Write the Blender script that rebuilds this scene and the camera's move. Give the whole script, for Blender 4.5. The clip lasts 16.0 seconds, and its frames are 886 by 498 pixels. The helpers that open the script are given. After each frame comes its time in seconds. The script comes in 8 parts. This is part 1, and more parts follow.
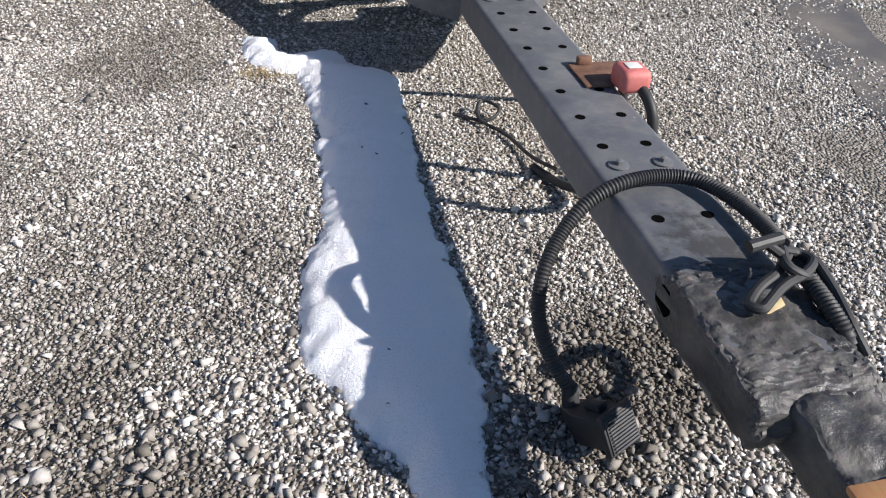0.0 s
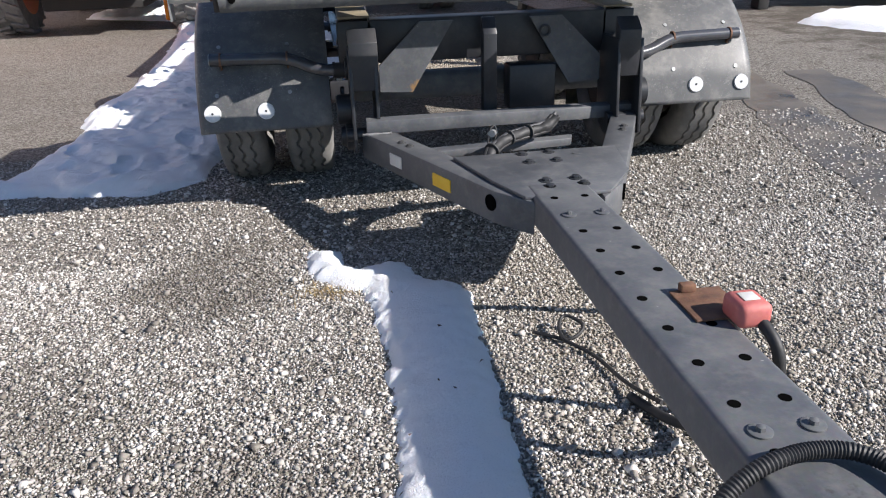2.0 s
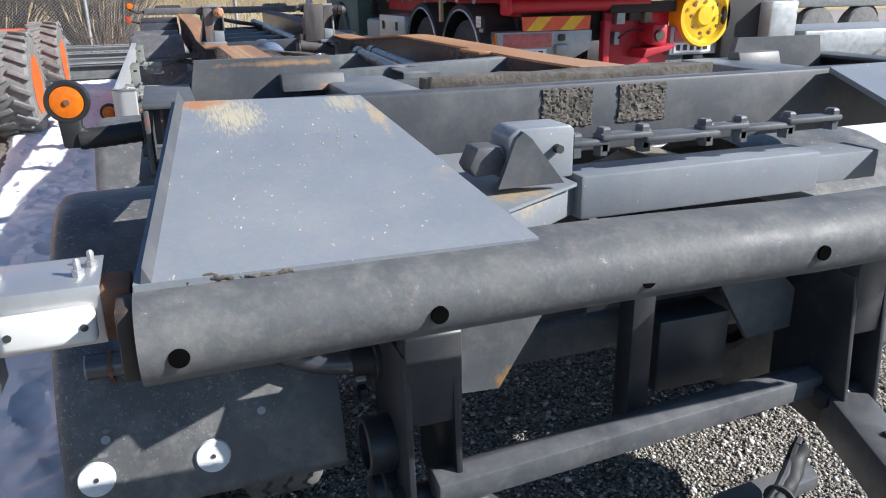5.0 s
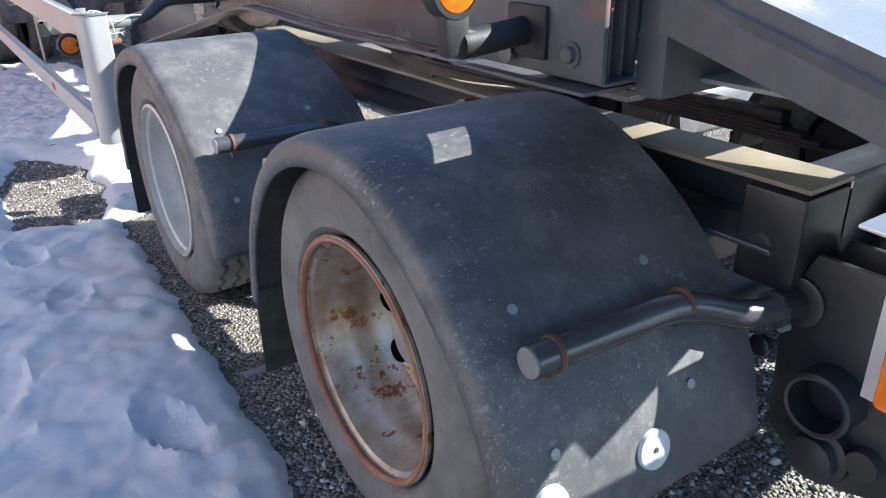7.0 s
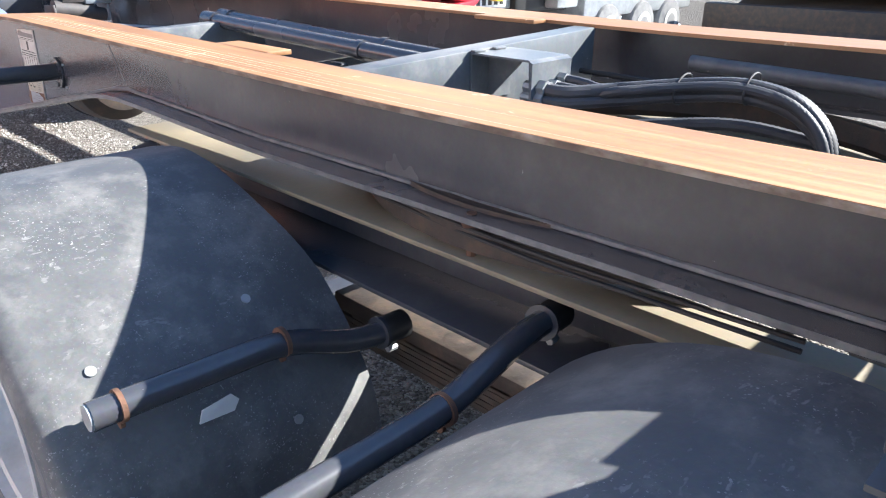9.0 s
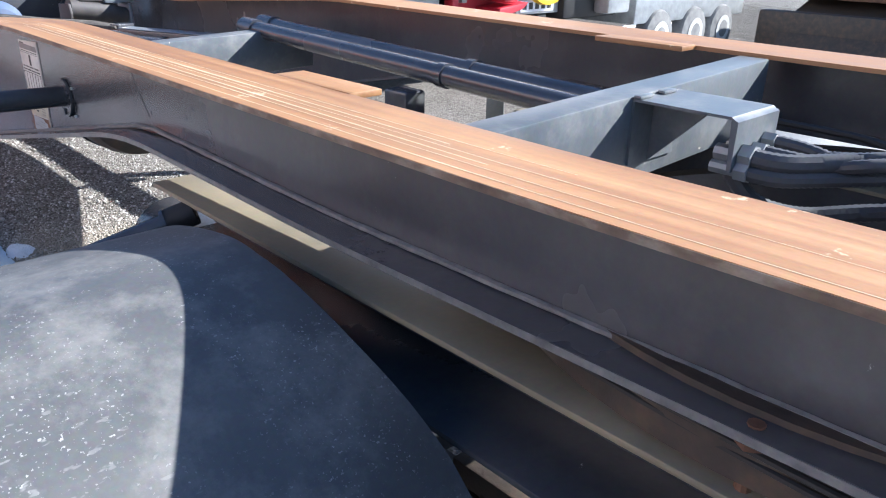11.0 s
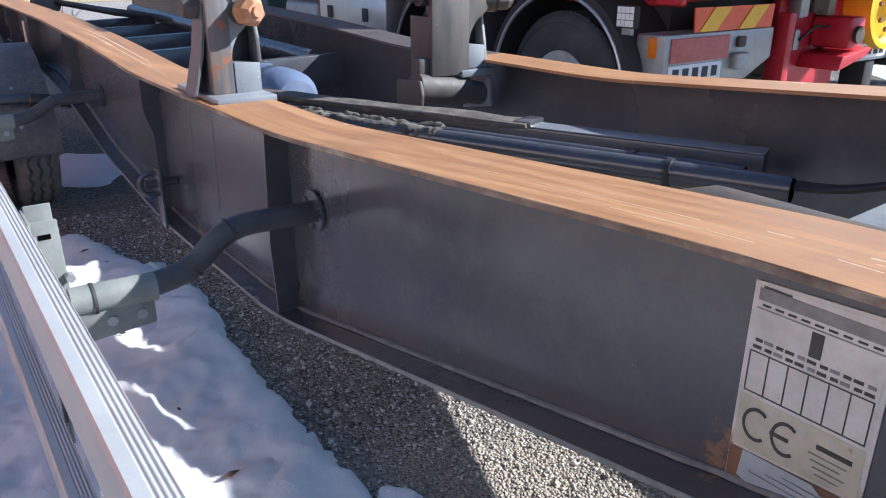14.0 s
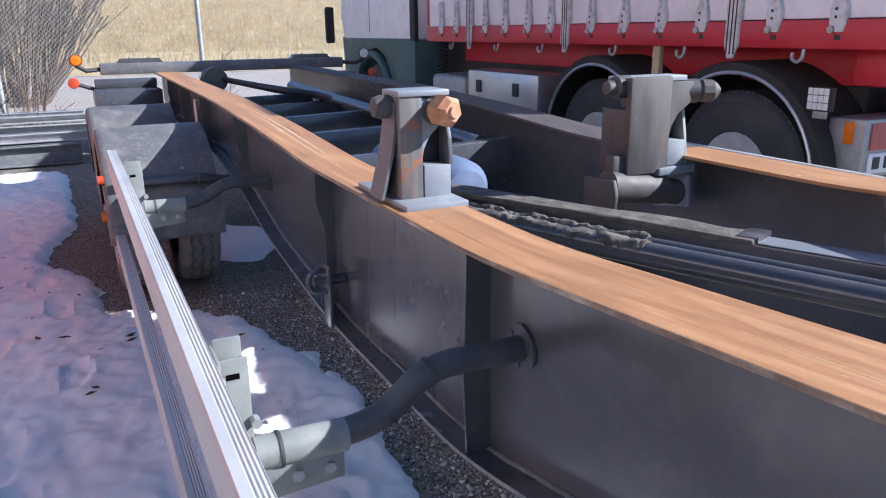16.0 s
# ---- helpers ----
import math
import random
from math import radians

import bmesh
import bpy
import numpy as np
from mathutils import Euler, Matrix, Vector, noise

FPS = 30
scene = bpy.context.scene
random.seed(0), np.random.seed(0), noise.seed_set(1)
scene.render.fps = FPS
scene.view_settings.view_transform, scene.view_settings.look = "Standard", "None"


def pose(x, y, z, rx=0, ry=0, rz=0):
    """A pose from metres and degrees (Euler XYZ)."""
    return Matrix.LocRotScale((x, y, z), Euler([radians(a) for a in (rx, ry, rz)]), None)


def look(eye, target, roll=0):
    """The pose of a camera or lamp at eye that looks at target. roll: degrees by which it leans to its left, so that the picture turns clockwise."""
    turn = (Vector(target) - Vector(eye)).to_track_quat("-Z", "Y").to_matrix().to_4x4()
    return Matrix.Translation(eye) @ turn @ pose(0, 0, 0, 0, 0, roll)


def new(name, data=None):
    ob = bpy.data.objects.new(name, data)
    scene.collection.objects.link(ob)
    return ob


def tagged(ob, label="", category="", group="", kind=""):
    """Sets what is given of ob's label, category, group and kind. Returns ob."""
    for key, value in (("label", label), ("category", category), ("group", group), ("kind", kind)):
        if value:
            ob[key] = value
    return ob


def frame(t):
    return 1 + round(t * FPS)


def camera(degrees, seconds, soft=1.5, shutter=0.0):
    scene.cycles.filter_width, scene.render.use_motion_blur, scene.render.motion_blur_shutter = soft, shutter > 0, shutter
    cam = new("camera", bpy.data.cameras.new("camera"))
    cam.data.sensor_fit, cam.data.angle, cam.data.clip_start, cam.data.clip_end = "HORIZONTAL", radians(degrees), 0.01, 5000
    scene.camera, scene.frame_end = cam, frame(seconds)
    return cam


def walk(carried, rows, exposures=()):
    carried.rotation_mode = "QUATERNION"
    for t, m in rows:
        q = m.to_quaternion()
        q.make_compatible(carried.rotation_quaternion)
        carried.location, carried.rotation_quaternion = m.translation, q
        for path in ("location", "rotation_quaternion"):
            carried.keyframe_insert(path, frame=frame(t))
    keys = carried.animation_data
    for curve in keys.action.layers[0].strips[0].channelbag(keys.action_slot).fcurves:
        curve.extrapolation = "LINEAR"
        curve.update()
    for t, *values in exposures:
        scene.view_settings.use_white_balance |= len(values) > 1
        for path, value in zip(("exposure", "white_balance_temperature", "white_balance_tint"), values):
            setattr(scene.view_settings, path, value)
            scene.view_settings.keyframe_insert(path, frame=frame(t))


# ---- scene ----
cam = camera(61.7, 16.0, soft=1.1)
# seconds, eye x y z, yaw, pitch, roll
ROWS = [
    (0.0, -0.022, -0.016, 1.123, -11.51, -36.57, -2.06),
    (0.5, -0.027, -0.048, 1.113, -12.21, -35.88, -1.42),
    (1.0, -0.012, -0.098, 1.113, -11.55, -33.44, -1.01),
    (1.5, -0.019, 0.018, 1.173, -9.08, -27.75, 1.18),
    (2.0, -0.054, 0.258, 1.182, -9.04, -23.99, 1.54),
    (2.5, -0.078, 0.651, 1.217, -11.24, -22.70, 1.46),
    (3.0, -0.176, 1.037, 1.252, -14.51, -22.05, 1.44),
    (3.2, -0.211, 1.175, 1.285, -15.70, -21.93, 1.31),
    (5.3, -0.381, 2.192, 1.362, -20.93, -19.11, 0.86),
    (5.5, -0.473, 2.247, 1.361, -21.76, -19.68, 0.87),
    (6.0, -0.743, 2.413, 1.317, -25.71, -21.95, 0.96),
    (6.5, -0.923, 2.665, 1.228, -29.95, -24.17, 1.18),
    (7.0, -1.151, 2.902, 1.259, -34.39, -24.65, 1.23),
    (7.5, -1.263, 3.115, 1.279, -37.81, -24.42, 1.36),
    (8.0, -1.166, 3.399, 1.307, -40.64, -23.62, 1.07),
    (8.5, -1.014, 3.694, 1.312, -43.76, -22.82, 0.29),
    (8.7, -0.939, 3.799, 1.316, -44.95, -22.61, -0.15),
    (10.8, -0.508, 4.346, 1.315, -44.42, -22.69, -0.96),
    (11.0, -0.596, 4.487, 1.315, -43.52, -22.83, -1.23),
    (11.5, -0.660, 4.859, 1.328, -39.89, -22.84, -1.16),
    (12.0, -0.704, 5.245, 1.328, -37.03, -22.74, -1.20),
    (12.5, -0.724, 5.621, 1.332, -36.81, -22.65, -1.69),
    (13.0, -0.697, 5.950, 1.336, -37.38, -22.28, -1.56),
    (13.5, -0.676, 6.253, 1.337, -37.05, -21.79, -0.68),
    (14.0, -0.694, 6.552, 1.351, -35.42, -21.24, 0.03),
    (14.5, -0.677, 6.774, 1.382, -32.68, -20.53, 0.20),
    (15.0, -0.680, 6.866, 1.397, -29.76, -19.30, 0.42),
    (15.5, -0.704, 6.902, 1.418, -27.30, -17.77, 0.58),
    (16.0, -0.720, 6.916, 1.421, -25.95, -16.48, 0.68),
]
walk(cam, [(t, pose(x, y, z, 90 + pitch, roll, yaw)) for t, x, y, z, yaw, pitch, roll in ROWS],
     exposures=[(0.0, 0.72, 6450, 13), (2.0, 0.72, 6400, 13), (3.2, 0.74, 6350, 12), (5.5, 0.82, 6100, 10), (6.5, 1.24, 6040, 9), (7.5, 1.81, 6040, 8), (8.0, 1.92, 6060, 8), (8.7, 1.90, 6120, 9),
                (10.8, 1.50, 5800, 10), (11.5, 1.48, 5750, 9), (12.5, 1.02, 5790, 11), (13.5, 1.03, 5720, 10), (14.0, 1.10, 5780, 10), (15.0, 1.17, 5760, 11), (16.0, 1.14, 5700, 14)])

# ---- light ----
SUN_WAY = Vector((1.345, -0.77, 1.0)).normalized()
world = bpy.data.worlds.new("sky")
scene.world = world
world.use_nodes = True
wn = world.node_tree.nodes
sky = wn.new("ShaderNodeTexSky")
sky.sky_type, sky.sun_disc = "NISHITA", False
sky.sun_elevation = math.asin(SUN_WAY.z)
sky.sun_rotation = math.atan2(SUN_WAY.x, SUN_WAY.y)
sky.air_density, sky.dust_density, sky.ozone_density = 1.0, 0.1, 4.0
world.node_tree.links.new(sky.outputs[0], wn["Background"].inputs[0])
wn["Background"].inputs[1].default_value = 0.070
sun = new("sun", bpy.data.lights.new("sun", "SUN"))
sun.data.energy, sun.data.angle, sun.data.color = 5.0, radians(0.53), (1.0, 0.955, 0.89)
sun.matrix_world = look(SUN_WAY * 60, (0, 0, 0))


# ---- materials ----
def link(m, a, b):
    m.node_tree.links.new(a, b)


def node(m, kind, **values):
    n = m.node_tree.nodes.new(kind)
    for key, v in values.items():
        if key in n.inputs:
            n.inputs[key].default_value = v
    return n


def noise_tex(m, coords, scale, detail=5.0, rough=0.6, stretch=None):
    n = node(m, "ShaderNodeTexNoise", Scale=scale, Detail=detail, Roughness=rough)
    if stretch:
        mp = node(m, "ShaderNodeMapping", Scale=stretch)
        link(m, coords, mp.inputs["Vector"])
        coords = mp.outputs[0]
    link(m, coords, n.inputs["Vector"])
    return n


def ramp(m, fac, stops):
    r = m.node_tree.nodes.new("ShaderNodeValToRGB")
    els = r.color_ramp.elements
    while len(els) < len(stops):
        els.new(0.5)
    for e, (pos, c) in zip(els, stops):
        e.position = pos
        e.color = (*c, 1) if len(c) == 3 else c
    link(m, fac, r.inputs[0])
    return r.outputs[0]


def mix(m, fac, a, b, how="MIX"):
    n = m.node_tree.nodes.new("ShaderNodeMix")
    n.data_type, n.blend_type = "RGBA", how
    for s, v in ((n.inputs[0], fac), (n.inputs[6], a), (n.inputs[7], b)):
        if hasattr(v, "is_linked"):
            link(m, v, s)
        else:
            s.default_value = v if isinstance(v, (int, float)) else (*v, 1)
    return n.outputs[2]


def base(name, rough=0.6, metal=0.0):
    m = bpy.data.materials.new(name)
    m.use_nodes = True
    b = m.node_tree.nodes["Principled BSDF"]
    b.inputs["Roughness"].default_value, b.inputs["Metallic"].default_value = rough, metal
    c = m.node_tree.nodes.new("ShaderNodeNewGeometry").outputs["Position"]
    return m, b, c


def bump(m, b, height, strength, dist):
    n = node(m, "ShaderNodeBump", Strength=strength, Distance=dist)
    link(m, height, n.inputs["Height"])
    link(m, n.outputs[0], b.inputs["Normal"])


def worn(name, colours, scale=6.0, fine=60.0, rough=(0.4, 0.65), metal=0.0, bumps=0.15, stretch=None, dust=None, scratch=None, deep=0.002):
    """Paint, plastic, metal: large patches, fine grain, an optional dust and scratches with a shape of their own."""
    m, b, c = base(name, rough[0], metal)
    n1 = noise_tex(m, c, scale, stretch=stretch)
    n2 = noise_tex(m, c, fine, 3.0)
    step = 1.0 / max(1, len(colours) - 1)
    col = ramp(m, n1.outputs[0], [(0.3 + 0.4 * i * step, k) for i, k in enumerate(colours)])
    col = mix(m, 0.22, col, n2.outputs["Color"], "SOFT_LIGHT")
    if dust:
        shade, amount, dscale = dust
        d = noise_tex(m, c, dscale, 8.0, 0.7)
        f = ramp(m, d.outputs[0], [(0.48, (0, 0, 0)), (0.72, (amount, amount, amount))])
        col = mix(m, f, col, shade)
    if scratch:
        shade, sscale, lo = scratch
        s = noise_tex(m, c, sscale, 6.0, 0.75)
        f = ramp(m, s.outputs[0], [(lo, (0, 0, 0)), (lo + 0.04, (1, 1, 1))])
        col = mix(m, f, col, shade)
    link(m, col, b.inputs["Base Color"])
    r = ramp(m, n1.outputs[0], [(0.3, (rough[0],) * 3), (0.7, (rough[1],) * 3)])
    link(m, r, b.inputs["Roughness"])
    if bumps:
        bump(m, b, n2.outputs[0], bumps, deep)
    return m


def stain(m, at, size, shade, amount=1.0, grain=20.0, rag=0.8, stretch=None):
    """A ragged stain of its own shape round one place of the surface."""
    t = m.node_tree
    b = t.nodes["Principled BSDF"]
    col = b.inputs["Base Color"].links[0].from_socket
    c = t.nodes.new("ShaderNodeNewGeometry").outputs["Position"]
    off, div, far = [t.nodes.new("ShaderNodeVectorMath") for _ in range(3)]
    off.operation, div.operation, far.operation = "SUBTRACT", "DIVIDE", "LENGTH"
    link(m, c, off.inputs[0])
    off.inputs[1].default_value = at
    link(m, off.outputs[0], div.inputs[0])
    div.inputs[1].default_value = size
    link(m, div.outputs[0], far.inputs[0])
    n = noise_tex(m, c, grain, 6.0, 0.7, stretch)
    gaps = ramp(m, n.outputs[0], [(0.36, (rag,) * 3), (0.64, (0, 0, 0))])
    add = t.nodes.new("ShaderNodeMath")
    add.operation = "ADD"
    link(m, gaps, add.inputs[0])
    link(m, far.outputs["Value"], add.inputs[1])
    f = ramp(m, add.outputs[0], [(0.55, (amount,) * 3), (1.0, (0, 0, 0))])
    link(m, mix(m, f, col, shade), b.inputs["Base Color"])
    return m


def specks(m, shade, fine=170.0, lo=0.66, patch=5.0, stretch=None):
    """Dried drops: fine pale dots, thick in some patches and few in others."""
    b = m.node_tree.nodes["Principled BSDF"]
    col = b.inputs["Base Color"].links[0].from_socket
    c = m.node_tree.nodes.new("ShaderNodeNewGeometry").outputs["Position"]
    n1, n2 = noise_tex(m, c, fine, 2.0, 0.5, stretch), noise_tex(m, c, patch, 5.0, 0.7)
    f1 = ramp(m, n1.outputs[0], [(lo, (0, 0, 0)), (lo + 0.05, (1, 1, 1))])
    f2 = ramp(m, n2.outputs[0], [(0.46, (0, 0, 0)), (0.60, (1, 1, 1))])
    f = mix(m, 1.0, f1, f2, "MULTIPLY")
    link(m, mix(m, f, col, shade), b.inputs["Base Color"])
    return m


PAINT = worn("chassis_paint", [(0.048, 0.050, 0.058), (0.057, 0.059, 0.068), (0.068, 0.070, 0.079)], 1.3, 90.0, (0.20, 0.28), bumps=0.05, dust=((0.22, 0.21, 0.19), 0.14, 7.0), scratch=((0.42, 0.42, 0.41), 26.0, 0.70))
PAINT.node_tree.nodes["Principled BSDF"].inputs["Specular IOR Level"].default_value = 0.9
stain(PAINT, (0.063, 6.99, 0.75), (0.05, 0.035, 0.10), (0.24, 0.13, 0.07), 0.8, 40.0, 0.7)
stain(PAINT, (0.063, 6.83, 0.745), (0.05, 0.05, 0.03), (0.20, 0.13, 0.08), 0.7, 40.0, 0.7)
GREY = worn("drawbar_paint", [(0.070, 0.075, 0.083), (0.095, 0.100, 0.108), (0.125, 0.129, 0.133)], 7.0, 90.0, (0.40, 0.58), dust=((0.26, 0.25, 0.23), 0.30, 22.0), scratch=((0.5, 0.49, 0.47), 24.0, 0.69))
stain(GREY, (0.325, 3.47, 0.515), (0.05, 0.05, 0.06), (0.30, 0.17, 0.06), 0.8, 30.0, 0.6)
stain(GREY, (0.66, 0.88, 0.392), (0.13, 0.22, 0.05), (0.045, 0.043, 0.041), 0.9, 34.0, 0.75)
PLATE = worn("plate_paint", [(0.105, 0.116, 0.126), (0.130, 0.141, 0.150), (0.160, 0.168, 0.172)], 5.0, 90.0, (0.32, 0.46), dust=((0.40, 0.38, 0.34), 0.3, 10.0), scratch=((0.65, 0.6, 0.5), 16.0, 0.67))
PLASTIC = worn("mudguard_plastic", [(0.082, 0.084, 0.088), (0.106, 0.108, 0.109), (0.148, 0.146, 0.141)], 5.0, 120.0, (0.42, 0.56), bumps=0.10, dust=((0.36, 0.345, 0.315), 0.42, 9.0), scratch=((0.24, 0.235, 0.225), 75.0, 0.66))
PLASTIC.node_tree.nodes["Principled BSDF"].inputs["Specular IOR Level"].default_value = 0.45
specks(PLASTIC, (0.36, 0.352, 0.34), 230.0, 0.64, 6.0)
specks(PLASTIC, (0.25, 0.246, 0.238), 95.0, 0.64, 3.0, (0.45, 1.0, 0.7))
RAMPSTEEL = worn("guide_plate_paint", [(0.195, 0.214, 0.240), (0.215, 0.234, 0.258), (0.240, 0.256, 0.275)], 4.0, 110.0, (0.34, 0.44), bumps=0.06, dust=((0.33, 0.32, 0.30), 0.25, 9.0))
stain(RAMPSTEEL, (-0.255, 3.585, 1.155), (0.085, 0.085, 0.05), (0.44, 0.36, 0.22), 0.8, 60.0, 0.6, (3.0, 0.4, 1.0))
stain(RAMPSTEEL, (-0.215, 3.53, 1.14), (0.085, 0.15, 0.06), (0.52, 0.45, 0.30), 0.85, 80.0, 0.65, (3.5, 0.4, 1.0))
stain(RAMPSTEEL, (-0.268, 3.592, 1.158), (0.060, 0.055, 0.04), (0.40, 0.18, 0.085), 0.95, 30.0, 0.45)
stain(RAMPSTEEL, (0.00, 3.56, 1.15), (0.065, 0.09, 0.05), (0.48, 0.41, 0.28), 0.7, 70.0, 0.65, (3.0, 0.4, 1.0))
stain(RAMPSTEEL, (0.045, 3.48, 1.13), (0.030, 0.13, 0.06), (0.46, 0.36, 0.21), 0.7, 22.0, 0.6, (3.0, 0.8, 1.0))
stain(RAMPSTEEL, (0.10, 3.30, 1.05), (0.055, 0.16, 0.06), (0.46, 0.32, 0.16), 0.75, 14.0, 0.6)
stain(RAMPSTEEL, (0.20, 3.235, 1.02), (0.14, 0.075, 0.05), (0.46, 0.33, 0.17), 0.75, 22.0, 0.7)
specks(RAMPSTEEL, (0.72, 0.66, 0.52), 95.0, 0.70, 9.0, (1.6, 0.7, 1.0))
BEAMGREY = worn("beam_paint", [(0.088, 0.093, 0.098), (0.108, 0.112, 0.115), (0.135, 0.137, 0.136)], 11.0, 130.0, (0.50, 0.68), bumps=0.28, dust=((0.27, 0.26, 0.235), 0.35, 30.0), scratch=((0.30, 0.29, 0.27), 60.0, 0.66))
BEAMGREY.node_tree.nodes["Principled BSDF"].inputs["Specular IOR Level"].default_value = 0.3
BOLSTER = worn("bolster_paint", [(0.064, 0.068, 0.076), (0.078, 0.082, 0.090), (0.098, 0.102, 0.108)], 5.0, 110.0, (0.45, 0.6), bumps=0.08, dust=((0.23, 0.22, 0.205), 0.35, 9.0), scratch=((0.30, 0.29, 0.27), 20.0, 0.70))
stain(BOLSTER, (-0.375, 3.66, 1.13), (0.10, 0.07, 0.03), (0.25, 0.10, 0.07), 0.45, 14.0, 0.6)
stain(BOLSTER, (0.02, 3.90, 1.15), (0.055, 0.05, 0.03), (0.45, 0.20, 0.10), 0.9, 16.0, 0.5)
stain(BOLSTER, (0.00, 3.91, 1.205), (0.30, 0.05, 0.013), (0.40, 0.24, 0.12), 0.8, 14.0, 0.6)
# chassis paint again, darkened to hold the shade of the dolly front
DARKPAINT = worn("dolly_paint", [(0.018, 0.020, 0.024), (0.027, 0.029, 0.034), (0.040, 0.042, 0.046)], 3.0, 90.0, (0.28, 0.5), dust=((0.12, 0.11, 0.10), 0.3, 9.0), scratch=((0.25, 0.24, 0.22), 26.0, 0.70))
MUDCAKE = worn("dried_mud", [(0.055, 0.047, 0.040), (0.10, 0.088, 0.074), (0.17, 0.15, 0.125)], 22.0, 80.0, (0.8, 0.95), bumps=0.8, deep=0.004)
TAR = worn("greasy_dirt", [(0.020, 0.020, 0.021), (0.052, 0.050, 0.048), (0.11, 0.104, 0.096)], 14.0, 70.0, (0.4, 0.75), bumps=0.7, deep=0.004, scratch=((0.22, 0.21, 0.2), 30.0, 0.66))
POSTDARK = worn("weathered_dark_paint", [(0.045, 0.040, 0.040), (0.070, 0.062, 0.060), (0.10, 0.085, 0.078)], 6.0, 90.0, (0.5, 0.75), stretch=(3.0, 3.0, 0.6), scratch=((0.20, 0.11, 0.06), 22.0, 0.66))
POSTRUST = worn("rust_streaked_paint", [(0.085, 0.085, 0.092), (0.125, 0.115, 0.112), (0.20, 0.135, 0.105)], 9.0, 90.0, (0.45, 0.7), stretch=(4.0, 4.0, 0.5), scratch=((0.26, 0.10, 0.055), 20.0, 0.58))
RUSTPIN = worn("orange_rusty_pin", [(0.30, 0.135, 0.060), (0.44, 0.22, 0.11), (0.55, 0.40, 0.30)], 24.0, 120.0, (0.5, 0.75), bumps=0.3)
HOSEGREY = worn("dusty_hose", [(0.042, 0.043, 0.048), (0.062, 0.063, 0.069), (0.085, 0.086, 0.090)], 9.0, 120.0, (0.45, 0.62))
MUDFLAP = worn("dirty_flap", [(0.030, 0.030, 0.026), (0.065, 0.066, 0.048), (0.11, 0.105, 0.075)], 16.0, 90.0, (0.7, 0.9), bumps=0.5)
RUBBER = worn("rubber", [(0.016, 0.016, 0.017), (0.026, 0.026, 0.027)], 8.0, 120.0, (0.5, 0.7))
TYRE = worn("tyre_rubber", [(0.115, 0.115, 0.114), (0.170, 0.167, 0.160), (0.225, 0.22, 0.21)], 9.0, 120.0, (0.75, 0.9), bumps=0.3, dust=((0.27, 0.26, 0.24), 0.5, 14.0), scratch=((0.06, 0.06, 0.06), 36.0, 0.66))
DARKTYRE = worn("black_tyre", [(0.030, 0.031, 0.034), (0.048, 0.049, 0.052), (0.075, 0.075, 0.076)], 7.0, 100.0, (0.6, 0.85), bumps=0.3)
# dusty paint with the sun's warm brightness mixed into its beige
SUNDUST = worn("dusty_beam_paint", [(0.17, 0.150, 0.110), (0.23, 0.195, 0.135), (0.30, 0.25, 0.165)], 4.0, 90.0, (0.45, 0.7))
SILVER = worn("wheel_silver", [(0.46, 0.455, 0.43), (0.56, 0.555, 0.53), (0.63, 0.625, 0.60)], 10.0, 100.0, (0.42, 0.55), metal=0.25, bumps=0.06, dust=((0.38, 0.35, 0.30), 0.5, 8.0))
RUSTRIM = worn("rusty_wheel", [(0.33, 0.20, 0.11), (0.52, 0.46, 0.38), (0.68, 0.66, 0.62)], 8.0, 90.0, (0.34, 0.46), metal=0.65, bumps=0.12, scratch=((0.26, 0.12, 0.055), 14.0, 0.56), dust=((0.34, 0.20, 0.10), 0.9, 9.0))
GRIME = worn("oily_brown_dirt", [(0.030, 0.024, 0.020), (0.060, 0.045, 0.035), (0.11, 0.075, 0.05)], 16.0, 90.0, (0.5, 0.8), bumps=0.6)
RUST = worn("rust", [(0.085, 0.043, 0.028), (0.15, 0.075, 0.045), (0.23, 0.12, 0.07)], 20.0, 120.0, (0.7, 0.9), bumps=0.5)
RUSTLIP = worn("rusty_lip", [(0.22, 0.09, 0.05), (0.34, 0.16, 0.10), (0.40, 0.22, 0.15)], 14.0, 90.0, (0.6, 0.85), bumps=0.3)
PRIMER = worn("bare_flange", [(0.27, 0.125, 0.050), (0.36, 0.180, 0.076), (0.46, 0.255, 0.120)], 3.0, 110.0, (0.40, 0.60), stretch=(14.0, 0.22, 14.0), scratch=((0.62, 0.44, 0.27), 9.0, 0.64), dust=((0.20, 0.100, 0.052), 0.40, 4.0))
EDGE = worn("worn_flange_edge", [(0.07, 0.045, 0.035), (0.17, 0.125, 0.09), (0.36, 0.31, 0.25)], 24.0, 120.0, (0.5, 0.75), bumps=0.5, stretch=(1.0, 0.5, 1.0))
WELD = worn("weld_bead", [(0.11, 0.11, 0.115), (0.17, 0.17, 0.17), (0.24, 0.235, 0.225)], 30.0, 140.0, (0.4, 0.6), bumps=0.6)
# bare steel, brightened to carry the sun's glints on the flange
BARE = worn("bare_bright_steel", [(0.66, 0.48, 0.29), (0.80, 0.65, 0.44)], 9.0, 90.0, (0.35, 0.5), metal=0.2)
YELLOWPRIME = worn("yellow_primer", [(0.45, 0.36, 0.20), (0.62, 0.50, 0.28)], 8.0, 80.0)
ALU = worn("aluminium", [(0.55, 0.55, 0.55), (0.66, 0.66, 0.65)], 4.0, 150.0, (0.32, 0.45), metal=0.75, bumps=0.05)
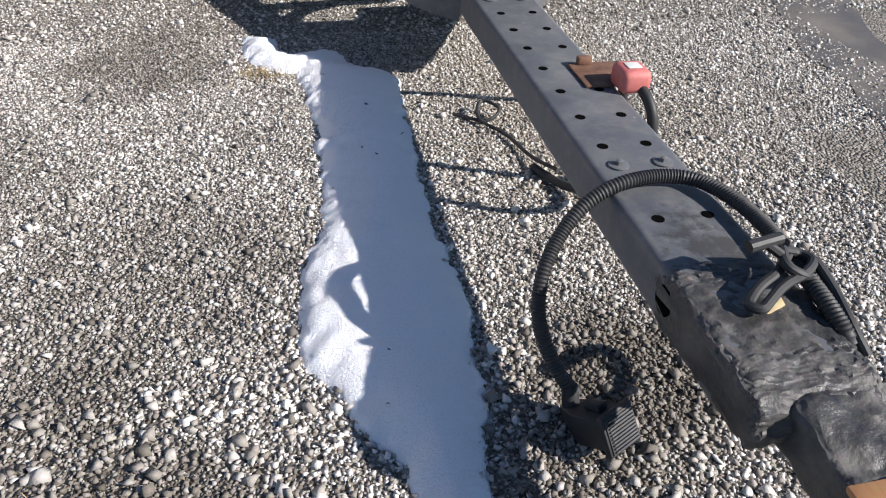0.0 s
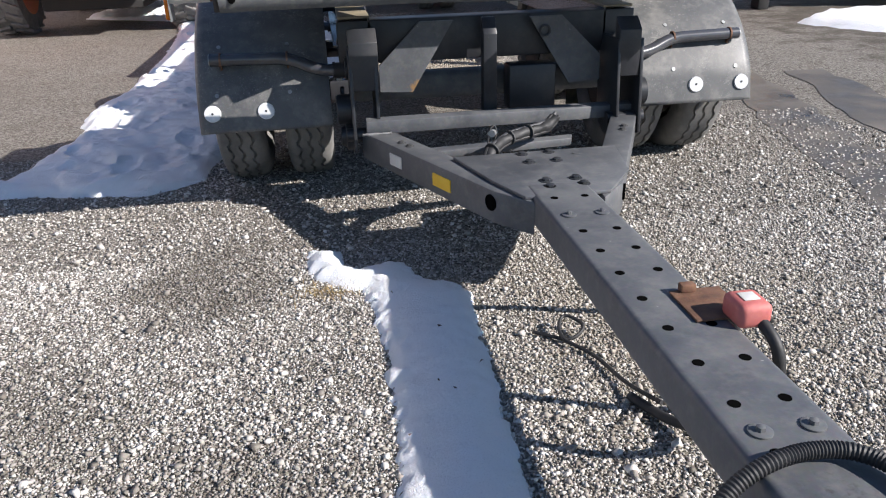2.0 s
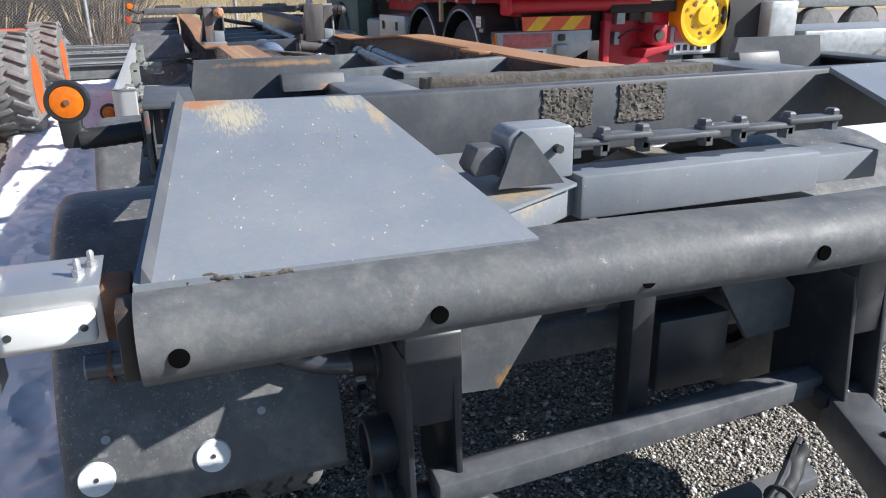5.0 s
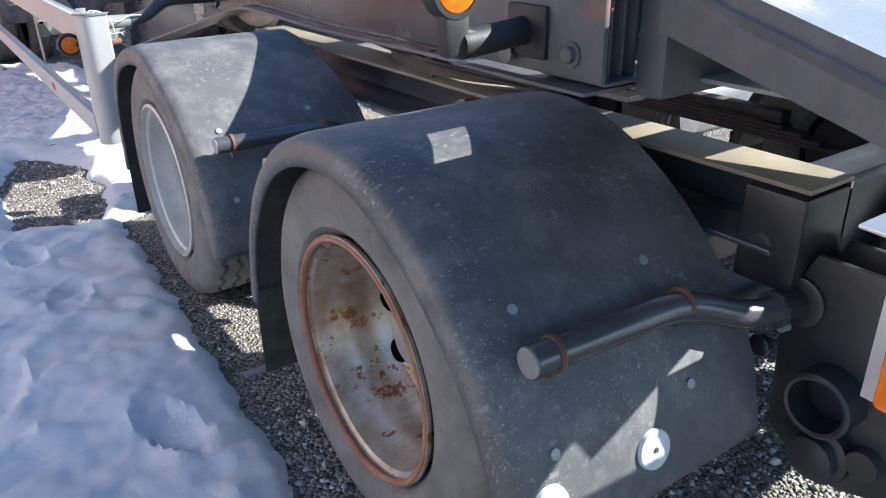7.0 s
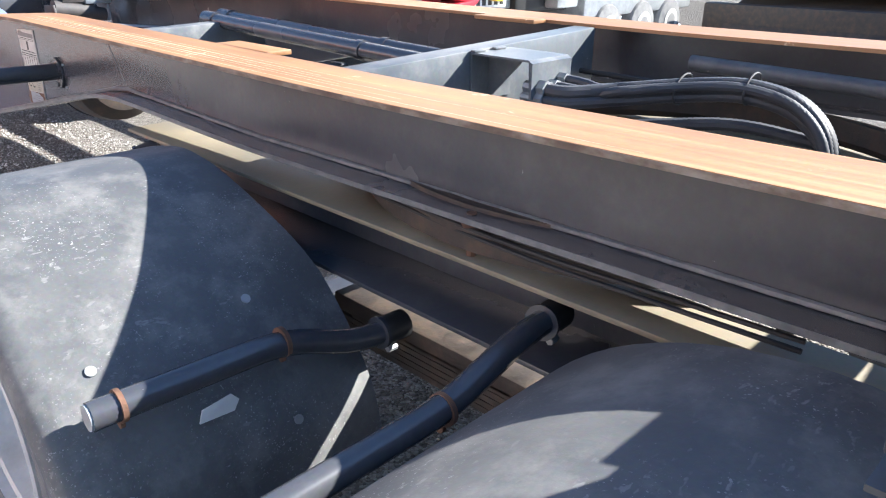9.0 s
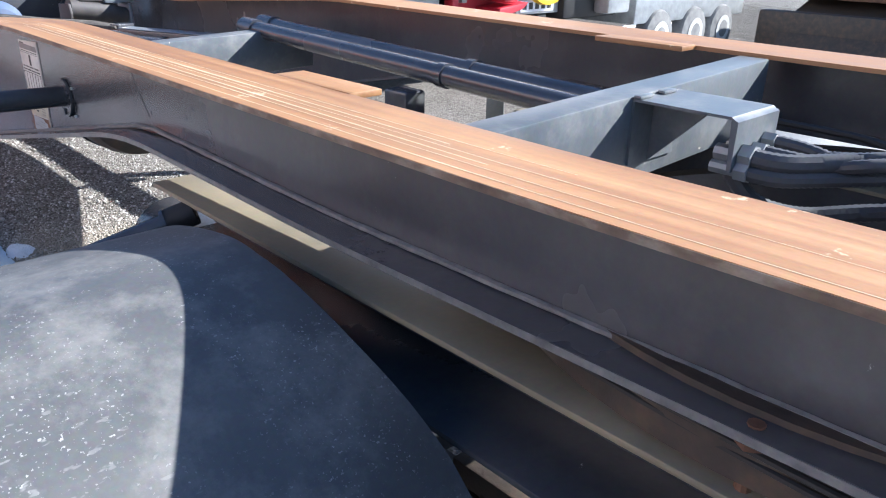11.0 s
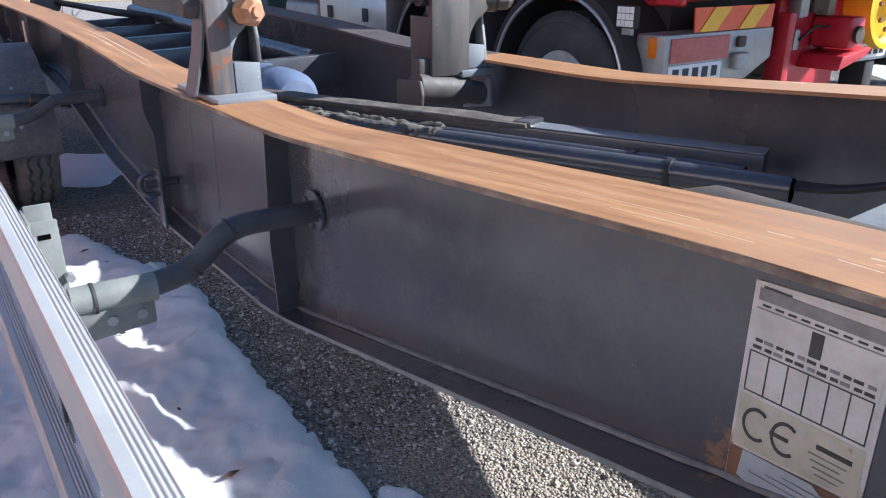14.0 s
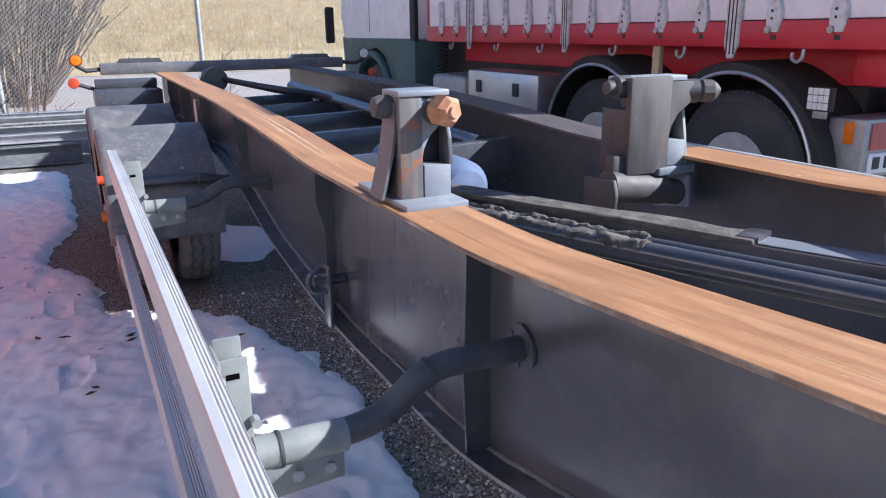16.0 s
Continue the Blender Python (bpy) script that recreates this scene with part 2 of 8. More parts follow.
ALUWHITE = worn("pale_anodised", [(0.44, 0.44, 0.43), (0.54, 0.54, 0.53)], 4.0, 150.0, (0.38, 0.5), metal=0.25, bumps=0.05)
GALV = worn("galvanised", [(0.30, 0.31, 0.31), (0.44, 0.45, 0.45)], 12.0, 90.0, (0.4, 0.6), metal=0.5)
CLAMP = worn("grey_green_paint", [(0.165, 0.178, 0.165), (0.205, 0.218, 0.205), (0.25, 0.26, 0.245)], 7.0, 100.0, (0.42, 0.58), bumps=0.08, dust=((0.32, 0.31, 0.28), 0.3, 14.0), scratch=((0.40, 0.40, 0.38), 40.0, 0.68))
WHITE = worn("white_lens", [(0.74, 0.73, 0.69), (0.82, 0.81, 0.78)], 12.0, 100.0, (0.15, 0.25), bumps=0.0)
AMBER = worn("amber_lens", [(0.66, 0.135, 0.006), (0.80, 0.21, 0.010)], 60.0, 160.0, (0.12, 0.25), bumps=0.25, deep=0.001)
REDGLASS = worn("red_lens", [(0.40, 0.045, 0.018), (0.52, 0.085, 0.03)], 14.0, 90.0, (0.15, 0.3), bumps=0.0)
HAZARD = worn("hazard_orange", [(0.74, 0.10, 0.030), (0.82, 0.14, 0.045)], 9.0, 90.0, (0.35, 0.5), bumps=0.0)
REDCAP = worn("faded_red_plastic", [(0.42, 0.10, 0.09), (0.55, 0.18, 0.16)], 20.0, 120.0, (0.5, 0.7))
YELLOW = worn("yellow_reflector", [(0.78, 0.46, 0.02), (0.86, 0.54, 0.03)], 14.0, 90.0, (0.3, 0.4), bumps=0.0)
REFLECT = worn("white_reflector", [(0.62, 0.63, 0.64), (0.72, 0.73, 0.74)], 25.0, 90.0, (0.2, 0.35))
MAKERPLATE = worn("makers_plate", [(0.40, 0.39, 0.37), (0.50, 0.49, 0.465), (0.58, 0.57, 0.545)], 16.0, 110.0, (0.4, 0.6), dust=((0.34, 0.30, 0.24), 0.4, 20.0), scratch=((0.22, 0.20, 0.18), 45.0, 0.66))
stain(MAKERPLATE, (0.062, 6.985, 0.76), (0.05, 0.05, 0.09), (0.26, 0.14, 0.07), 0.85, 50.0, 0.7)
stain(MAKERPLATE, (0.062, 6.83, 0.78), (0.05, 0.025, 0.10), (0.24, 0.16, 0.10), 0.7, 60.0, 0.7)
CREAMPLATE = worn("yellowed_plate", [(0.33, 0.305, 0.24), (0.42, 0.395, 0.31), (0.48, 0.455, 0.375)], 16.0, 110.0, (0.45, 0.65), scratch=((0.26, 0.20, 0.13), 45.0, 0.64))
BLUEPLATE = worn("bluish_plate", [(0.30, 0.33, 0.37), (0.40, 0.43, 0.46)], 18.0, 110.0, (0.45, 0.65), scratch=((0.20, 0.15, 0.11), 50.0, 0.64))
PAPER = worn("pale_sticker", [(0.58, 0.57, 0.54), (0.70, 0.69, 0.66)], 18.0, 90.0, (0.5, 0.7))
PALEWIRE = worn("pale_wire", [(0.38, 0.385, 0.35), (0.48, 0.48, 0.44)], 30.0, 120.0, (0.5, 0.7))
HOLE = worn("hole_dark", [(0.003, 0.003, 0.003), (0.005, 0.005, 0.005)], 18.0, 90.0, (0.95, 1.0), bumps=0.0)
HOLE.node_tree.nodes["Principled BSDF"].inputs["Specular IOR Level"].default_value = 0.0
INK = worn("ink", [(0.03, 0.03, 0.03), (0.06, 0.06, 0.06)], 18.0, 90.0, (0.6, 0.8), bumps=0.0)
FADED = worn("faded_ink", [(0.14, 0.14, 0.145), (0.24, 0.24, 0.24)], 30.0, 90.0, (0.6, 0.8), bumps=0.0)
LIFT = worn("orange_paint", [(0.62, 0.11, 0.015), (0.72, 0.15, 0.025)], 4.0, 90.0, (0.35, 0.5), dust=((0.3, 0.2, 0.12), 0.3, 9.0))
TRUCKRED = worn("truck_red", [(0.42, 0.014, 0.030), (0.54, 0.026, 0.045)], 3.0, 60.0, (0.35, 0.55), dust=((0.22, 0.10, 0.09), 0.2, 6.0))
LATCH = worn("chipped_white_metal", [(0.42, 0.42, 0.42), (0.62, 0.62, 0.61), (0.74, 0.74, 0.73)], 14.0, 90.0, (0.45, 0.7), scratch=((0.22, 0.12, 0.07), 30.0, 0.62))
TRUCKWHITE = worn("truck_white", [(0.78, 0.79, 0.82), (0.86, 0.87, 0.89)], 3.0, 60.0, (0.35, 0.5), dust=((0.45, 0.44, 0.42), 0.3, 7.0))
TRUCKDARK = worn("truck_underside", [(0.018, 0.018, 0.019), (0.040, 0.038, 0.036)], 6.0, 60.0, (0.6, 0.9))
TEAL = worn("cab_green", [(0.04, 0.09, 0.085), (0.06, 0.12, 0.11)], 5.0, 60.0)
YELLOWPAINT = worn("yellow_paint", [(0.72, 0.44, 0.01), (0.82, 0.54, 0.02)], 6.0, 60.0, (0.35, 0.5))
BLUEPIPE = worn("blue_tank", [(0.10, 0.14, 0.22), (0.15, 0.19, 0.28)], 6.0, 60.0, (0.35, 0.5))


def snow_material():
    m, b, c = base("snow", 0.65)
    n1, n2 = noise_tex(m, c, 3.0, 6.0), noise_tex(m, c, 140.0, 4.0, 0.8)
    col = ramp(m, n1.outputs[0], [(0.35, (0.89, 0.915, 0.95)), (0.65, (0.945, 0.955, 0.97))])
    d = noise_tex(m, c, 30.0, 6.0, 0.75)
    f = ramp(m, d.outputs[0], [(0.68, (0, 0, 0)), (0.76, (0.35, 0.35, 0.35))])
    col = mix(m, f, col, (0.45, 0.44, 0.42))
    grit = noise_tex(m, c, 260.0, 2.0, 0.6)
    col = mix(m, ramp(m, grit.outputs[0], [(0.30, (0.5, 0.5, 0.5)), (0.42, (0, 0, 0))]), col, (0.62, 0.65, 0.70))
    link(m, col, b.inputs["Base Color"])
    b.inputs["Subsurface Weight"].default_value = 0.15
    b.inputs["Subsurface Radius"].default_value = (0.01, 0.012, 0.015)
    h = mix(m, 0.12, n2.outputs["Color"], noise_tex(m, c, 22.0, 5.0).outputs["Color"])
    bump(m, b, h, 1.0, 0.011)
    return m


def gravel_material(name, stones):
    """The sheet has stones as cells of a Voronoi pattern; single stones take a colour each."""
    m, b, c = base(name, 0.85)
    big = noise_tex(m, c, 0.55, 6.0, 0.62)
    mid = noise_tex(m, c, 3.2, 6.0, 0.65)
    if stones:
        g = m.node_tree.nodes.new("ShaderNodeNewGeometry")
        pick = g.outputs["Random Per Island"]
    else:
        v = node(m, "ShaderNodeTexVoronoi", Scale=95.0)
        link(m, c, v.inputs["Vector"])
        sep = m.node_tree.nodes.new("ShaderNodeSeparateColor")
        link(m, v.outputs["Color"], sep.inputs[0])
        pick = sep.outputs[0]
    col = ramp(m, pick, [(0.0, (0.13, 0.118, 0.105)), (0.18, (0.27, 0.245, 0.215)), (0.45, (0.45, 0.42, 0.38)), (0.75, (0.62, 0.59, 0.545)), (1.0, (0.82, 0.80, 0.76))])
    # sheet darkened for dark fines and for the shade in gaps between stones
    if not stones:
        col = mix(m, 1.0, col, (0.50, 0.48, 0.45), "MULTIPLY")
    f = ramp(m, big.outputs[0], [(0.46, (0, 0, 0)), (0.70, (0.42, 0.42, 0.42))])
    col = mix(m, f, col, (0.13, 0.11, 0.085))
    f2 = ramp(m, mid.outputs[0], [(0.52, (0, 0, 0)), (0.75, (0.4, 0.4, 0.4))])
    col = mix(m, f2, col, (0.10, 0.085, 0.065))
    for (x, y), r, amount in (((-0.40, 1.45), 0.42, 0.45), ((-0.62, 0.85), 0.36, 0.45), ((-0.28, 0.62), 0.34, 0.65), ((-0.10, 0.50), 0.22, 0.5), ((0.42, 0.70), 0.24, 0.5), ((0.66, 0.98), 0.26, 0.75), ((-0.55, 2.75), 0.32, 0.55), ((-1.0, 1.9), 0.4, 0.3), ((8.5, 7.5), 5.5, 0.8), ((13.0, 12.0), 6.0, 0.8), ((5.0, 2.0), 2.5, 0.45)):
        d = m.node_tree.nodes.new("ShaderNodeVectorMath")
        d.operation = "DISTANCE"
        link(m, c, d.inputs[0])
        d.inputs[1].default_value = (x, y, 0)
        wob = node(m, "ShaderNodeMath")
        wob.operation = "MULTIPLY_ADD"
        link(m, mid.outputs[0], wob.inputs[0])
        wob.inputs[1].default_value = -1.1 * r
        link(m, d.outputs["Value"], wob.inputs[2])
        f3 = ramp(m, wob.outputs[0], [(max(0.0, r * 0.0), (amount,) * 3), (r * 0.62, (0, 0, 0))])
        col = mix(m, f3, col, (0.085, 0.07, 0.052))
    # sandy, trodden earth showing through between the rails
    for (x, y), r, amount in (((0.55, 6.95), 1.15, 0.62), ((0.30, 7.75), 0.55, 0.45), ((1.0, 2.2), 0.8, 0.25)):
        d = m.node_tree.nodes.new("ShaderNodeVectorMath")
        d.operation = "DISTANCE"
        link(m, c, d.inputs[0])
        d.inputs[1].default_value = (x, y, 0)
        wob = node(m, "ShaderNodeMath")
        wob.operation = "MULTIPLY_ADD"
        link(m, mid.outputs[0], wob.inputs[0])
        wob.inputs[1].default_value = -0.9 * r
        link(m, d.outputs["Value"], wob.inputs[2])
        f4 = ramp(m, wob.outputs[0], [(0.0, (amount,) * 3), (r * 0.55, (0, 0, 0))])
        col = mix(m, f4, col, (0.40, 0.345, 0.265))
    fine = noise_tex(m, c, 220.0, 3.0)
    col = mix(m, 0.35, col, fine.outputs["Color"], "SOFT_LIGHT")
    link(m, col, b.inputs["Base Color"])
    if stones:
        bump(m, b, fine.outputs[0], 0.4, 0.003)
    else:
        inv = node(m, "ShaderNodeMath")
        inv.operation = "MULTIPLY"
        link(m, v.outputs["Distance"], inv.inputs[0])
        inv.inputs[1].default_value = -1.0
        bump(m, b, inv.outputs[0], 0.9, 0.02)
    return m


SNOW = snow_material()
GRAVEL, STONE = gravel_material("gravel_ground", False), gravel_material("gravel_stone", True)
MUD = worn("wet_track", [(0.055, 0.047, 0.039), (0.10, 0.088, 0.074), (0.17, 0.152, 0.13)], 2.4, 55.0, (0.22, 0.7), bumps=0.6)
ROADMAT = worn("pale_road", [(0.29, 0.25, 0.225), (0.38, 0.335, 0.305)], 0.4, 12.0, (0.7, 0.9))
STRAW = worn("dry_grass", [(0.20, 0.135, 0.055), (0.34, 0.25, 0.115), (0.47, 0.37, 0.20)], 0.5, 9.0, (0.8, 0.95), bumps=0.6, stretch=(3.0, 1.0, 0.8))
PALEGRASS = worn("bleached_grass", [(0.36, 0.27, 0.13), (0.50, 0.40, 0.22)], 0.6, 9.0, (0.8, 0.95), bumps=0.6, stretch=(1.0, 3.0, 1.0))
TWIG = worn("twigs", [(0.10, 0.075, 0.055), (0.17, 0.13, 0.10)], 5.0, 60.0, (0.8, 0.9))


# ---- building helpers ----
def part(name, bm, material, parent=None, label="", smooth=True):
    me = bpy.data.meshes.new(name)
    bm.normal_update()
    bm.to_mesh(me)
    bm.free()
    if smooth:
        for p in me.polygons:
            p.use_smooth = True
        me.set_sharp_from_angle(angle=radians(35))
    me.materials.append(material)
    ob = new(name, me)
    if parent:
        ob.parent = parent
        ob.matrix_parent_inverse = parent.matrix_basis.inverted() if parent.type == "EMPTY" else Matrix()
    if label:
        tagged(ob, label)
    return ob


def thing(name, at, label, category, group="", kind=""):
    e = new(name)
    e.empty_display_size = 0.2
    e.location = at
    return tagged(e, label, category, group, kind)


def cuboid(x0, x1, y0, y1, z0, z1, bevel=0.004, bm=None, segs=2):
    own = bm is None
    bm = bm or bmesh.new()
    vs = [bm.verts.new((x, y, z)) for z in (z0, z1) for x, y in ((x0, y0), (x1, y0), (x1, y1), (x0, y1))]
    fs = [bm.faces.new([vs[i] for i in q]) for q in ((3, 2, 1, 0), (4, 5, 6, 7), (0, 1, 5, 4), (1, 2, 6, 5), (2, 3, 7, 6), (3, 0, 4, 7))]
    if bevel:
        es = {e for f in fs for e in f.edges}
        bmesh.ops.bevel(bm, geom=list(es), offset=bevel, segments=segs, affect="EDGES", profile=0.5)
    return bm


def prism(profile, axis, lo, hi, bevel=0.0, bm=None):
    """A profile of (a, b) pairs drawn along an axis: for x (y, z), for y (x, z), for z (x, y)."""
    bm = bm or bmesh.new()

    def at(a, b, h):
        return {"x": (h, a, b), "y": (a, h, b), "z": (a, b, h)}[axis]
    low = [bm.verts.new(at(a, b, lo)) for a, b in profile]
    top = [bm.verts.new(at(a, b, hi)) for a, b in profile]
    n = len(profile)
    fs = [bm.faces.new(low[::-1]), bm.faces.new(top)] + [bm.faces.new((low[i], low[(i + 1) % n], top[(i + 1) % n], top[i])) for i in range(n)]
    bmesh.ops.recalc_face_normals(bm, faces=fs)
    if bevel:
        bmesh.ops.bevel(bm, geom=list({e for f in fs for e in f.edges}), offset=bevel, segments=2, affect="EDGES", profile=0.5)
    return bm


def rounded(points, radius, steps=5):
    """A line with its inner corners rounded off."""
    pts = [Vector(p) for p in points]
    out = [pts[0]]
    for a, b, c in zip(pts, pts[1:], pts[2:]):
        d1, d2 = (a - b), (c - b)
        k = min(radius, d1.length * 0.48, d2.length * 0.48)
        s, e = b + d1.normalized() * k, b + d2.normalized() * k
        out += [s.lerp(b, i / steps).lerp(b.lerp(e, i / steps), i / steps) for i in range(steps + 1)]
    return out + [pts[-1]]


def tube(points, r, seg=14, bm=None, caps=True, rib=0.0, every=1):
    """A pipe along a line; rib gives a corrugated hose."""
    bm = bm or bmesh.new()
    pts = [Vector(p) for p in points]
    rings, up = [], Vector((0.13, 0.2, 0.97))
    for i, p in enumerate(pts):
        way = (pts[min(i + 1, len(pts) - 1)] - pts[max(i - 1, 0)]).normalized()
        u = up - way * up.dot(way)
        if u.length < 1e-3:
            u = way.orthogonal()
        u.normalize()
        up, v = u, way.cross(u)
        rr = r + (rib if (i // every) % 2 else 0.0)
        rings.append([bm.verts.new(p + rr * (math.cos(a) * u + math.sin(a) * v)) for a in (2 * math.pi * k / seg for k in range(seg))])
    for a, b in zip(rings, rings[1:]):
        for k in range(seg):
            bm.faces.new((a[k], a[(k + 1) % seg], b[(k + 1) % seg], b[k]))
    if caps:
        bm.faces.new(rings[0][::-1])
        bm.faces.new(rings[-1])
    return bm


def along(points, step):
    """The line cut into even steps."""
    pts, out = [Vector(p) for p in points], []
    for a, b in zip(pts, pts[1:]):
        n = max(1, round((b - a).length / step))
        out += [a.lerp(b, i / n) for i in range(n)]
    return out + [pts[-1]]


def lathe(profile, centre, axis="x", seg=48, bm=None, closed=False, wobble=None, caps=True):
    """A profile of (radius, height along the axis) turned round a centre."""
    bm = bm or bmesh.new()
    c = Vector(centre)
    rings = []
    for j, (r, h) in enumerate(profile):
        ring = []
        for k in range(seg):
            a = 2 * math.pi * k / seg
            hh = h + (wobble(j, k) if wobble else 0.0)
            ca, sa = r * math.cos(a), r * math.sin(a)
            ring.append(bm.verts.new(c + Vector({"x": (hh, ca, sa), "y": (ca, hh, sa), "z": (ca, sa, hh)}[axis])))
        rings.append(ring)
    pairs = list(zip(rings, rings[1:])) + ([(rings[-1], rings[0])] if closed else [])
    fs = []
    for a, b in pairs:
        for k in range(seg):
            fs.append(bm.faces.new((a[k], a[(k + 1) % seg], b[(k + 1) % seg], b[k])))
    if not closed and caps:
        for ring in (rings[0], rings[-1]):
            fs.append(bm.faces.new(ring))
    bmesh.ops.recalc_face_normals(bm, faces=fs)
    return bm


def rod(p0, p1, r, seg=16, bm=None, r2=None):
    bm = bm or bmesh.new()
    a, b = Vector(p0), Vector(p1)
    way = (b - a).normalized()
    u = way.orthogonal().normalized()
    v = way.cross(u)
    lo = [bm.verts.new(a + r * (math.cos(t) * u + math.sin(t) * v)) for t in (2 * math.pi * k / seg for k in range(seg))]
    hi = [bm.verts.new(b + (r2 or r) * (math.cos(t) * u + math.sin(t) * v)) for t in (2 * math.pi * k / seg for k in range(seg))]
    for k in range(seg):
        bm.faces.new((lo[k], lo[(k + 1) % seg], hi[(k + 1) % seg], hi[k]))
    bm.faces.new(lo[::-1])
    bm.faces.new(hi)
    return bm


def lumpy(bm, size, scale, axis=None):
    """Dents and lumps in a mesh."""
    for v in bm.verts:
        d = noise.noise_vector(v.co * scale) * size
        if axis is not None:
            d = Vector([d[i] if i == axis else 0 for i in range(3)])
        v.co += d
    return bm


def inside(poly, x, y):
    hit, n = False, len(poly)
    for i in range(n):
        (xa, ya), (xb, yb) = poly[i], poly[(i + 1) % n]
        if (ya > y) != (yb > y) and x < (xb - xa) * (y - ya) / (yb - ya) + xa:
            hit = not hit
    return hit


def edge_distance(poly, x, y):
    best = 1e9
    for (xa, ya), (xb, yb) in zip(poly, poly[1:] + poly[:1]):
        dx, dy = xb - xa, yb - ya
        k = max(0.0, min(1.0, ((x - xa) * dx + (y - ya) * dy) / (dx * dx + dy * dy + 1e-9)))
        best = min(best, math.hypot(x - xa - k * dx, y - ya - k * dy))
    return best if inside(poly, x, y) else -best


# ---- ground ----
def ground_sheet():
    bm = bmesh.new()
    xs = [-400, -60, -12, -6, -3, 0, 3, 6, 12, 60, 400]
    ys = [-400, -60, -12, -6, 0, 4, 8, 12, 16, 24, 60, 400]
    vs = [[bm.verts.new((x, y, 0)) for x in xs] for y in ys]
    for j in range(len(ys) - 1):
        for i in range(len(xs) - 1):
            bm.faces.new((vs[j][i], vs[j][i + 1], vs[j + 1][i + 1], vs[j + 1][i]))
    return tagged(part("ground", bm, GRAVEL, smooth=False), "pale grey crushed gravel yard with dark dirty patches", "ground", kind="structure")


ground_sheet()


def loose_stones(name, areas, seed):
    """Crushed stones as low chunks, joined into one mesh."""
    rng = np.random.default_rng(seed)
    shape = np.array([(1, 0, 0), (-1, 0, 0), (0, 1, 0), (0, -1, 0), (0, 0, 1), (0, 0, -1)], float)
    faces = np.array([(0, 2, 4), (2, 1, 4), (1, 3, 4), (3, 0, 4), (2, 0, 5), (1, 2, 5), (3, 1, 5), (0, 3, 5)])
    pos = np.concatenate([np.column_stack([rng.uniform(x0, x1, n), rng.uniform(y0, y1, n)]) for x0, x1, y0, y1, n, _ in areas])
    n = len(pos)
    size = np.clip(np.exp(np.concatenate([np.full(a[4], a[5]) for a in areas])) * rng.lognormal(0.0, 0.46, n), 0.0028, 0.018)
    verts = shape[None] * rng.uniform(0.55, 1.25, (n, 6, 1)) * size[:, None, None]
    verts += rng.normal(0, 0.22, (n, 6, 3)) * size[:, None, None]
    q = rng.normal(0, 1, (n, 4))
    q /= np.linalg.norm(q, axis=1)[:, None]
    w, x, y, z = q.T
    rot = np.stack([1 - 2 * (y * y + z * z), 2 * (x * y - z * w), 2 * (x * z + y * w), 2 * (x * y + z * w), 1 - 2 * (x * x + z * z), 2 * (y * z - x * w),
                    2 * (x * z - y * w), 2 * (y * z + x * w), 1 - 2 * (x * x + y * y)], 1).reshape(n, 3, 3)
    verts = np.einsum("nij,nkj->nki", rot, verts)
    verts[:, :, 2] = verts[:, :, 2] * 0.74 + (size * 0.36)[:, None]
    verts[:, :, :2] += pos[:, None]
    me = bpy.data.meshes.new(name)
    me.vertices.add(n * 6)
    me.vertices.foreach_set("co", verts.ravel())
    tris = (faces[None] + 6 * np.arange(n)[:, None, None]).reshape(-1, 3)
    me.loops.add(len(tris) * 3)
    me.loops.foreach_set("vertex_index", tris.ravel().astype(np.int32))
    me.polygons.add(len(tris))
    me.polygons.foreach_set("loop_start", np.arange(0, len(tris) * 3, 3, dtype=np.int32))
    me.polygons.foreach_set("loop_total", np.full(len(tris), 3, np.int32))
    me.update(calc_edges=True)
    me.materials.append(STONE)
    return tagged(new(name, me), "loose crushed grey gravel stones of the yard", "gravel", kind="stuff")


loose_stones("gravel", [(-0.9, 1.3, 0.30, 1.1, 27000, -5.30), (-1.1, 1.6, 1.1, 1.9, 54000, -5.58), (-1.7, 2.3, 1.9, 3.0, 88000, -5.70), (-2.2, 3.0, 3.0, 4.6, 46000, -5.45),
                        (-0.2, 1.6, 6.2, 8.2, 26000, -5.62), (-1.2, 1.2, 8.2, 11.0, 22000, -5.45), (-1.6, -0.6, 4.6, 8.2, 9000, -5.40)], 4)


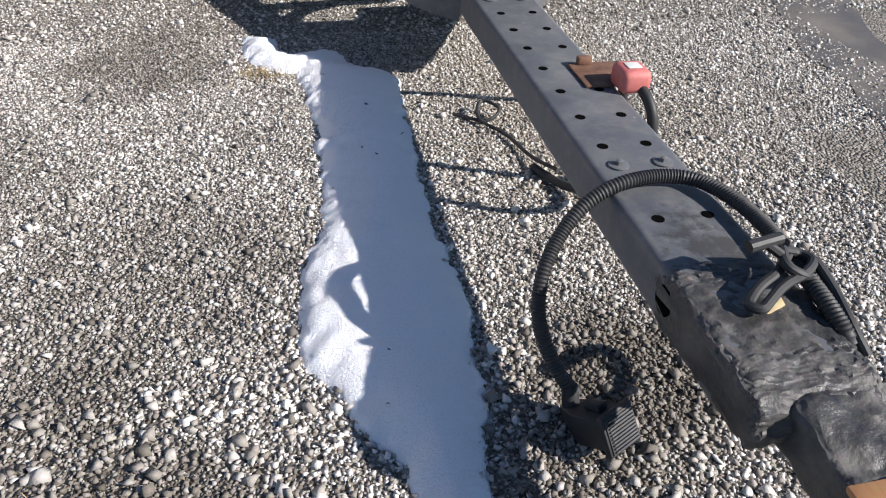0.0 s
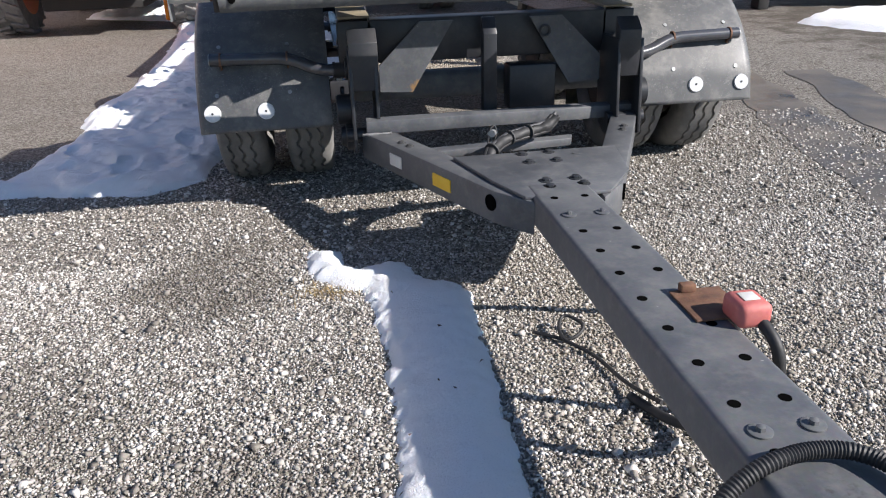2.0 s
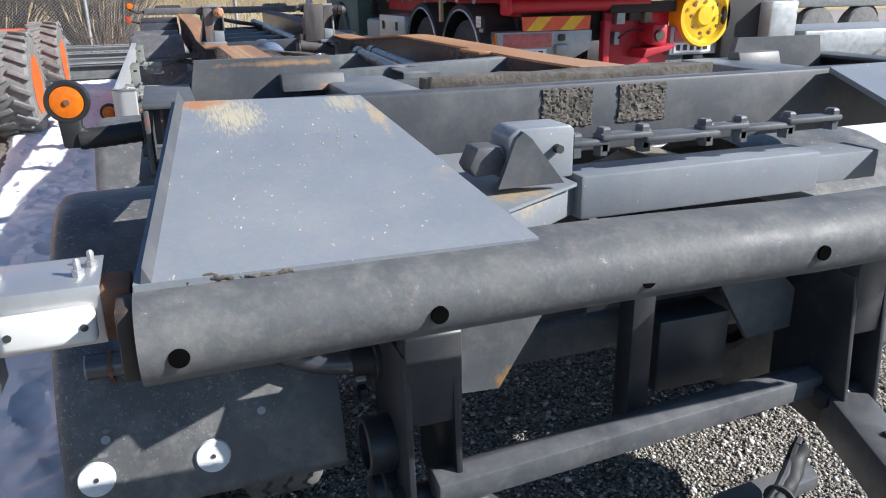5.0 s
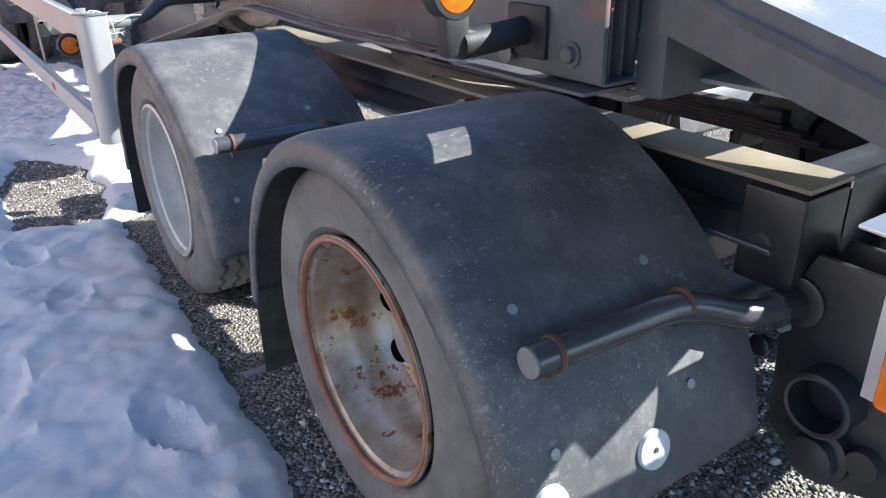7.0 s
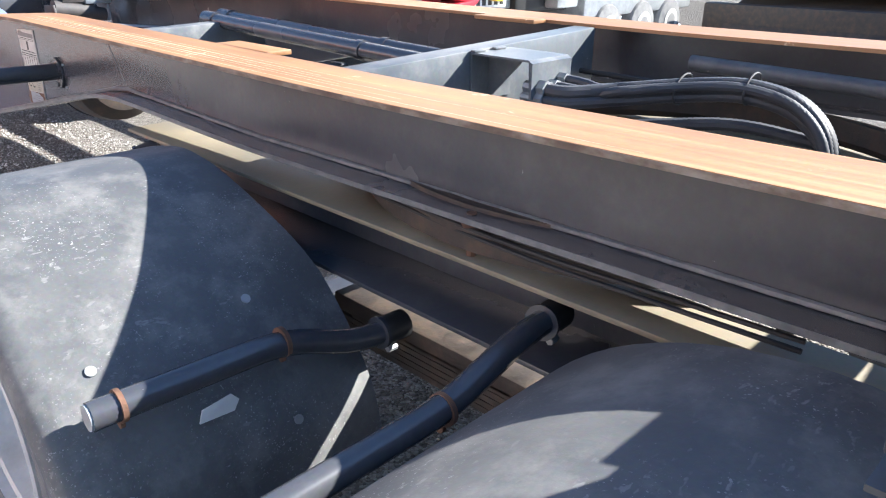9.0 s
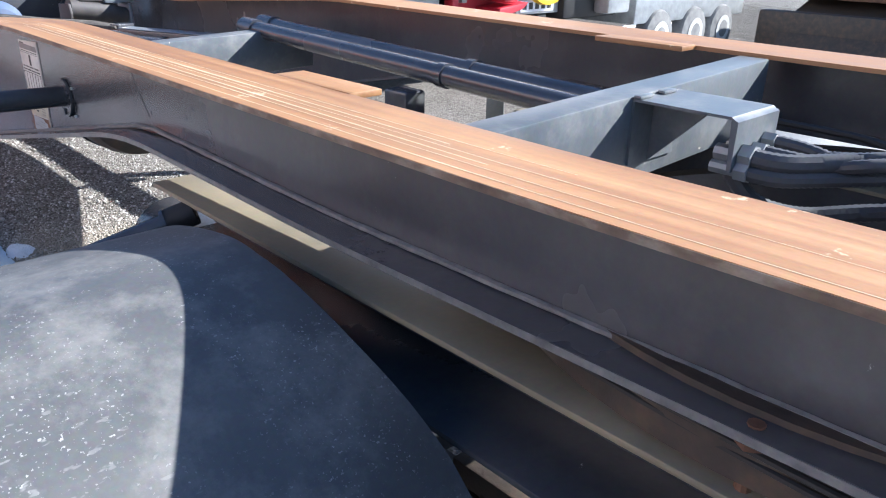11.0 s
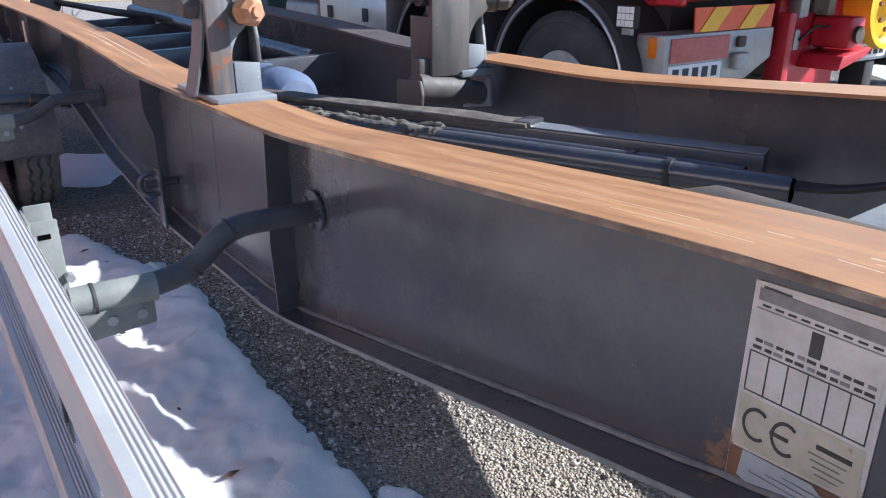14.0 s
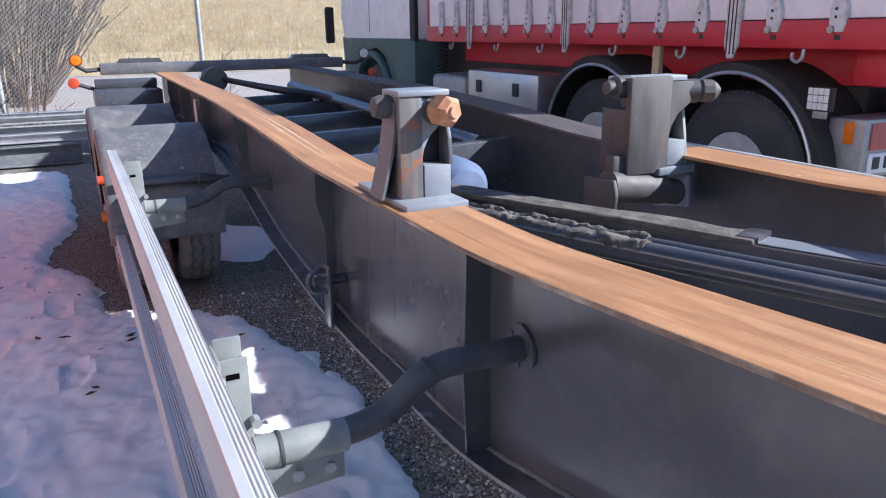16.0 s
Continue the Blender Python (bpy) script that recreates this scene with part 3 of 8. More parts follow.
def snow(name, outline, height, cell, seed, holes=(), label="", rough=0.6, lump=1.0, prints=()):
    """A patch of old snow: a mound with a ragged, rounded rim."""
    xs, ys = [p[0] for p in outline], [p[1] for p in outline]
    nx, ny = int((max(xs) - min(xs) + 0.2) / cell) + 1, int((max(ys) - min(ys) + 0.2) / cell) + 1
    bm, grid = bmesh.new(), {}
    off = Vector((seed * 7.3, seed * 3.1, 0))
    for j in range(ny + 1):
        for i in range(nx + 1):
            x, y = min(xs) - 0.1 + i * cell, min(ys) - 0.1 + j * cell
            p = Vector((x, y, 0)) + off
            d = edge_distance(outline, x, y)
            for h in holes:
                d = min(d, -edge_distance(h, x, y))
            d += 0.035 * lump * noise.noise(p * 6) + 0.018 * noise.noise(p * 19) + 0.010 * noise.noise(p * 47)
            if d < -cell * 1.6:
                continue
            rise = 1 - math.exp(-max(d, 0) / (0.035 if lump == 1 else 0.06))
            z = height * rise * (0.75 + 0.45 * lump * noise.noise(p * 2.2) + 0.24 * lump * noise.noise(p * 7)) + rise * rough * (0.012 * noise.noise(p * 11) + 0.008 * noise.noise(p * 24) + 0.004 * noise.noise(p * 60))
            for px, py, turn in prints:
                u, v = (x - px) * math.cos(turn) + (y - py) * math.sin(turn), (y - py) * math.cos(turn) - (x - px) * math.sin(turn)
                far = math.hypot(u / 0.065, v / 0.155)
                if far < 1.5:
                    z += -0.022 * max(0.0, 1 - far ** 4) + 0.007 * math.exp(-((far - 1.15) / 0.18) ** 2)
            if d < 0:
                z = max(d * 1.1, -0.03)
            grid[i, j] = bm.verts.new((x, y, z + 0.003))
    for i, j in list(grid):
        q = [grid.get(k) for k in ((i, j), (i + 1, j), (i + 1, j + 1), (i, j + 1))]
        if all(q) and max(v.co.z for v in q) > 0:
            bm.faces.new(q)
    bmesh.ops.delete(bm, geom=[v for v in bm.verts if not v.link_faces], context="VERTS")
    return tagged(part(name, bm, SNOW), label, "snow", kind="stuff")


snow("snow_patch", [(-0.19, 2.97), (-0.07, 2.93), (-0.05, 2.80), (0.00, 2.755), (0.10, 2.80), (0.17, 2.79), (0.20, 2.65), (0.32, 2.57), (0.375, 2.49), (0.345, 2.20), (0.335, 1.97), (0.31, 1.62), (0.33, 1.39), (0.335, 1.22),
                    (0.305, 1.08), (0.31, 0.93), (0.265, 0.82), (0.25, 0.66), (0.22, 0.45), (0.15, 0.50), (0.125, 0.755), (0.105, 0.845), (0.05, 0.91), (0.015, 1.01), (-0.05, 1.10), (-0.055, 1.245),
                    (-0.035, 1.43), (0.03, 1.60), (0.04, 1.81), (0.045, 2.12), (0.03, 2.40), (0.00, 2.585), (-0.075, 2.62), (-0.165, 2.72), (-0.20, 2.83)], 0.066, 0.010, 1, rough=0.28, lump=0.14,
     label="long thin strip of melting white snow on gravel")
snow("snow_field", [(-0.95, 3.82), (-0.70, 4.00), (-0.68, 4.60), (-0.64, 5.25), (-0.64, 5.80), (-0.62, 6.30), (-0.30, 6.45), (0.00, 6.60), (0.05, 7.00), (0.08, 7.35), (0.09, 7.98), (0.08, 8.40), (0.10, 9.05), (0.15, 9.55),
                    (-0.10, 10.5), (-0.40, 10.85), (-0.72, 10.9), (-0.78, 11.6), (-1.05, 12.1), (-1.0, 12.5), (-0.85, 13.1), (-0.92, 15.5), (-3.2, 16.2), (-3.4, 12.0), (-2.0, 11.2), (-1.75, 9.6), (-1.62, 8.0), (-1.60, 6.4),
                    (-1.72, 5.7), (-1.60, 5.1), (-1.68, 4.3), (-1.85, 3.98), (-1.30, 3.86)], 0.075, 0.020, 2, rough=1.35, prints=[(-1.12 + 0.16 * (k % 2) + 0.10 * math.sin(k * 2.1), 4.15 + 0.46 * k, 0.25 * math.sin(k * 1.7)) for k in range(17)] + [(-1.45 + 0.1 * math.sin(k * 3.0), 4.5 + 0.62 * k, 0.4 * math.cos(k)) for k in range(9)],
     holes=([(-1.02, 6.40), (-0.70, 6.32), (-0.58, 6.75), (-0.62, 7.35), (-0.88, 7.65), (-1.05, 7.10)],), label="trodden white snow along the trailer with a bare gravel hole")
for k, (x, y, r) in enumerate(((0.135, 7.92, 0.060), (0.062, 8.20, 0.04), (0.062, 9.95, 0.07), (0.085, 9.70, 0.05))):
    ring = [(x + r * (0.8 + 0.4 * noise.noise(Vector((3 * math.cos(a), 3 * math.sin(a), k)))) * math.cos(a), y + 1.3 * r * math.sin(a)) for a in (2 * math.pi * i / 14 for i in range(14))]
    snow("snow_clump", ring, 0.055, 0.010, 20 + k, label="small icy clump of old snow on the gravel", rough=1.6)
snow("snow_patch", [(-0.02, 11.7), (0.20, 11.55), (0.42, 11.9), (0.40, 12.4), (0.10, 12.6), (-0.05, 12.1)], 0.05, 0.03, 3, label="patch of old snow under the trailer's rear axles")
snow("snow_patch", [(5.2, 8.2), (5.8, 6.9), (7.2, 7.2), (9.2, 9.6), (11.2, 10.2), (11.4, 11.6), (9.6, 11.6), (7.4, 9.0), (6.0, 8.9)], 0.08, 0.12, 4, label="wide old snow patch across the yard")
bm = bmesh.new()
for lane in (0.0, 0.62):
    last = None
    for k in range(82):
        y = -6 + k * 0.145
        w = [2.55 + lane + 0.25 * (y - 3.5) + s * (0.20 + 0.10 * noise.noise(Vector((y * 1.7, 3 + s, lane))) + 0.05 * noise.noise(Vector((y * 6, 7 + s, lane)))) for s in (-1, 1)]
        a = [bm.verts.new((x, y, 0.004)) for x in w]
        if last:
            bm.faces.new((last[0], last[1], a[1], a[0]))
        last = a
tagged(part("wheel_track", bm, MUD, smooth=False), "damp dark wheel track pressed into the gravel", "wheel track", kind="structure")

# ---- the trailer ----
CX = 0.657
trailer = thing("container_trailer", (CX, 7.0, 0.0), "dark grey steel container chassis trailer with a long perforated drawbar", "trailer")


def mx(x, side):
    """x on the near side (side 0) or mirrored across the trailer's middle line."""
    return x if side == 0 else 2 * CX - x


# drawbar
bm = prism([(0.545, 0.288), (0.750, 0.288), (0.750, 0.389), (0.545, 0.389)], "y", 0.62, 2.46)
bmesh.ops.bevel(bm, geom=[e for e in bm.edges if abs((e.verts[0].co - e.verts[1].co).y) > 1], offset=0.018, segments=4, affect="EDGES", profile=0.5)
drawbar = part("drawbar", bm, GREY, trailer, "grey steel box beam drawbar drilled with two rows of holes")
for k in range(13):
    for x in (0.601, 0.698):
        y = 1.168 + (k - 1.4) * 0.135
        if y < 2.4 and y > 0.62:
            part("bolt_hole", lathe([(0.012, -0.002), (0.012, 0.0006)], (x, y, 0.389), "z", 16), HOLE, drawbar)
for x, y in ((0.603, 1.168), (0.699, 1.168), (0.60, 2.18), (0.70, 2.18)):
    b = lathe([(0.021, 0), (0.021, 0.003), (0.018, 0.004)], (x, y, 0.3895), "z", 20)
    part("washer", lathe([(0.009, 0.003), (0.008, 0.012), (0.004, 0.014)], (x, y, 0.389), "z", 6, bm=b), GREY, drawbar)
b = lathe([(0.027, -0.0008), (0.027, 0.004)], (0.5438, 0.813, 0.345), "x", 30)
part("side_hole", b, HOLE, drawbar)
bm = prism([(0.540, 0.300), (0.84, 0.286), (0.86, 0.386), (0.80, 0.391), (0.62, 0.392), (0.565, 0.388), (0.535, 0.372), (0.53, 0.33)], "x", 0.5435, 0.7515, 0.014)
bmesh.ops.subdivide_edges(bm, edges=bm.edges[:], cuts=26, use_grid_fill=True)
lumpy(lumpy(lumpy(bm, 0.006, 17), 0.0048, 52), 0.0028, 150)
part("greasy_nose", bm, TAR, drawbar, "thick black caked grease on the drawbar nose")
bm = prism([(0.18, 0.255), (0.56, 0.295), (0.56, 0.384), (0.44, 0.368), (0.20, 0.350)], "x", 0.600, 0.735, 0.014)
bmesh.ops.subdivide_edges(bm, edges=bm.edges[:], cuts=10, use_grid_fill=True)
part("coupling_neck", lumpy(lumpy(bm, 0.009, 22), 0.004, 70), TAR, drawbar)
part("tow_eye", lathe([(0.075 + 0.032 * math.cos(a), 0.28 + 0.032 * math.sin(a)) for a in (2 * math.pi * k / 14 for k in range(14))], (0.65, 0.12, 0.0), "z", 36, closed=True), RUST, drawbar, "rust-brown steel tow eye")
part("bare_neck", lumpy(cuboid(0.60, 0.72, 0.34, 0.425, 0.355, 0.3735, 0.004), 0.006, 30), PRIMER, drawbar, "orange-brown bare steel")
bm = cuboid(0.650, 0.690, 0.715, 0.737, 0.390, 0.3955, 0.001)
part("bare_spot", lumpy(bm, 0.012, 30), YELLOWPRIME, drawbar, "pale bare spot in the grease")
# brown bracket, red coupling
bm = cuboid(0.668, 0.790, 1.525, 1.665, 0.390, 0.396, 0.002)
bracket = part("bracket_plate", bm, RUST, drawbar, "flat rust-brown bracket plate")
part("latch", cuboid(0.690, 0.725, 1.645, 1.668, 0.396, 0.415, 0.003), RUST, bracket)
bm = cuboid(0.735, 0.810, 1.475, 1.560, 0.388, 0.445, 0.016, segs=3)
cap = part("red_coupling", bm, REDCAP, drawbar, "sun-faded red air coupling cap")
part("label_plate", cuboid(0.755, 0.79, 1.50, 1.535, 0.4455, 0.4475, 0.001), PAPER, cap)
part("thin_hose", tube(along(rounded([(0.785, 1.50, 0.41), (0.800, 1.43, 0.375), (0.815, 1.42, 0.25), (0.79, 1.50, 0.10), (0.72, 1.66, 0.02), (0.66, 1.80, 0.016)], 0.1), 0.02), 0.013, 12), RUBBER, drawbar, "black rubber air hose")
part("thin_hose", tube(along(rounded([(0.77, 1.62, 0.38), (0.805, 1.62, 0.37), (0.83, 1.63, 0.25), (0.87, 1.66, 0.09), (0.89, 1.74, 0.016), (0.86, 1.95, 0.014)], 0.08), 0.02), 0.013, 12), RUBBER, drawbar, "black rubber air hose")
part("thin_hose", tube(along(rounded([(0.77, 2.14, 0.34), (0.86, 2.16, 0.25), (0.88, 2.20, 0.10), (0.80, 2.28, 0.02)], 0.08), 0.02), 0.014, 12), RUBBER, drawbar, "black rubber air hose")
# corrugated cable with its plug
pts = rounded([(0.462, 0.887, 0.06), (0.43, 0.891, 0.10), (0.399, 0.918, 0.16), (0.384, 0.947, 0.22), (0.397, 0.986, 0.28), (0.439, 1.033, 0.33), (0.495, 1.067, 0.375), (0.558, 1.080, 0.404), (0.64, 1.094, 0.408), (0.715, 1.076, 0.408), (0.752, 1.00, 0.410), (0.762, 0.90, 0.412), (0.752, 0.80, 0.412), (0.745, 0.70, 0.408), (0.752, 0.64, 0.385), (0.80, 0.66, 0.28), (0.85, 0.78, 0.19), (0.83, 0.92, 0.17), (0.775, 0.90, 0.19), (0.72, 0.84, 0.21)], 0.06, 6)
cable = part("corrugated_cable", tube(along(pts, 0.0033), 0.0128, 12, rib=0.0020), RUBBER, drawbar, "black corrugated electric cable looped over the drawbar")
bm = prism([(-0.036, 0.0), (0.036, 0.0), (0.036, 0.070), (0.020, 0.115), (-0.020, 0.115), (-0.036, 0.070)], "z", -0.032, 0.032, 0.006)
plug = part("plug", bm, RUBBER, cable, "square black connector plug lying on the gravel")
part("plug_cover", cuboid(-0.042, 0.042, -0.016, 0.0, -0.040, 0.042, 0.006), RUBBER, plug)
part("plug_frame", cuboid(-0.036, 0.036, -0.0185, -0.0165, -0.034, 0.036, 0.001), INK, plug)
for k in range(10):
    part("plug_rib", cuboid(-0.032, 0.032, -0.0225, -0.0187, -0.030 + k * 0.0066, -0.0270 + k * 0.0066, 0.0), HOSEGREY, plug)
part("plug_latch", prism([(-0.012, 0.018), (0.012, 0.018), (0.008, 0.060), (-0.008, 0.060)], "z", 0.033, 0.046, 0.002), RUBBER, plug)
LIE = Matrix.Translation((0.500, 0.785, 0.070)) @ Matrix.Rotation(radians(28), 4, "Z") @ Matrix.Rotation(radians(-32), 4, "X")
for ob in (plug, *plug.children):
    ob.data.transform(LIE)
part("plug_boot", rod(LIE @ Vector((0, 0.112, 0)), (0.446, 0.889, 0.082), 0.021, 14, r2=0.015), RUBBER, plug)
strap = part("rubber_strap", tube(along(rounded([(0.735, 0.800, 0.432), (0.700, 0.765, 0.425), (0.650, 0.742, 0.415), (0.620, 0.715, 0.408), (0.636, 0.700, 0.408), (0.690, 0.738, 0.420), (0.735, 0.748, 0.430), (0.765, 0.775, 0.432), (0.752, 0.802, 0.428), (0.712, 0.792, 0.445)], 0.022), 0.007), 0.0085, 10), RUBBER, drawbar, "knotted black rubber strap holding the cable")
part("strap_loop", tube(along(rounded([(0.712, 0.792, 0.448), (0.700, 0.758, 0.440), (0.728, 0.742, 0.428), (0.760, 0.770, 0.412), (0.775, 0.800, 0.402), (0.745, 0.812, 0.425), (0.720, 0.800, 0.452)], 0.02), 0.007), 0.0085, 10), RUBBER, strap)
part("strap_handle", rod((0.646, 0.786, 0.462), (0.706, 0.796, 0.466), 0.0105, 10, bm=rod((0.678, 0.791, 0.462), (0.705, 0.778, 0.445), 0.008, 8)), RUBBER, strap)
part("strap_tail", tube(along(rounded([(0.765, 0.775, 0.432), (0.772, 0.72, 0.412), (0.764, 0.66, 0.396), (0.772, 0.62, 0.37)], 0.03), 0.008), 0.0085, 10), RUBBER, strap)
# cable on the ground beside the drawbar
pts = rounded([(0.50, 2.18, 0.012), (0.60, 2.10, 0.014), (0.66, 2.14, 0.04), (0.60, 2.22, 0.05), (0.56, 2.12, 0.02), (0.64, 2.02, 0.014), (0.67, 1.85, 0.02), (0.70, 1.70, 0.06)], 0.06)
part("hanging_wire", tube(along(pts, 0.015), 0.006, 8), RUBBER, drawbar, "thin black wire drooping to the gravel")

# V-frame of the drawbar
ARMS = ([(0.065, 3.32), (0.187, 3.32), (0.475, 2.66), (0.545, 2.46), (0.545, 2.34), (0.445, 2.47)],
        [(1.322, 3.42), (1.202, 3.42), (0.865, 2.68), (0.770, 2.46), (0.770, 2.34), (0.875, 2.46)])
for side, prof in enumerate(ARMS):
    arm = part("drawbar_arm", prism(prof, "z", 0.262, 0.374, 0.006), GREY, trailer, "slanting grey box arm of the drawbar")
    if side == 0:
        way = Vector((0.445 - 0.065, 2.47 - 3.32, 0)).normalized()
        for name, at, half, mat, lab in (("reflector", 0.615, 0.058, YELLOW, "yellow rectangular reflector"), ("type_plate", 0.285, 0.045, PAPER, "worn pale type plate")):
            bm = cuboid(-half, half, -0.004, 0.004, -0.024, 0.024, 0.002)
            bmesh.ops.transform(bm, matrix=Matrix.Translation(Vector((0.065, 3.32, 0.318)) + way * at) @ Matrix.Rotation(math.atan2(way.y, way.x), 4, "Z"), verts=bm.verts)
            part(name, bm, mat, arm, lab)
        part("lug_hole", rod((0.46, 2.50, 0.33), (0.4335, 2.488, 0.33), 0.028, 22), HOLE, arm)
    else:
        part("lug_hole", rod((0.87, 2.50, 0.33), (0.8965, 2.488, 0.33), 0.028, 20), HOLE, arm)
    for x, y in (((0.211, 3.113), (0.238, 3.058)), ((1.144, 3.135), (1.119, 3.085)))[side]:
        b = lathe([(0.017, 0), (0.017, 0.002), (0.015, 0.003)], (x, y, 0.374), "z", 14)
        part("bolt_head", lathe([(0.012, 0.002), (0.012, 0.008), (0.008, 0.009)], (x, y, 0.374), "z", 6, bm=b), INK, arm)
    # ridge of weld where the arm meets the crossbar
    part("weld", lumpy(tube(along([(prof[0][0], prof[0][1] - 0.062, 0.377), (prof[1][0], prof[1][1] - 0.062, 0.377)], 0.01), 0.006, 8), 0.004, 60), WELD, arm)
bm = prism([(0.372, 2.838), (0.992, 2.842), (0.935, 2.56), (0.80, 2.37), (0.52, 2.37), (0.452, 2.55)], "z", 0.374, 0.386, 0.003)
gusset = part("gusset_plate", bm, GREY, trailer, "flat grey gusset plate bolted over the drawbar")
for x, y in ((0.726, 2.813), (0.725, 2.709), (0.623, 2.808), (0.624, 2.707), (0.727, 2.505), (0.624, 2.500), (0.62, 2.44), (0.735, 2.445)):
    b = lathe([(0.022, 0), (0.022, 0.002), (0.020, 0.003)], (x, y, 0.386), "z", 16)
    part("hex_bolt", lathe([(0.015, 0.002), (0.015, 0.009), (0.011, 0.011)], (x, y, 0.386), "z", 6, bm=b), DARKPAINT, gusset)
part("rub_mark", lumpy(cuboid(0.80, 0.835, 2.765, 2.785, 0.386, 0.3872, 0.0), 0.01, 30), WELD, gusset)
bm = prism([(3.265, 0.374), (3.335, 0.374), (3.345, 0.424), (3.310, 0.436), (3.265, 0.428)], "x", 0.085, 1.298, 0.004)
for v in bm.verts:
    v.co.y += 0.085 * (v.co.x - 0.085)
    v.co.z -= 0.016 * (v.co.x - 0.085)
part("cross_bar", bm, GREY, trailer, "grey angle-steel bar across the drawbar frame")
bm = prism([(0.286, 3.10), (0.930, 3.16), (0.905, 3.10), (0.331, 3.04)], "z", 0.318, 0.350, 0.004)
part("flat_bar", bm, GREY, trailer, "flat grey steel bar inside the drawbar frame")
part("shelf_plate", prism([(0.66, 2.86), (0.90, 2.88), (0.93, 3.07), (0.70, 3.06)], "z", 0.290, 0.298, 0.002), GREY, trailer, "small grey shelf plate inside the drawbar frame")
LINE = rounded([(0.500, 2.83, 0.32), (0.510, 2.86, 0.385), (0.600, 2.955, 0.410), (0.716, 3.020, 0.412), (0.800, 3.080, 0.412), (0.835, 3.100, 0.440)], 0.05)
bundle = part("wrapped_hose", lumpy(tube(along(LINE, 0.008), 0.020, 12), 0.005, 26), RUBBER, trailer, "thick taped black hose on the drawbar")
for k in range(5):
    dx, dy, dz = (0.016 * math.cos(k * 1.26), 0.012 * math.sin(k * 1.26 + 0.5), 0.016 * math.sin(k * 1.26))
    part("hose", tube(along([Vector(p) + Vector((dx, dy, dz)) for p in LINE], 0.01), 0.0085, 8), HOSEGREY if k % 2 else RUBBER, bundle)
for k in (8, 20, 30):
    pts = along(LINE, 0.01)
    c, w = Vector(pts[k]), (Vector(pts[k + 1]) - Vector(pts[k])).normalized()
    part("cable_tie", rod(c, c + w * 0.006, 0.030, 16), INK, bundle)
tie = part("tie_loop", tube(along(rounded([(0.522, 2.93, 0.40), (0.530, 2.935, 0.455), (0.550, 2.94, 0.470), (0.560, 2.94, 0.440), (0.545, 2.93, 0.400)], 0.012), 0.005), 0.003, 8), INK, trailer, "black cable tie standing up from the hoses")
part("pale_eye", rod((0.536, 2.925, 0.438), (0.546, 2.945, 0.438), 0.014, 12), GALV, tie)

# dolly front: hinge posts, crossbeam, gusset plates
for side in (0, 1):
    xs = sorted((mx(0.035, side), mx(0.142, side)))
    post = part("hinge_post", prism([(3.31, 0.545), (3.40, 0.545), (3.40, 0.69), (3.368, 0.70), (3.368, 0.788), (3.31, 0.738)], "x", xs[0], xs[1] + 0.010 * (1 - 2 * side), 0.004), DARKPAINT, trailer, "dark grey box post of the drawbar hinge")
    for x0 in (xs[0] - 0.004, xs[1] - 0.010):
        part("hinge_plate", prism([(3.28, 0.30), (3.38, 0.265), (3.46, 0.275), (3.535, 0.33), (3.545, 0.60), (3.50, 0.70), (3.315, 0.70)], "x", x0, x0 + 0.014, 0.003), DARKPAINT, post)
    part("hinge_pin", rod((xs[0] - 0.03, 3.34, 0.36), (xs[1] + 0.03, 3.34, 0.36), 0.028, 18), DARKPAINT, post)
    px = mx(-0.015, side)
    s = -1 if side == 0 else 1
    for y, z, r, deep in ((3.423, 0.452, 0.062, True), (3.420, 0.335, 0.060, False)):
        if deep:
            prof = [(r, 0.0), (r, -0.062), (r - 0.006, -0.066), (r - 0.012, -0.064), (r - 0.014, -0.010)]
        else:
            prof = [(r, 0.0), (r, -0.030), (r - 0.010, -0.034), (r - 0.014, -0.034), (r - 0.018, -0.052), (0.030, -0.056), (0.010, -0.056)]
        b = lathe([(q, s * -h) for q, h in prof], (mx(0.036, side), y, z), "x", 32, caps=not deep)
        bush = part("bush", b, DARKPAINT, post, "open steel bush" if deep else "pin in its bush")
        if deep:
            part("bush_bore", lathe([(r - 0.016, 0.0), (r - 0.016, 0.004)], (mx(0.034, side) - 0.002, y, z), "x", 26), HOLE, bush)
    part("tube_flange", lathe([(0.048, 0.0), (0.048, s * 0.012), (0.044, s * 0.014), (0.030, s * 0.014)], (mx(0.034, side), 3.515, 0.605), "x", 24), DARKPAINT, post)
    for k, (y, z, r) in enumerate(((3.59, 0.70, 0.020), (3.56, 0.50, 0.022))):
        part("bolt_head", lathe([(r, 0.0), (r, s * 0.014), (r * 0.7, s * 0.018)], (mx(0.012, side), y, z), "x", 8), DARKPAINT, post)
part("dolly_crossbeam", cuboid(0.0, 1.314, 3.52, 3.64, 0.62, 0.80, 0.006), DARKPAINT, trailer)
# lower beam in the paler drawbar paint, as the piece the sun reaches
part("dolly_crossbeam", cuboid(0.05, 1.264, 3.66, 3.76, 0.42, 0.545, 0.03, segs=4), GREY, trailer)
part("centre_post", prism([(3.40, 0.36), (3.46, 0.36), (3.46, 0.80), (3.44, 0.80), (3.40, 0.735)], "x", 0.606, 0.664, 0.003), DARKPAINT, trailer)
# braces likewise paler than the frame, for the sun falling on them
for side in (0, 1):
    prof = [(mx(x, side), z) for x, z in ((0.165, 0.505), (0.305, 0.497), (0.490, 0.79), (0.345, 0.79), (0.165, 0.615))]
    part("brace_plate", prism(prof, "y", 3.47, 3.485), GREY, trailer, "slanted grey brace plate with rust streaks")
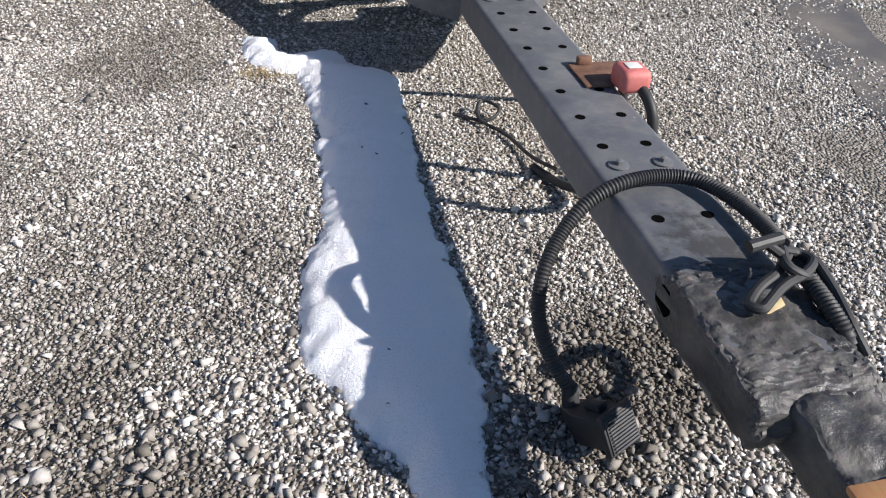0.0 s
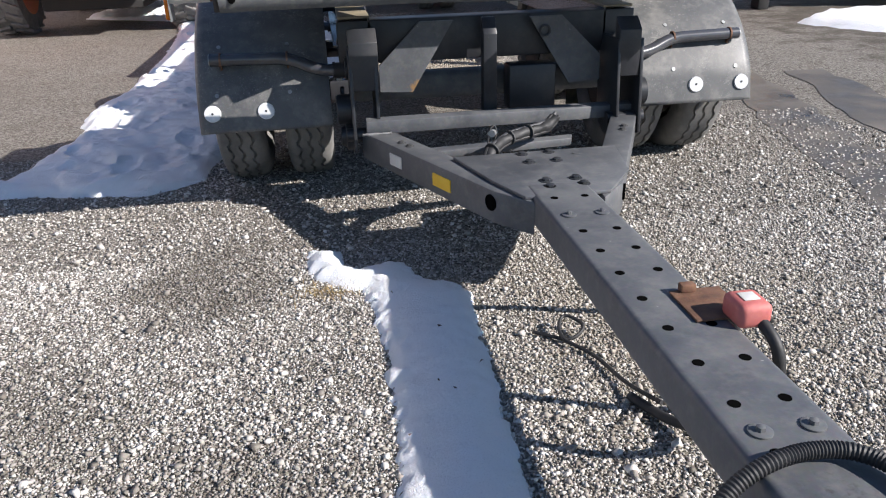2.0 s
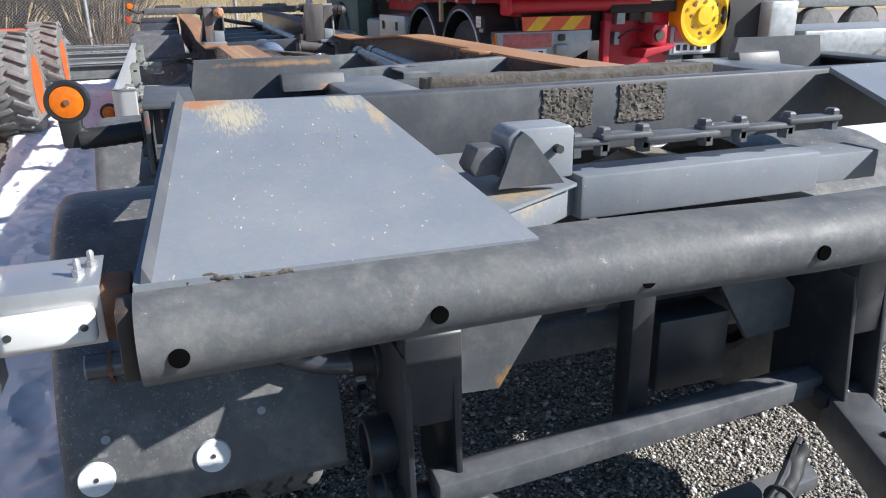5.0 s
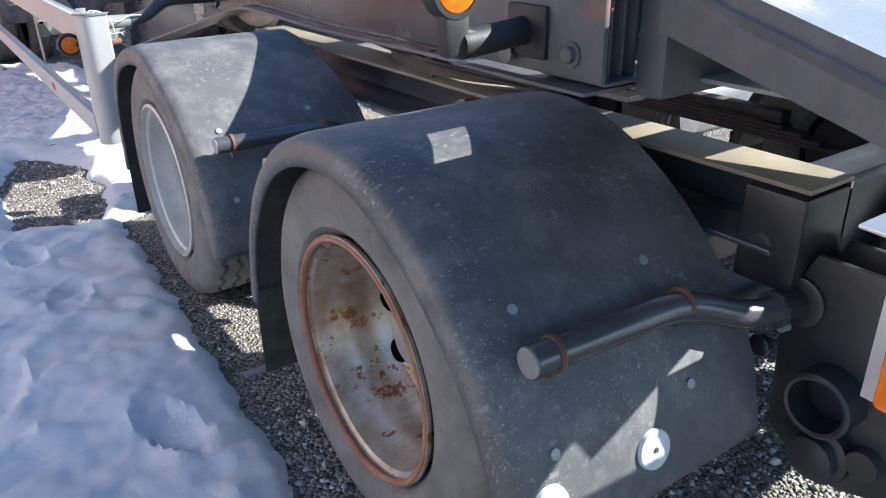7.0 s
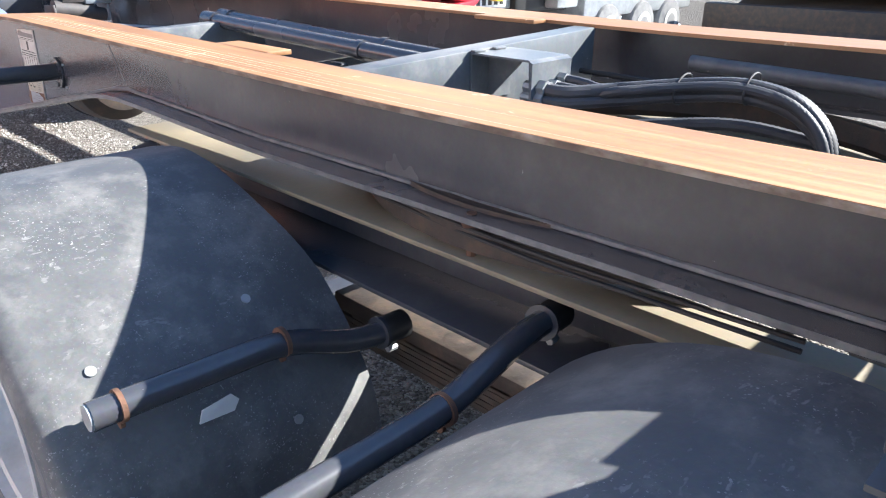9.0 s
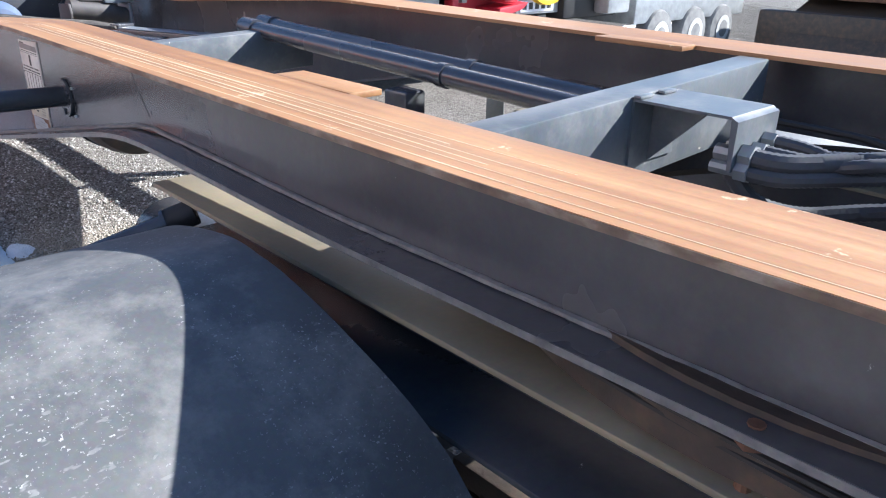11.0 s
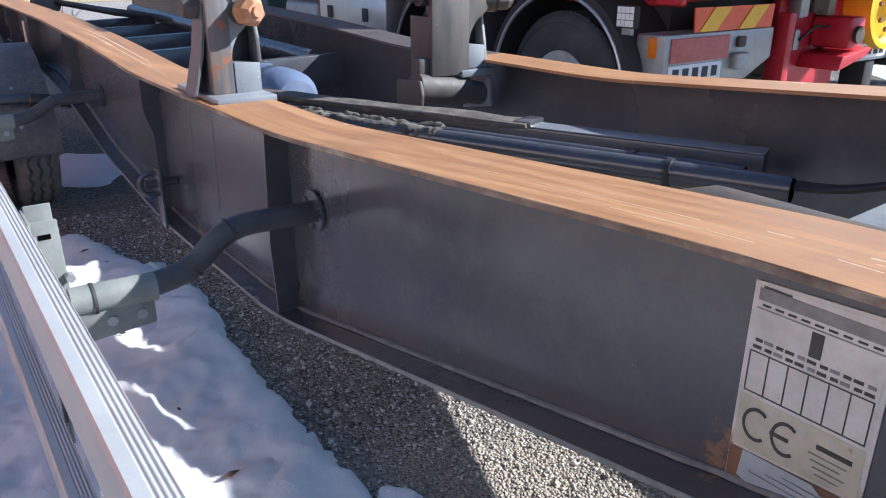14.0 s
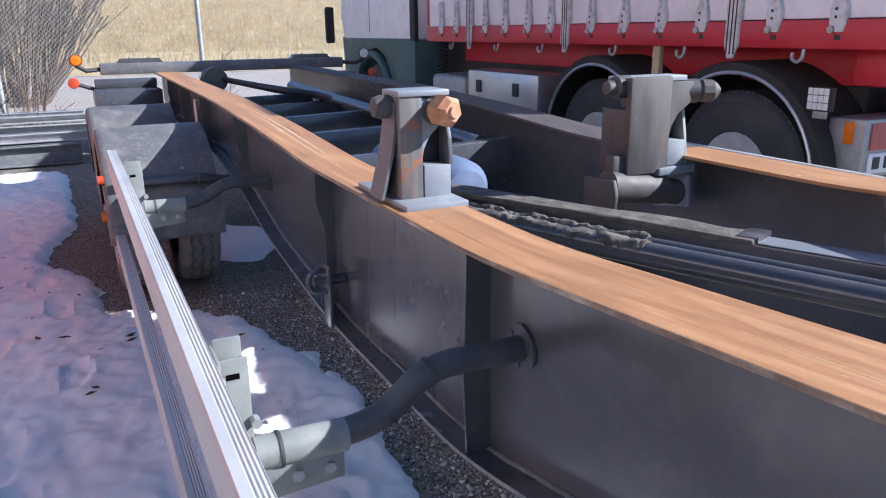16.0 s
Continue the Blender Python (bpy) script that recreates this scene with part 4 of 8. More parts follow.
part("valve_box", cuboid(0.736, 0.949, 3.47, 3.58, 0.39, 0.587, 0.01), DARKPAINT, trailer)
part("eye_ring", lathe([(0.022 + 0.006 * math.cos(a), 0.006 * math.sin(a)) for a in (2 * math.pi * k / 8 for k in range(8))], (0.89, 3.46, 0.73), "y", 20, closed=True), DARKPAINT, trailer)

# dolly side beams, turntable
for side in (0, 1):
    xs = sorted((mx(0.010, side), mx(0.140, side)))
    web = xs[1] if side == 0 else xs[0] + 0.008
    low = sorted((mx(-0.02, side), mx(0.135, side)))
    bm = cuboid(low[0], low[1], 3.56, 5.99, 0.690, 0.700, 0.002)
    cuboid(web - 0.008, web, 3.52, 6.00, 0.700, 0.808, 0.0, bm)
    side_beam = part("dolly_side_beam", bm, PAINT, trailer, "dark grey channel beam of the dolly frame")
    # same beam paint as the web, its top coloured as the sun shows it
    part("beam_top", cuboid(xs[0] - 0.004, xs[1], 3.52, 6.01, 0.808, 0.818, 0.002), SUNDUST, side_beam, "dusty top plate of the channel beam in a sunlit beige")
    for y in (4.72,):
        bm = cuboid(mx(0.075, side) - 0.03, mx(0.075, side) + 0.03, y - 0.4, y + 0.4, 0.56, 0.60, 0.004)
        for k in range(5):
            cuboid(mx(0.075, side) - 0.03, mx(0.075, side) + 0.03, y - 0.62 + 0.07 * k, y + 0.62 - 0.07 * k, 0.50 + 0.014 * k, 0.512 + 0.014 * k, 0.0, bm)
        part("leaf_spring", bm, GRIME, trailer, "oily brown leaf spring pack")
ring = part("turntable_ring", lathe([(0.60, 0.83), (0.64, 0.83), (0.64, 0.872), (0.615, 0.872), (0.612, 0.90), (0.58, 0.90), (0.58, 0.85)], (CX, 4.73, 0), "z", 72, closed=True), GRIME, trailer, "oily brown steel turntable ring under the rails")
for y in (4.70, 5.05):
    x = CX - math.sqrt(max(0.0, 0.627 ** 2 - (y - 4.73) ** 2))
    b = rod((x, y, 0.80), (x, y, 0.895), 0.009, 10)
    part("ring_bolt", lathe([(0.019, 0.872), (0.019, 0.889), (0.015, 0.892)], (x, y, 0), "z", 6, bm=b), RUST, ring)
for k in range(3):
    pts = [(0.02 + 0.008 * k, 4.15, 0.862 + 0.010 * k), (0.015, 4.6, 0.855 + 0.012 * k), (0.03, 4.95, 0.868 + 0.008 * k), (0.10, 5.25, 0.86)]
    part("brake_line", tube(along(rounded(pts, 0.2), 0.05), 0.004, 6), RUBBER, trailer)
part("axle_beam", cuboid(-0.05, 1.364, 4.00, 4.10, 0.36, 0.46, 0.01), PAINT, trailer)
part("axle_beam", cuboid(-0.05, 1.364, 5.35, 5.45, 0.36, 0.46, 0.01), PAINT, trailer)

# main rails
TOP = [(3.95, 1.060), (5.00, 1.052), (6.90, 1.065), (8.20, 0.972), (9.40, 0.974), (10.24, 1.022), (11.30, 1.060), (14.2, 1.090)]
LOW = [(3.95, 0.898), (5.40, 0.888), (6.10, 0.905), (6.20, 0.894), (8.30, 0.461), (9.20, 0.452), (9.50, 0.474), (10.13, 0.545), (10.60, 0.655), (11.3, 0.76), (14.2, 0.80)]


def height(line, y):
    return float(np.interp(y, [p[0] for p in line], [p[1] for p in line]))


def ribbon(x0, x1, line, thick, bevel=0.0):
    """A bent plate along the rail: x from x0 to x1, its upper face on the line."""
    ys = sorted({p[0] for p in line} | {y + d for y, _ in line[1:-1] for d in (-0.16, -0.08, 0.08, 0.16)})

    def smooth(y):
        return sum(height(line, y + d) for d in (-0.12, -0.06, 0, 0.06, 0.12)) / 5
    bm, rows = bmesh.new(), []
    for y in ys:
        z = smooth(y)
        rows.append([bm.verts.new(p) for p in ((x0, y, z), (x1, y, z), (x1, y, z - thick), (x0, y, z - thick))])
    for a, b in zip(rows, rows[1:]):
        for k in range(4):
            bm.faces.new((a[k], a[(k + 1) % 4], b[(k + 1) % 4], b[k]))
    bm.faces.new(rows[0])
    bm.faces.new(rows[-1][::-1])
    bmesh.ops.recalc_face_normals(bm, faces=bm.faces[:])
    return bm


def web_plate(x0, x1):
    ys = sorted({round(y, 3) for line in (TOP, LOW) for y, _ in line} | {y + d for line in (TOP, LOW) for y, _ in line[1:-1] for d in (-0.12, 0.12)})
    bm, rows = bmesh.new(), []
    for y in ys:
        zt = sum(height(TOP, y + d) for d in (-0.12, -0.06, 0, 0.06, 0.12)) / 5 - 0.013
        zb = sum(height(LOW, y + d) for d in (-0.12, -0.06, 0, 0.06, 0.12)) / 5 + 0.0
        rows.append([bm.verts.new(p) for p in ((x0, y, zb), (x1, y, zb), (x1, y, zt), (x0, y, zt))])
    for a, b in zip(rows, rows[1:]):
        for k in range(4):
            bm.faces.new((a[k], a[(k + 1) % 4], b[(k + 1) % 4], b[k]))
    bm.faces.new(rows[0])
    bm.faces.new(rows[-1][::-1])
    bmesh.ops.recalc_face_normals(bm, faces=bm.faces[:])
    return bm


RX = CX


def mr(x, side):
    """x on the near rail, or mirrored to the far rail."""
    return x if side == 0 else 2 * RX - x


RAILS = []
for side in (0, 1):
    xs = sorted((mr(0.0, side), mr(0.190, side)))
    ws = sorted((mr(0.064, side), mr(0.074, side)))
    rail = part("main_rail", web_plate(*ws), PAINT, trailer, "long dark grey I-beam chassis rail, bent down in the middle")
    RAILS.append(rail)
    if side == 0:
        part("top_flange", ribbon(xs[0], xs[1], TOP, 0.010), PRIMER, rail, "top flange rubbed bare to orange-brown steel")
    else:
        cut = (8.92, height(TOP, 8.92))
        part("top_flange", ribbon(xs[0], xs[1], [p for p in TOP if p[0] < 8.9] + [cut], 0.010), PRIMER, rail, "top flange rubbed bare to orange-brown steel")
        part("top_flange", ribbon(xs[0], xs[1], [cut] + [p for p in TOP if p[0] > 8.95], 0.010), POSTDARK, rail, "rear top flange in dull grey-brown paint")
    fl = sorted((mr(0.0, side), mr(0.135, side)))
    part("bottom_flange", ribbon(fl[0], fl[1], LOW, 0.012), PAINT, rail)
    e0, e1 = sorted((mr(-0.0015, side), mr(0.0025, side)))
    part("flange_edge", lumpy(ribbon(e0, e1, [(y, z - 0.001) for y, z in TOP], 0.010), 0.0012, 30), EDGE, rail, "worn flange edge with rust and chipped paint")
    bead = [(mr(0.0615, side), y, z + 0.004) for y, z in LOW]
    part("weld_bead", lumpy(tube(along(bead, 0.03), 0.0055, 6), 0.0018, 90), WELD, rail)
    rim0, rim1 = sorted((mr(-0.001, side), mr(0.002, side)))
    part("flange_rim", ribbon(rim0, rim1, [(y, z - 0.001) for y, z in LOW], 0.010), WELD, rail)
    for y in (8.27, 9.37, 10.72, 11.74, 12.6, 13.3):
        zt, zb = height(TOP, y) - 0.016, height(LOW, y) + 0.002
        o, i = mr(0.004, side), mr(0.064, side)
        prof = [(i, zb), (o, zb), (o, zb + 0.10), (mr(0.030, side), zb + 0.16), (mr(0.030, side), zt - 0.20), (o, zt - 0.12), (o, zt), (i, zt)]
        if y == 8.27:
            prof = [(i, zb), (o, zb), (mr(-0.004, side), zb + 0.2), (o, zt), (i, zt)]
        part("stiffener", prism(prof, "y", y - 0.004, y + 0.004), PAINT, rail)
    for y, z in ((6.648, 0.892), (8.128, 0.787), (10.31, 0.766)):
        b = lathe([(0.052, 0), (0.052, 0.008), (0.049, 0.010)], (mr(0.064, side) - (0.010 if side == 0 else 0), y, z), "x", 28)
        fl = part("arm_flange", b, PAINT, rail)
        for k in range(3):
            a = 0.6 + k * 2.094
            part("flange_bolt", lathe([(0.009, 0), (0.009, 0.008), (0.006, 0.010)], (mr(0.050, side), y + 0.038 * math.cos(a), z + 0.038 * math.sin(a)), "x", 6), PAINT, fl)
rail = RAILS[0]
# the frame leans a little: its far rail stands higher
for o in (RAILS[1], *RAILS[1].children_recursive):
    o.data.transform(Matrix.Translation((0, 0, 0.030)))
# small wear plate on the far rail's flange, patches of red on the near web
part("wear_plate", cuboid(1.06, 1.126, 5.40, 5.65, 1.075, 1.0875, 0.002), PRIMER, RAILS[1])
part("wear_plate", cuboid(0.188, 0.262, 5.55, 5.80, 1.045, 1.0575, 0.002), PRIMER, rail)
for y0, y1, z0, z1 in ((9.021, 9.049, 0.925, 0.47), (8.809, 8.83, 0.925, 0.60), (6.207, 6.12, 1.040, 0.93)):
    part("weld_seam", rod((0.0636, y0, z0), (0.0636, y1, z1), 0.0009, 6), GREY, rail)
# rubbed streaks along the near flange, sun glints put into their bright colour
for k, (x, w, y0, y1) in enumerate(((0.045, 0.004, 4.9, 7.2), (0.060, 0.006, 5.1, 6.9), (0.078, 0.003, 4.6, 7.6), (0.092, 0.007, 5.2, 7.0), (0.112, 0.003, 5.0, 6.6), (0.020, 0.003, 4.4, 6.2), (0.085, 0.005, 9.3, 10.9), (0.115, 0.010, 9.6, 10.7))):
    line = [(y0 + (y1 - y0) * i / 12, height(TOP, y0 + (y1 - y0) * i / 12)) for i in range(13)]
    bm = bmesh.new()
    pairs = []
    for i, (y, _) in enumerate(line):
        z = sum(height(TOP, y + d) for d in (-0.12, -0.06, 0, 0.06, 0.12)) / 5 + 0.0004
        ww = w * (0.35 + 0.65 * math.sin(math.pi * i / 12)) * (0.7 + 0.5 * noise.noise(Vector((i * 0.9, k, 0))))
        pairs.append([bm.verts.new((x + s * ww, y, z)) for s in (-0.5, 0.5)])
    for a, b in zip(pairs, pairs[1:]):
        bm.faces.new((a[0], a[1], b[1], b[0]))
    part("rubbed_streak", bm, BARE, rail, smooth=False)
for y, z, r, mat in ((6.595, 0.924, 0.0035, PAPER), (6.596, 0.849, 0.0035, PAPER), (6.600, 0.888, 0.008, RUBBER)):
    part("web_rivet", lathe([(r, -0.004), (r, 0.001)], (0.063, y, z), "x", 12), mat, rail)
# type plate
px = 0.0625
pl = part("type_plate", prism([(6.825, 0.755), (6.985, 0.735), (6.985, 1.010), (6.825, 1.018)], "x", px - 0.001, px + 0.0015), MAKERPLATE, rail, "weathered white maker's plate with bars, grid and approval mark")


def plate_bar(y0, y1, z0, z1, mat=FADED):
    part("print_bar", cuboid(px - 0.0022, px - 0.0014, y0, y1, z0, z1, 0.0), mat, pl)


# upper plate: header, two boxes, rows of print, six columns
part("upper_plate", prism([(6.831, 0.866), (6.980, 0.866), (6.980, 1.006), (6.831, 1.013)], "x", px - 0.0014, px - 0.0011), MAKERPLATE, pl, "pale printed upper plate")
plate_bar(6.834, 6.978, 0.988, 1.003)
plate_bar(6.940, 6.974, 1.0035, 1.0060, INK)
for k in range(9):
    plate_bar(6.838 + 0.0155 * k, 6.848 + 0.0155 * k, 0.9815, 0.9840, INK)
plate_bar(6.897, 6.911, 0.944, 0.974, INK)
plate_bar(6.834, 6.978, 0.9770, 0.9785)
for row in range(2):
    for k in range(11):
        plate_bar(6.836 + 0.0129 * k, 6.8445 + 0.0129 * k + 0.002 * ((k * 7 + row) % 2), 0.936 - 0.009 * row, 0.940 - 0.009 * row, INK if (k + row) % 3 else FADED)
for k in range(7):
    plate_bar(6.834 + k * 0.0238, 6.8355 + k * 0.0238, 0.870, 0.922, INK)
plate_bar(6.834, 6.978, 0.9215, 0.9230, INK)
plate_bar(6.834, 6.978, 0.8685, 0.8700, INK)
# yellowed middle plate with the approval mark
part("middle_plate", prism([(6.830, 0.799), (6.982, 0.790), (6.981, 0.863), (6.831, 0.863)], "x", px - 0.0014, px - 0.0011), CREAMPLATE, pl, "yellowed middle plate")
plate_bar(6.842, 6.882, 0.838, 0.844, INK)
for k in range(4):
    plate_bar(6.846 + 0.006 * (k % 2), 6.890 - 0.004 * k, 0.829 - 0.008 * k, 0.8305 - 0.008 * k)
# rust and a torn bluish plate at the foot
part("rust_patch", lumpy(prism([(6.832, 0.752), (6.984, 0.736), (6.984, 0.788), (6.834, 0.797)], "x", px - 0.0014, px - 0.0011), 0.0022, 60), RUST, pl, "brown rust behind the torn plate")
part("torn_plate", lumpy(prism([(6.846, 0.746), (6.900, 0.752), (6.945, 0.744), (6.968, 0.750), (6.966, 0.786), (6.850, 0.792)], "x", px - 0.0030, px - 0.0022), 0.003, 40), BLUEPLATE, pl, "torn bluish lower plate")
for k in range(3):
    part("print_bar", cuboid(px - 0.0050, px - 0.0046, 6.862, 6.952 - 0.02 * k, 0.764 + 0.008 * k, 0.7652 + 0.008 * k, 0.0), FADED, pl)
for yc, inner in ((6.955, False), (6.918, True)):
    ring = bmesh.new()
    n, last = 14, None
    for k in range(n + 1):
        a = radians(50 + 260 * k / n)
        pair = [ring.verts.new((px - 0.0022, yc - r * math.cos(a) * 0.8, 0.829 + r * math.sin(a))) for r in (0.018, 0.023)]
        if last:
            ring.faces.new((last[0], last[1], pair[1], pair[0]))
        last = pair
    if inner:
        cuboid(px - 0.0024, px - 0.0016, yc - 0.004, yc + 0.019, 0.8265, 0.8315, 0.0, ring)
    part("approval_mark", ring, INK, pl, smooth=False)


# crossmembers between the rails
def crossmember(y0, y1, z0, z1, mat=PLATE, label=""):
    bm = cuboid(0.19, 1.124, y0, y1, z0, z1, 0.004)
    for v in bm.verts:
        v.co.z += 0.030 * (v.co.x - 0.19) / 0.934
    return part("crossmember", bm, mat, trailer, label)


cm = crossmember(5.215, 5.290, 0.882, 1.046, PLATE, "pale grey folded crossmember between the rails")
bm = prism([(5.022, 1.050), (5.027, 1.054), (5.215, 1.054), (5.215, 0.93), (5.210, 0.93), (5.210, 1.049), (5.027, 1.049), (5.022, 0.962), (5.015, 0.962), (5.015, 1.047)], "x", 0.575, 0.730, 0.0)
hb = part("hose_bracket", bm, PLATE, trailer, "folded grey bracket carrying the hoses")
part("bracket_web", prism([(5.210, 0.93), (5.210, 1.048), (5.090, 1.048)], "x", 0.640, 0.647), PLATE, hb)
for x in (0.595, 0.675):
    part("tab", cuboid(x - 0.022, x + 0.022, 5.198, 5.214, 1.0542, 1.061, 0.003), PLATE, hb)
HOSES = [(0.610, 0.985, 0.0170), (0.648, 0.990, 0.0115), (0.685, 1.003, 0.0105), (0.705, 0.985, 0.0105), (0.598, 0.962, 0.0130), (0.640, 0.957, 0.0125), (0.672, 0.962, 0.0115)]
for k, (x, z, r) in enumerate(HOSES):
    b = rod((x, 5.060, z), (x, 5.000, z), r * 0.9, 8)
    fit = part("hose_fitting", rod((x, 5.014, z), (x, 4.992, z), r * 1.35, 6, bm=b), GALV, hb)
    u, v = 0.030 * math.cos(2.399 * k + 1) * (0.35 + 0.1 * k), 0.024 * math.sin(2.399 * k + 1) * (0.35 + 0.1 * k)
    pts = [(x, 5.010, z), (x + 0.010, 4.950, z - 0.004), (0.690 + u, 4.860, 0.984 + v), (0.780 + u, 4.740, 1.000 + v), (0.840 + u, 4.610, 1.012 + v), (0.866 + u, 4.500, 0.985 + v), (0.870 + u, 4.430, 0.92 + v), (0.86 + u, 4.400, 0.80 + v)]
    part("hose", tube(along(rounded(pts, 0.10), 0.005), r, 10, rib=0.0012), HOSEGREY, hb)
for x, y, z in ((0.782, 4.735, 1.000), (0.842, 4.600, 1.011)):
    part("hose_strap", tube([(x + 0.040 * math.cos(a) + 0.4 * 0.03 * math.sin(a), y, z + 0.034 * math.sin(a)) for a in (2 * math.pi * k / 20 for k in range(21))], 0.0025, 6), INK, hb)
part("hose", tube(along(rounded([(0.61, 5.030, 0.955), (0.62, 4.990, 0.905), (0.67, 4.93, 0.885), (0.76, 4.82, 0.905), (0.84, 4.62, 0.93), (0.90, 4.45, 0.90)], 0.08), 0.006), 0.015, 10, rib=0.0012), HOSEGREY, hb)
part("hose", tube(along(rounded([(0.70, 5.02, 0.95), (0.78, 4.92, 0.955), (0.98, 4.86, 0.955), (1.03, 4.95, 0.96), (1.04, 5.20, 0.96)], 0.08), 0.02), 0.008, 8), RUBBER, hb)
part("floor_plate", cuboid(0.125, 0.72, 4.88, 5.25, 0.872, 0.880, 0.002), PAINT, trailer)
part("conduit", rod((1.095, 4.88, 1.012), (1.095, 4.06, 0.994), 0.021, 16), GREY, trailer, "dark conduit along the far rail")
drum = part("air_drum", lathe([(0.03, 0.0), (0.12, 0.012), (0.160, 0.05), (0.170, 0.10), (0.170, 0.62), (0.15, 0.68), (0.03, 0.70)], (0.256, 6.58, 0.865), "y", 36), GRIME, trailer, "dirty brown air drum between the rails")
part("drum_strap", lathe([(0.172, 0.20), (0.175, 0.20), (0.175, 0.24), (0.172, 0.24)], (0.256, 6.58, 0.865), "y", 36), PAINT, drum)
crossmember(7.02, 7.10, 0.80, 0.952, PLATE, "pale grey folded crossmember between the rails")
for y in (9.9, 10.7, 11.5, 12.3, 13.1):
    crossmember(y, y + 0.07, 0.74, 0.90, PAINT)
# hydraulic cylinders between the rails
for dx, dy in ((0.0, 0.0), (0.115, 0.06)):
    cyl = part("hydraulic_cylinder", rod((0.922 + dx, 7.19 + dy, 0.975), (0.842 + dx, 5.30, 0.942), 0.031, 20), PAINT, trailer, "long dark hydraulic cylinder between the rails")
    part("cylinder_head", rod((0.922 + dx, 7.20 + dy, 0.975), (0.918 + dx, 7.10 + dy, 0.9735), 0.037, 20), PAINT, cyl)
    part("clamp", rod((0.873 + dx, 6.03, 0.9545), (0.872 + dx, 6.00, 0.954), 0.036, 20), PAINT, cyl)
part("valve", cuboid(0.80, 0.88, 6.10, 6.20, 0.80, 0.90, 0.01), PAINT, trailer)
# slanting beam and pipes in the middle part
def slanted(p, q, w, z0, z1):
    a, b = Vector(p), Vector(q)
    n = Vector((-(b - a).y, (b - a).x)).normalized() * w / 2
    return [tuple(a + n), tuple(b + n), tuple(b - n), tuple(a - n)], z0, z1


prof, z0, z1 = slanted((0.40, 9.35), (1.14, 7.62), 0.085, 0.78, 0.876)
beam = part("inner_beam", prism(prof, "z", z0, z1, 0.006), PAINT, trailer, "dark slanting inner beam with a mud-caked end")
prof, z0, z1 = slanted((0.39, 9.37), (0.874, 8.25), 0.100, 0.868, 0.889)
bm = prism(prof, "z", z0, z1, 0.004)
bmesh.ops.subdivide_edges(bm, edges=bm.edges[:], cuts=10, use_grid_fill=True)
part("mud_crust", lumpy(bm, 0.008, 40), MUDCAKE, beam, "strip of caked dry mud")
# paler strip laid on the dark beam for the sunlight along its top
prof, z0, z1 = slanted((0.876, 8.24), (1.14, 7.622), 0.084, 0.8765, 0.8800)
part("beam_top", prism(prof, "z", z0, z1, 0.001), RAMPSTEEL, beam, "pale grey strip painting sunlight on top of the slanting beam")
prof, z0, z1 = slanted((0.868, 8.30), (0.89, 8.245), 0.098, 0.80, 0.892)
part("cover_clip", prism(prof, "z", z0, z1, 0.003), PAINT, beam)
for d, r, end in ((0.0, 0.034, 7.45), (0.095, 0.022, 7.60)):
    p, q = Vector((0.285 + d, 9.25, 0.835)), Vector((0.285 + d + 0.690 * (9.25 - end) / 1.80, end, 0.842))
    pipe = part("pipe", rod(p, q, r, 18), PAINT, trailer, "dark steel pipe slanting between the rails")
    bm = tube(along([p + Vector((0, 0, r * 0.45)), p.lerp(q, 0.48) + Vector((0, 0, r * 0.35))], 0.007), r * 0.78, 18)
    part("mud_crust", lumpy(lumpy(lumpy(bm, 0.008, 14), 0.006, 45), 0.004, 110), MUDCAKE, pipe, "caked grey mud")
    w = (q - p).normalized()
    part("clamp", rod(q - w * 0.30, q - w * 0.285, r + 0.006, 16), RUBBER, pipe)
    part("pipe_mouth", rod(q, q + w * 0.004, r * 0.86, 16), HOLE, pipe)
for k in range(4):
    pts = [(0.96 + 0.008 * k, 7.50, 0.845 + 0.008 * (k % 2)), (1.02 + 0.01 * k, 7.36, 0.85), (1.05, 7.22 - 0.02 * k, 0.90 + 0.01 * k), (0.98, 7.16, 0.96)]
    part("hose", tube(along(rounded(pts, 0.08), 0.02), 0.008, 8), RUBBER, trailer, "black hydraulic hose")
tank = part("air_tank", lathe([(0.02, 0), (0.09, 0.015), (0.125, 0.06), (0.13, 0.12), (0.13, 0.75), (0.12, 0.82), (0.03, 0.86)], (0.70, 9.55, 0.78), "y", 32), BLUEPIPE, trailer, "dark blue-grey air tank between the rails")
part("tank_strap", lathe([(0.132, 0.2), (0.135, 0.2), (0.135, 0.24), (0.132, 0.24)], (0.70, 9.55, 0.78), "y", 32), PAINT, tank)
# round tank at the dolly's end
tank = part("brake_chamber", lathe([(0.02, 0.185), (0.085, 0.175), (0.114, 0.150), (0.122, 0.10), (0.122, -0.10), (0.10, -0.15), (0.03, -0.17)], (0.148, 6.12, 0.572), "y", 36), PAINT, trailer, "round dark air tank under the rail")
part("chamber_port", rod((0.13, 6.295, 0.545), (0.13, 6.320, 0.545), 0.012, 10), PAINT, tank)

# container locking posts
def plate(name, points, y0, y1, mat, parent, label="", bevel=0.002):
    """A steel plate cut to an outline of (x, z), standing across the trailer."""
    return part(name, prism(points, "y", y0, y1, bevel), mat, parent, label)


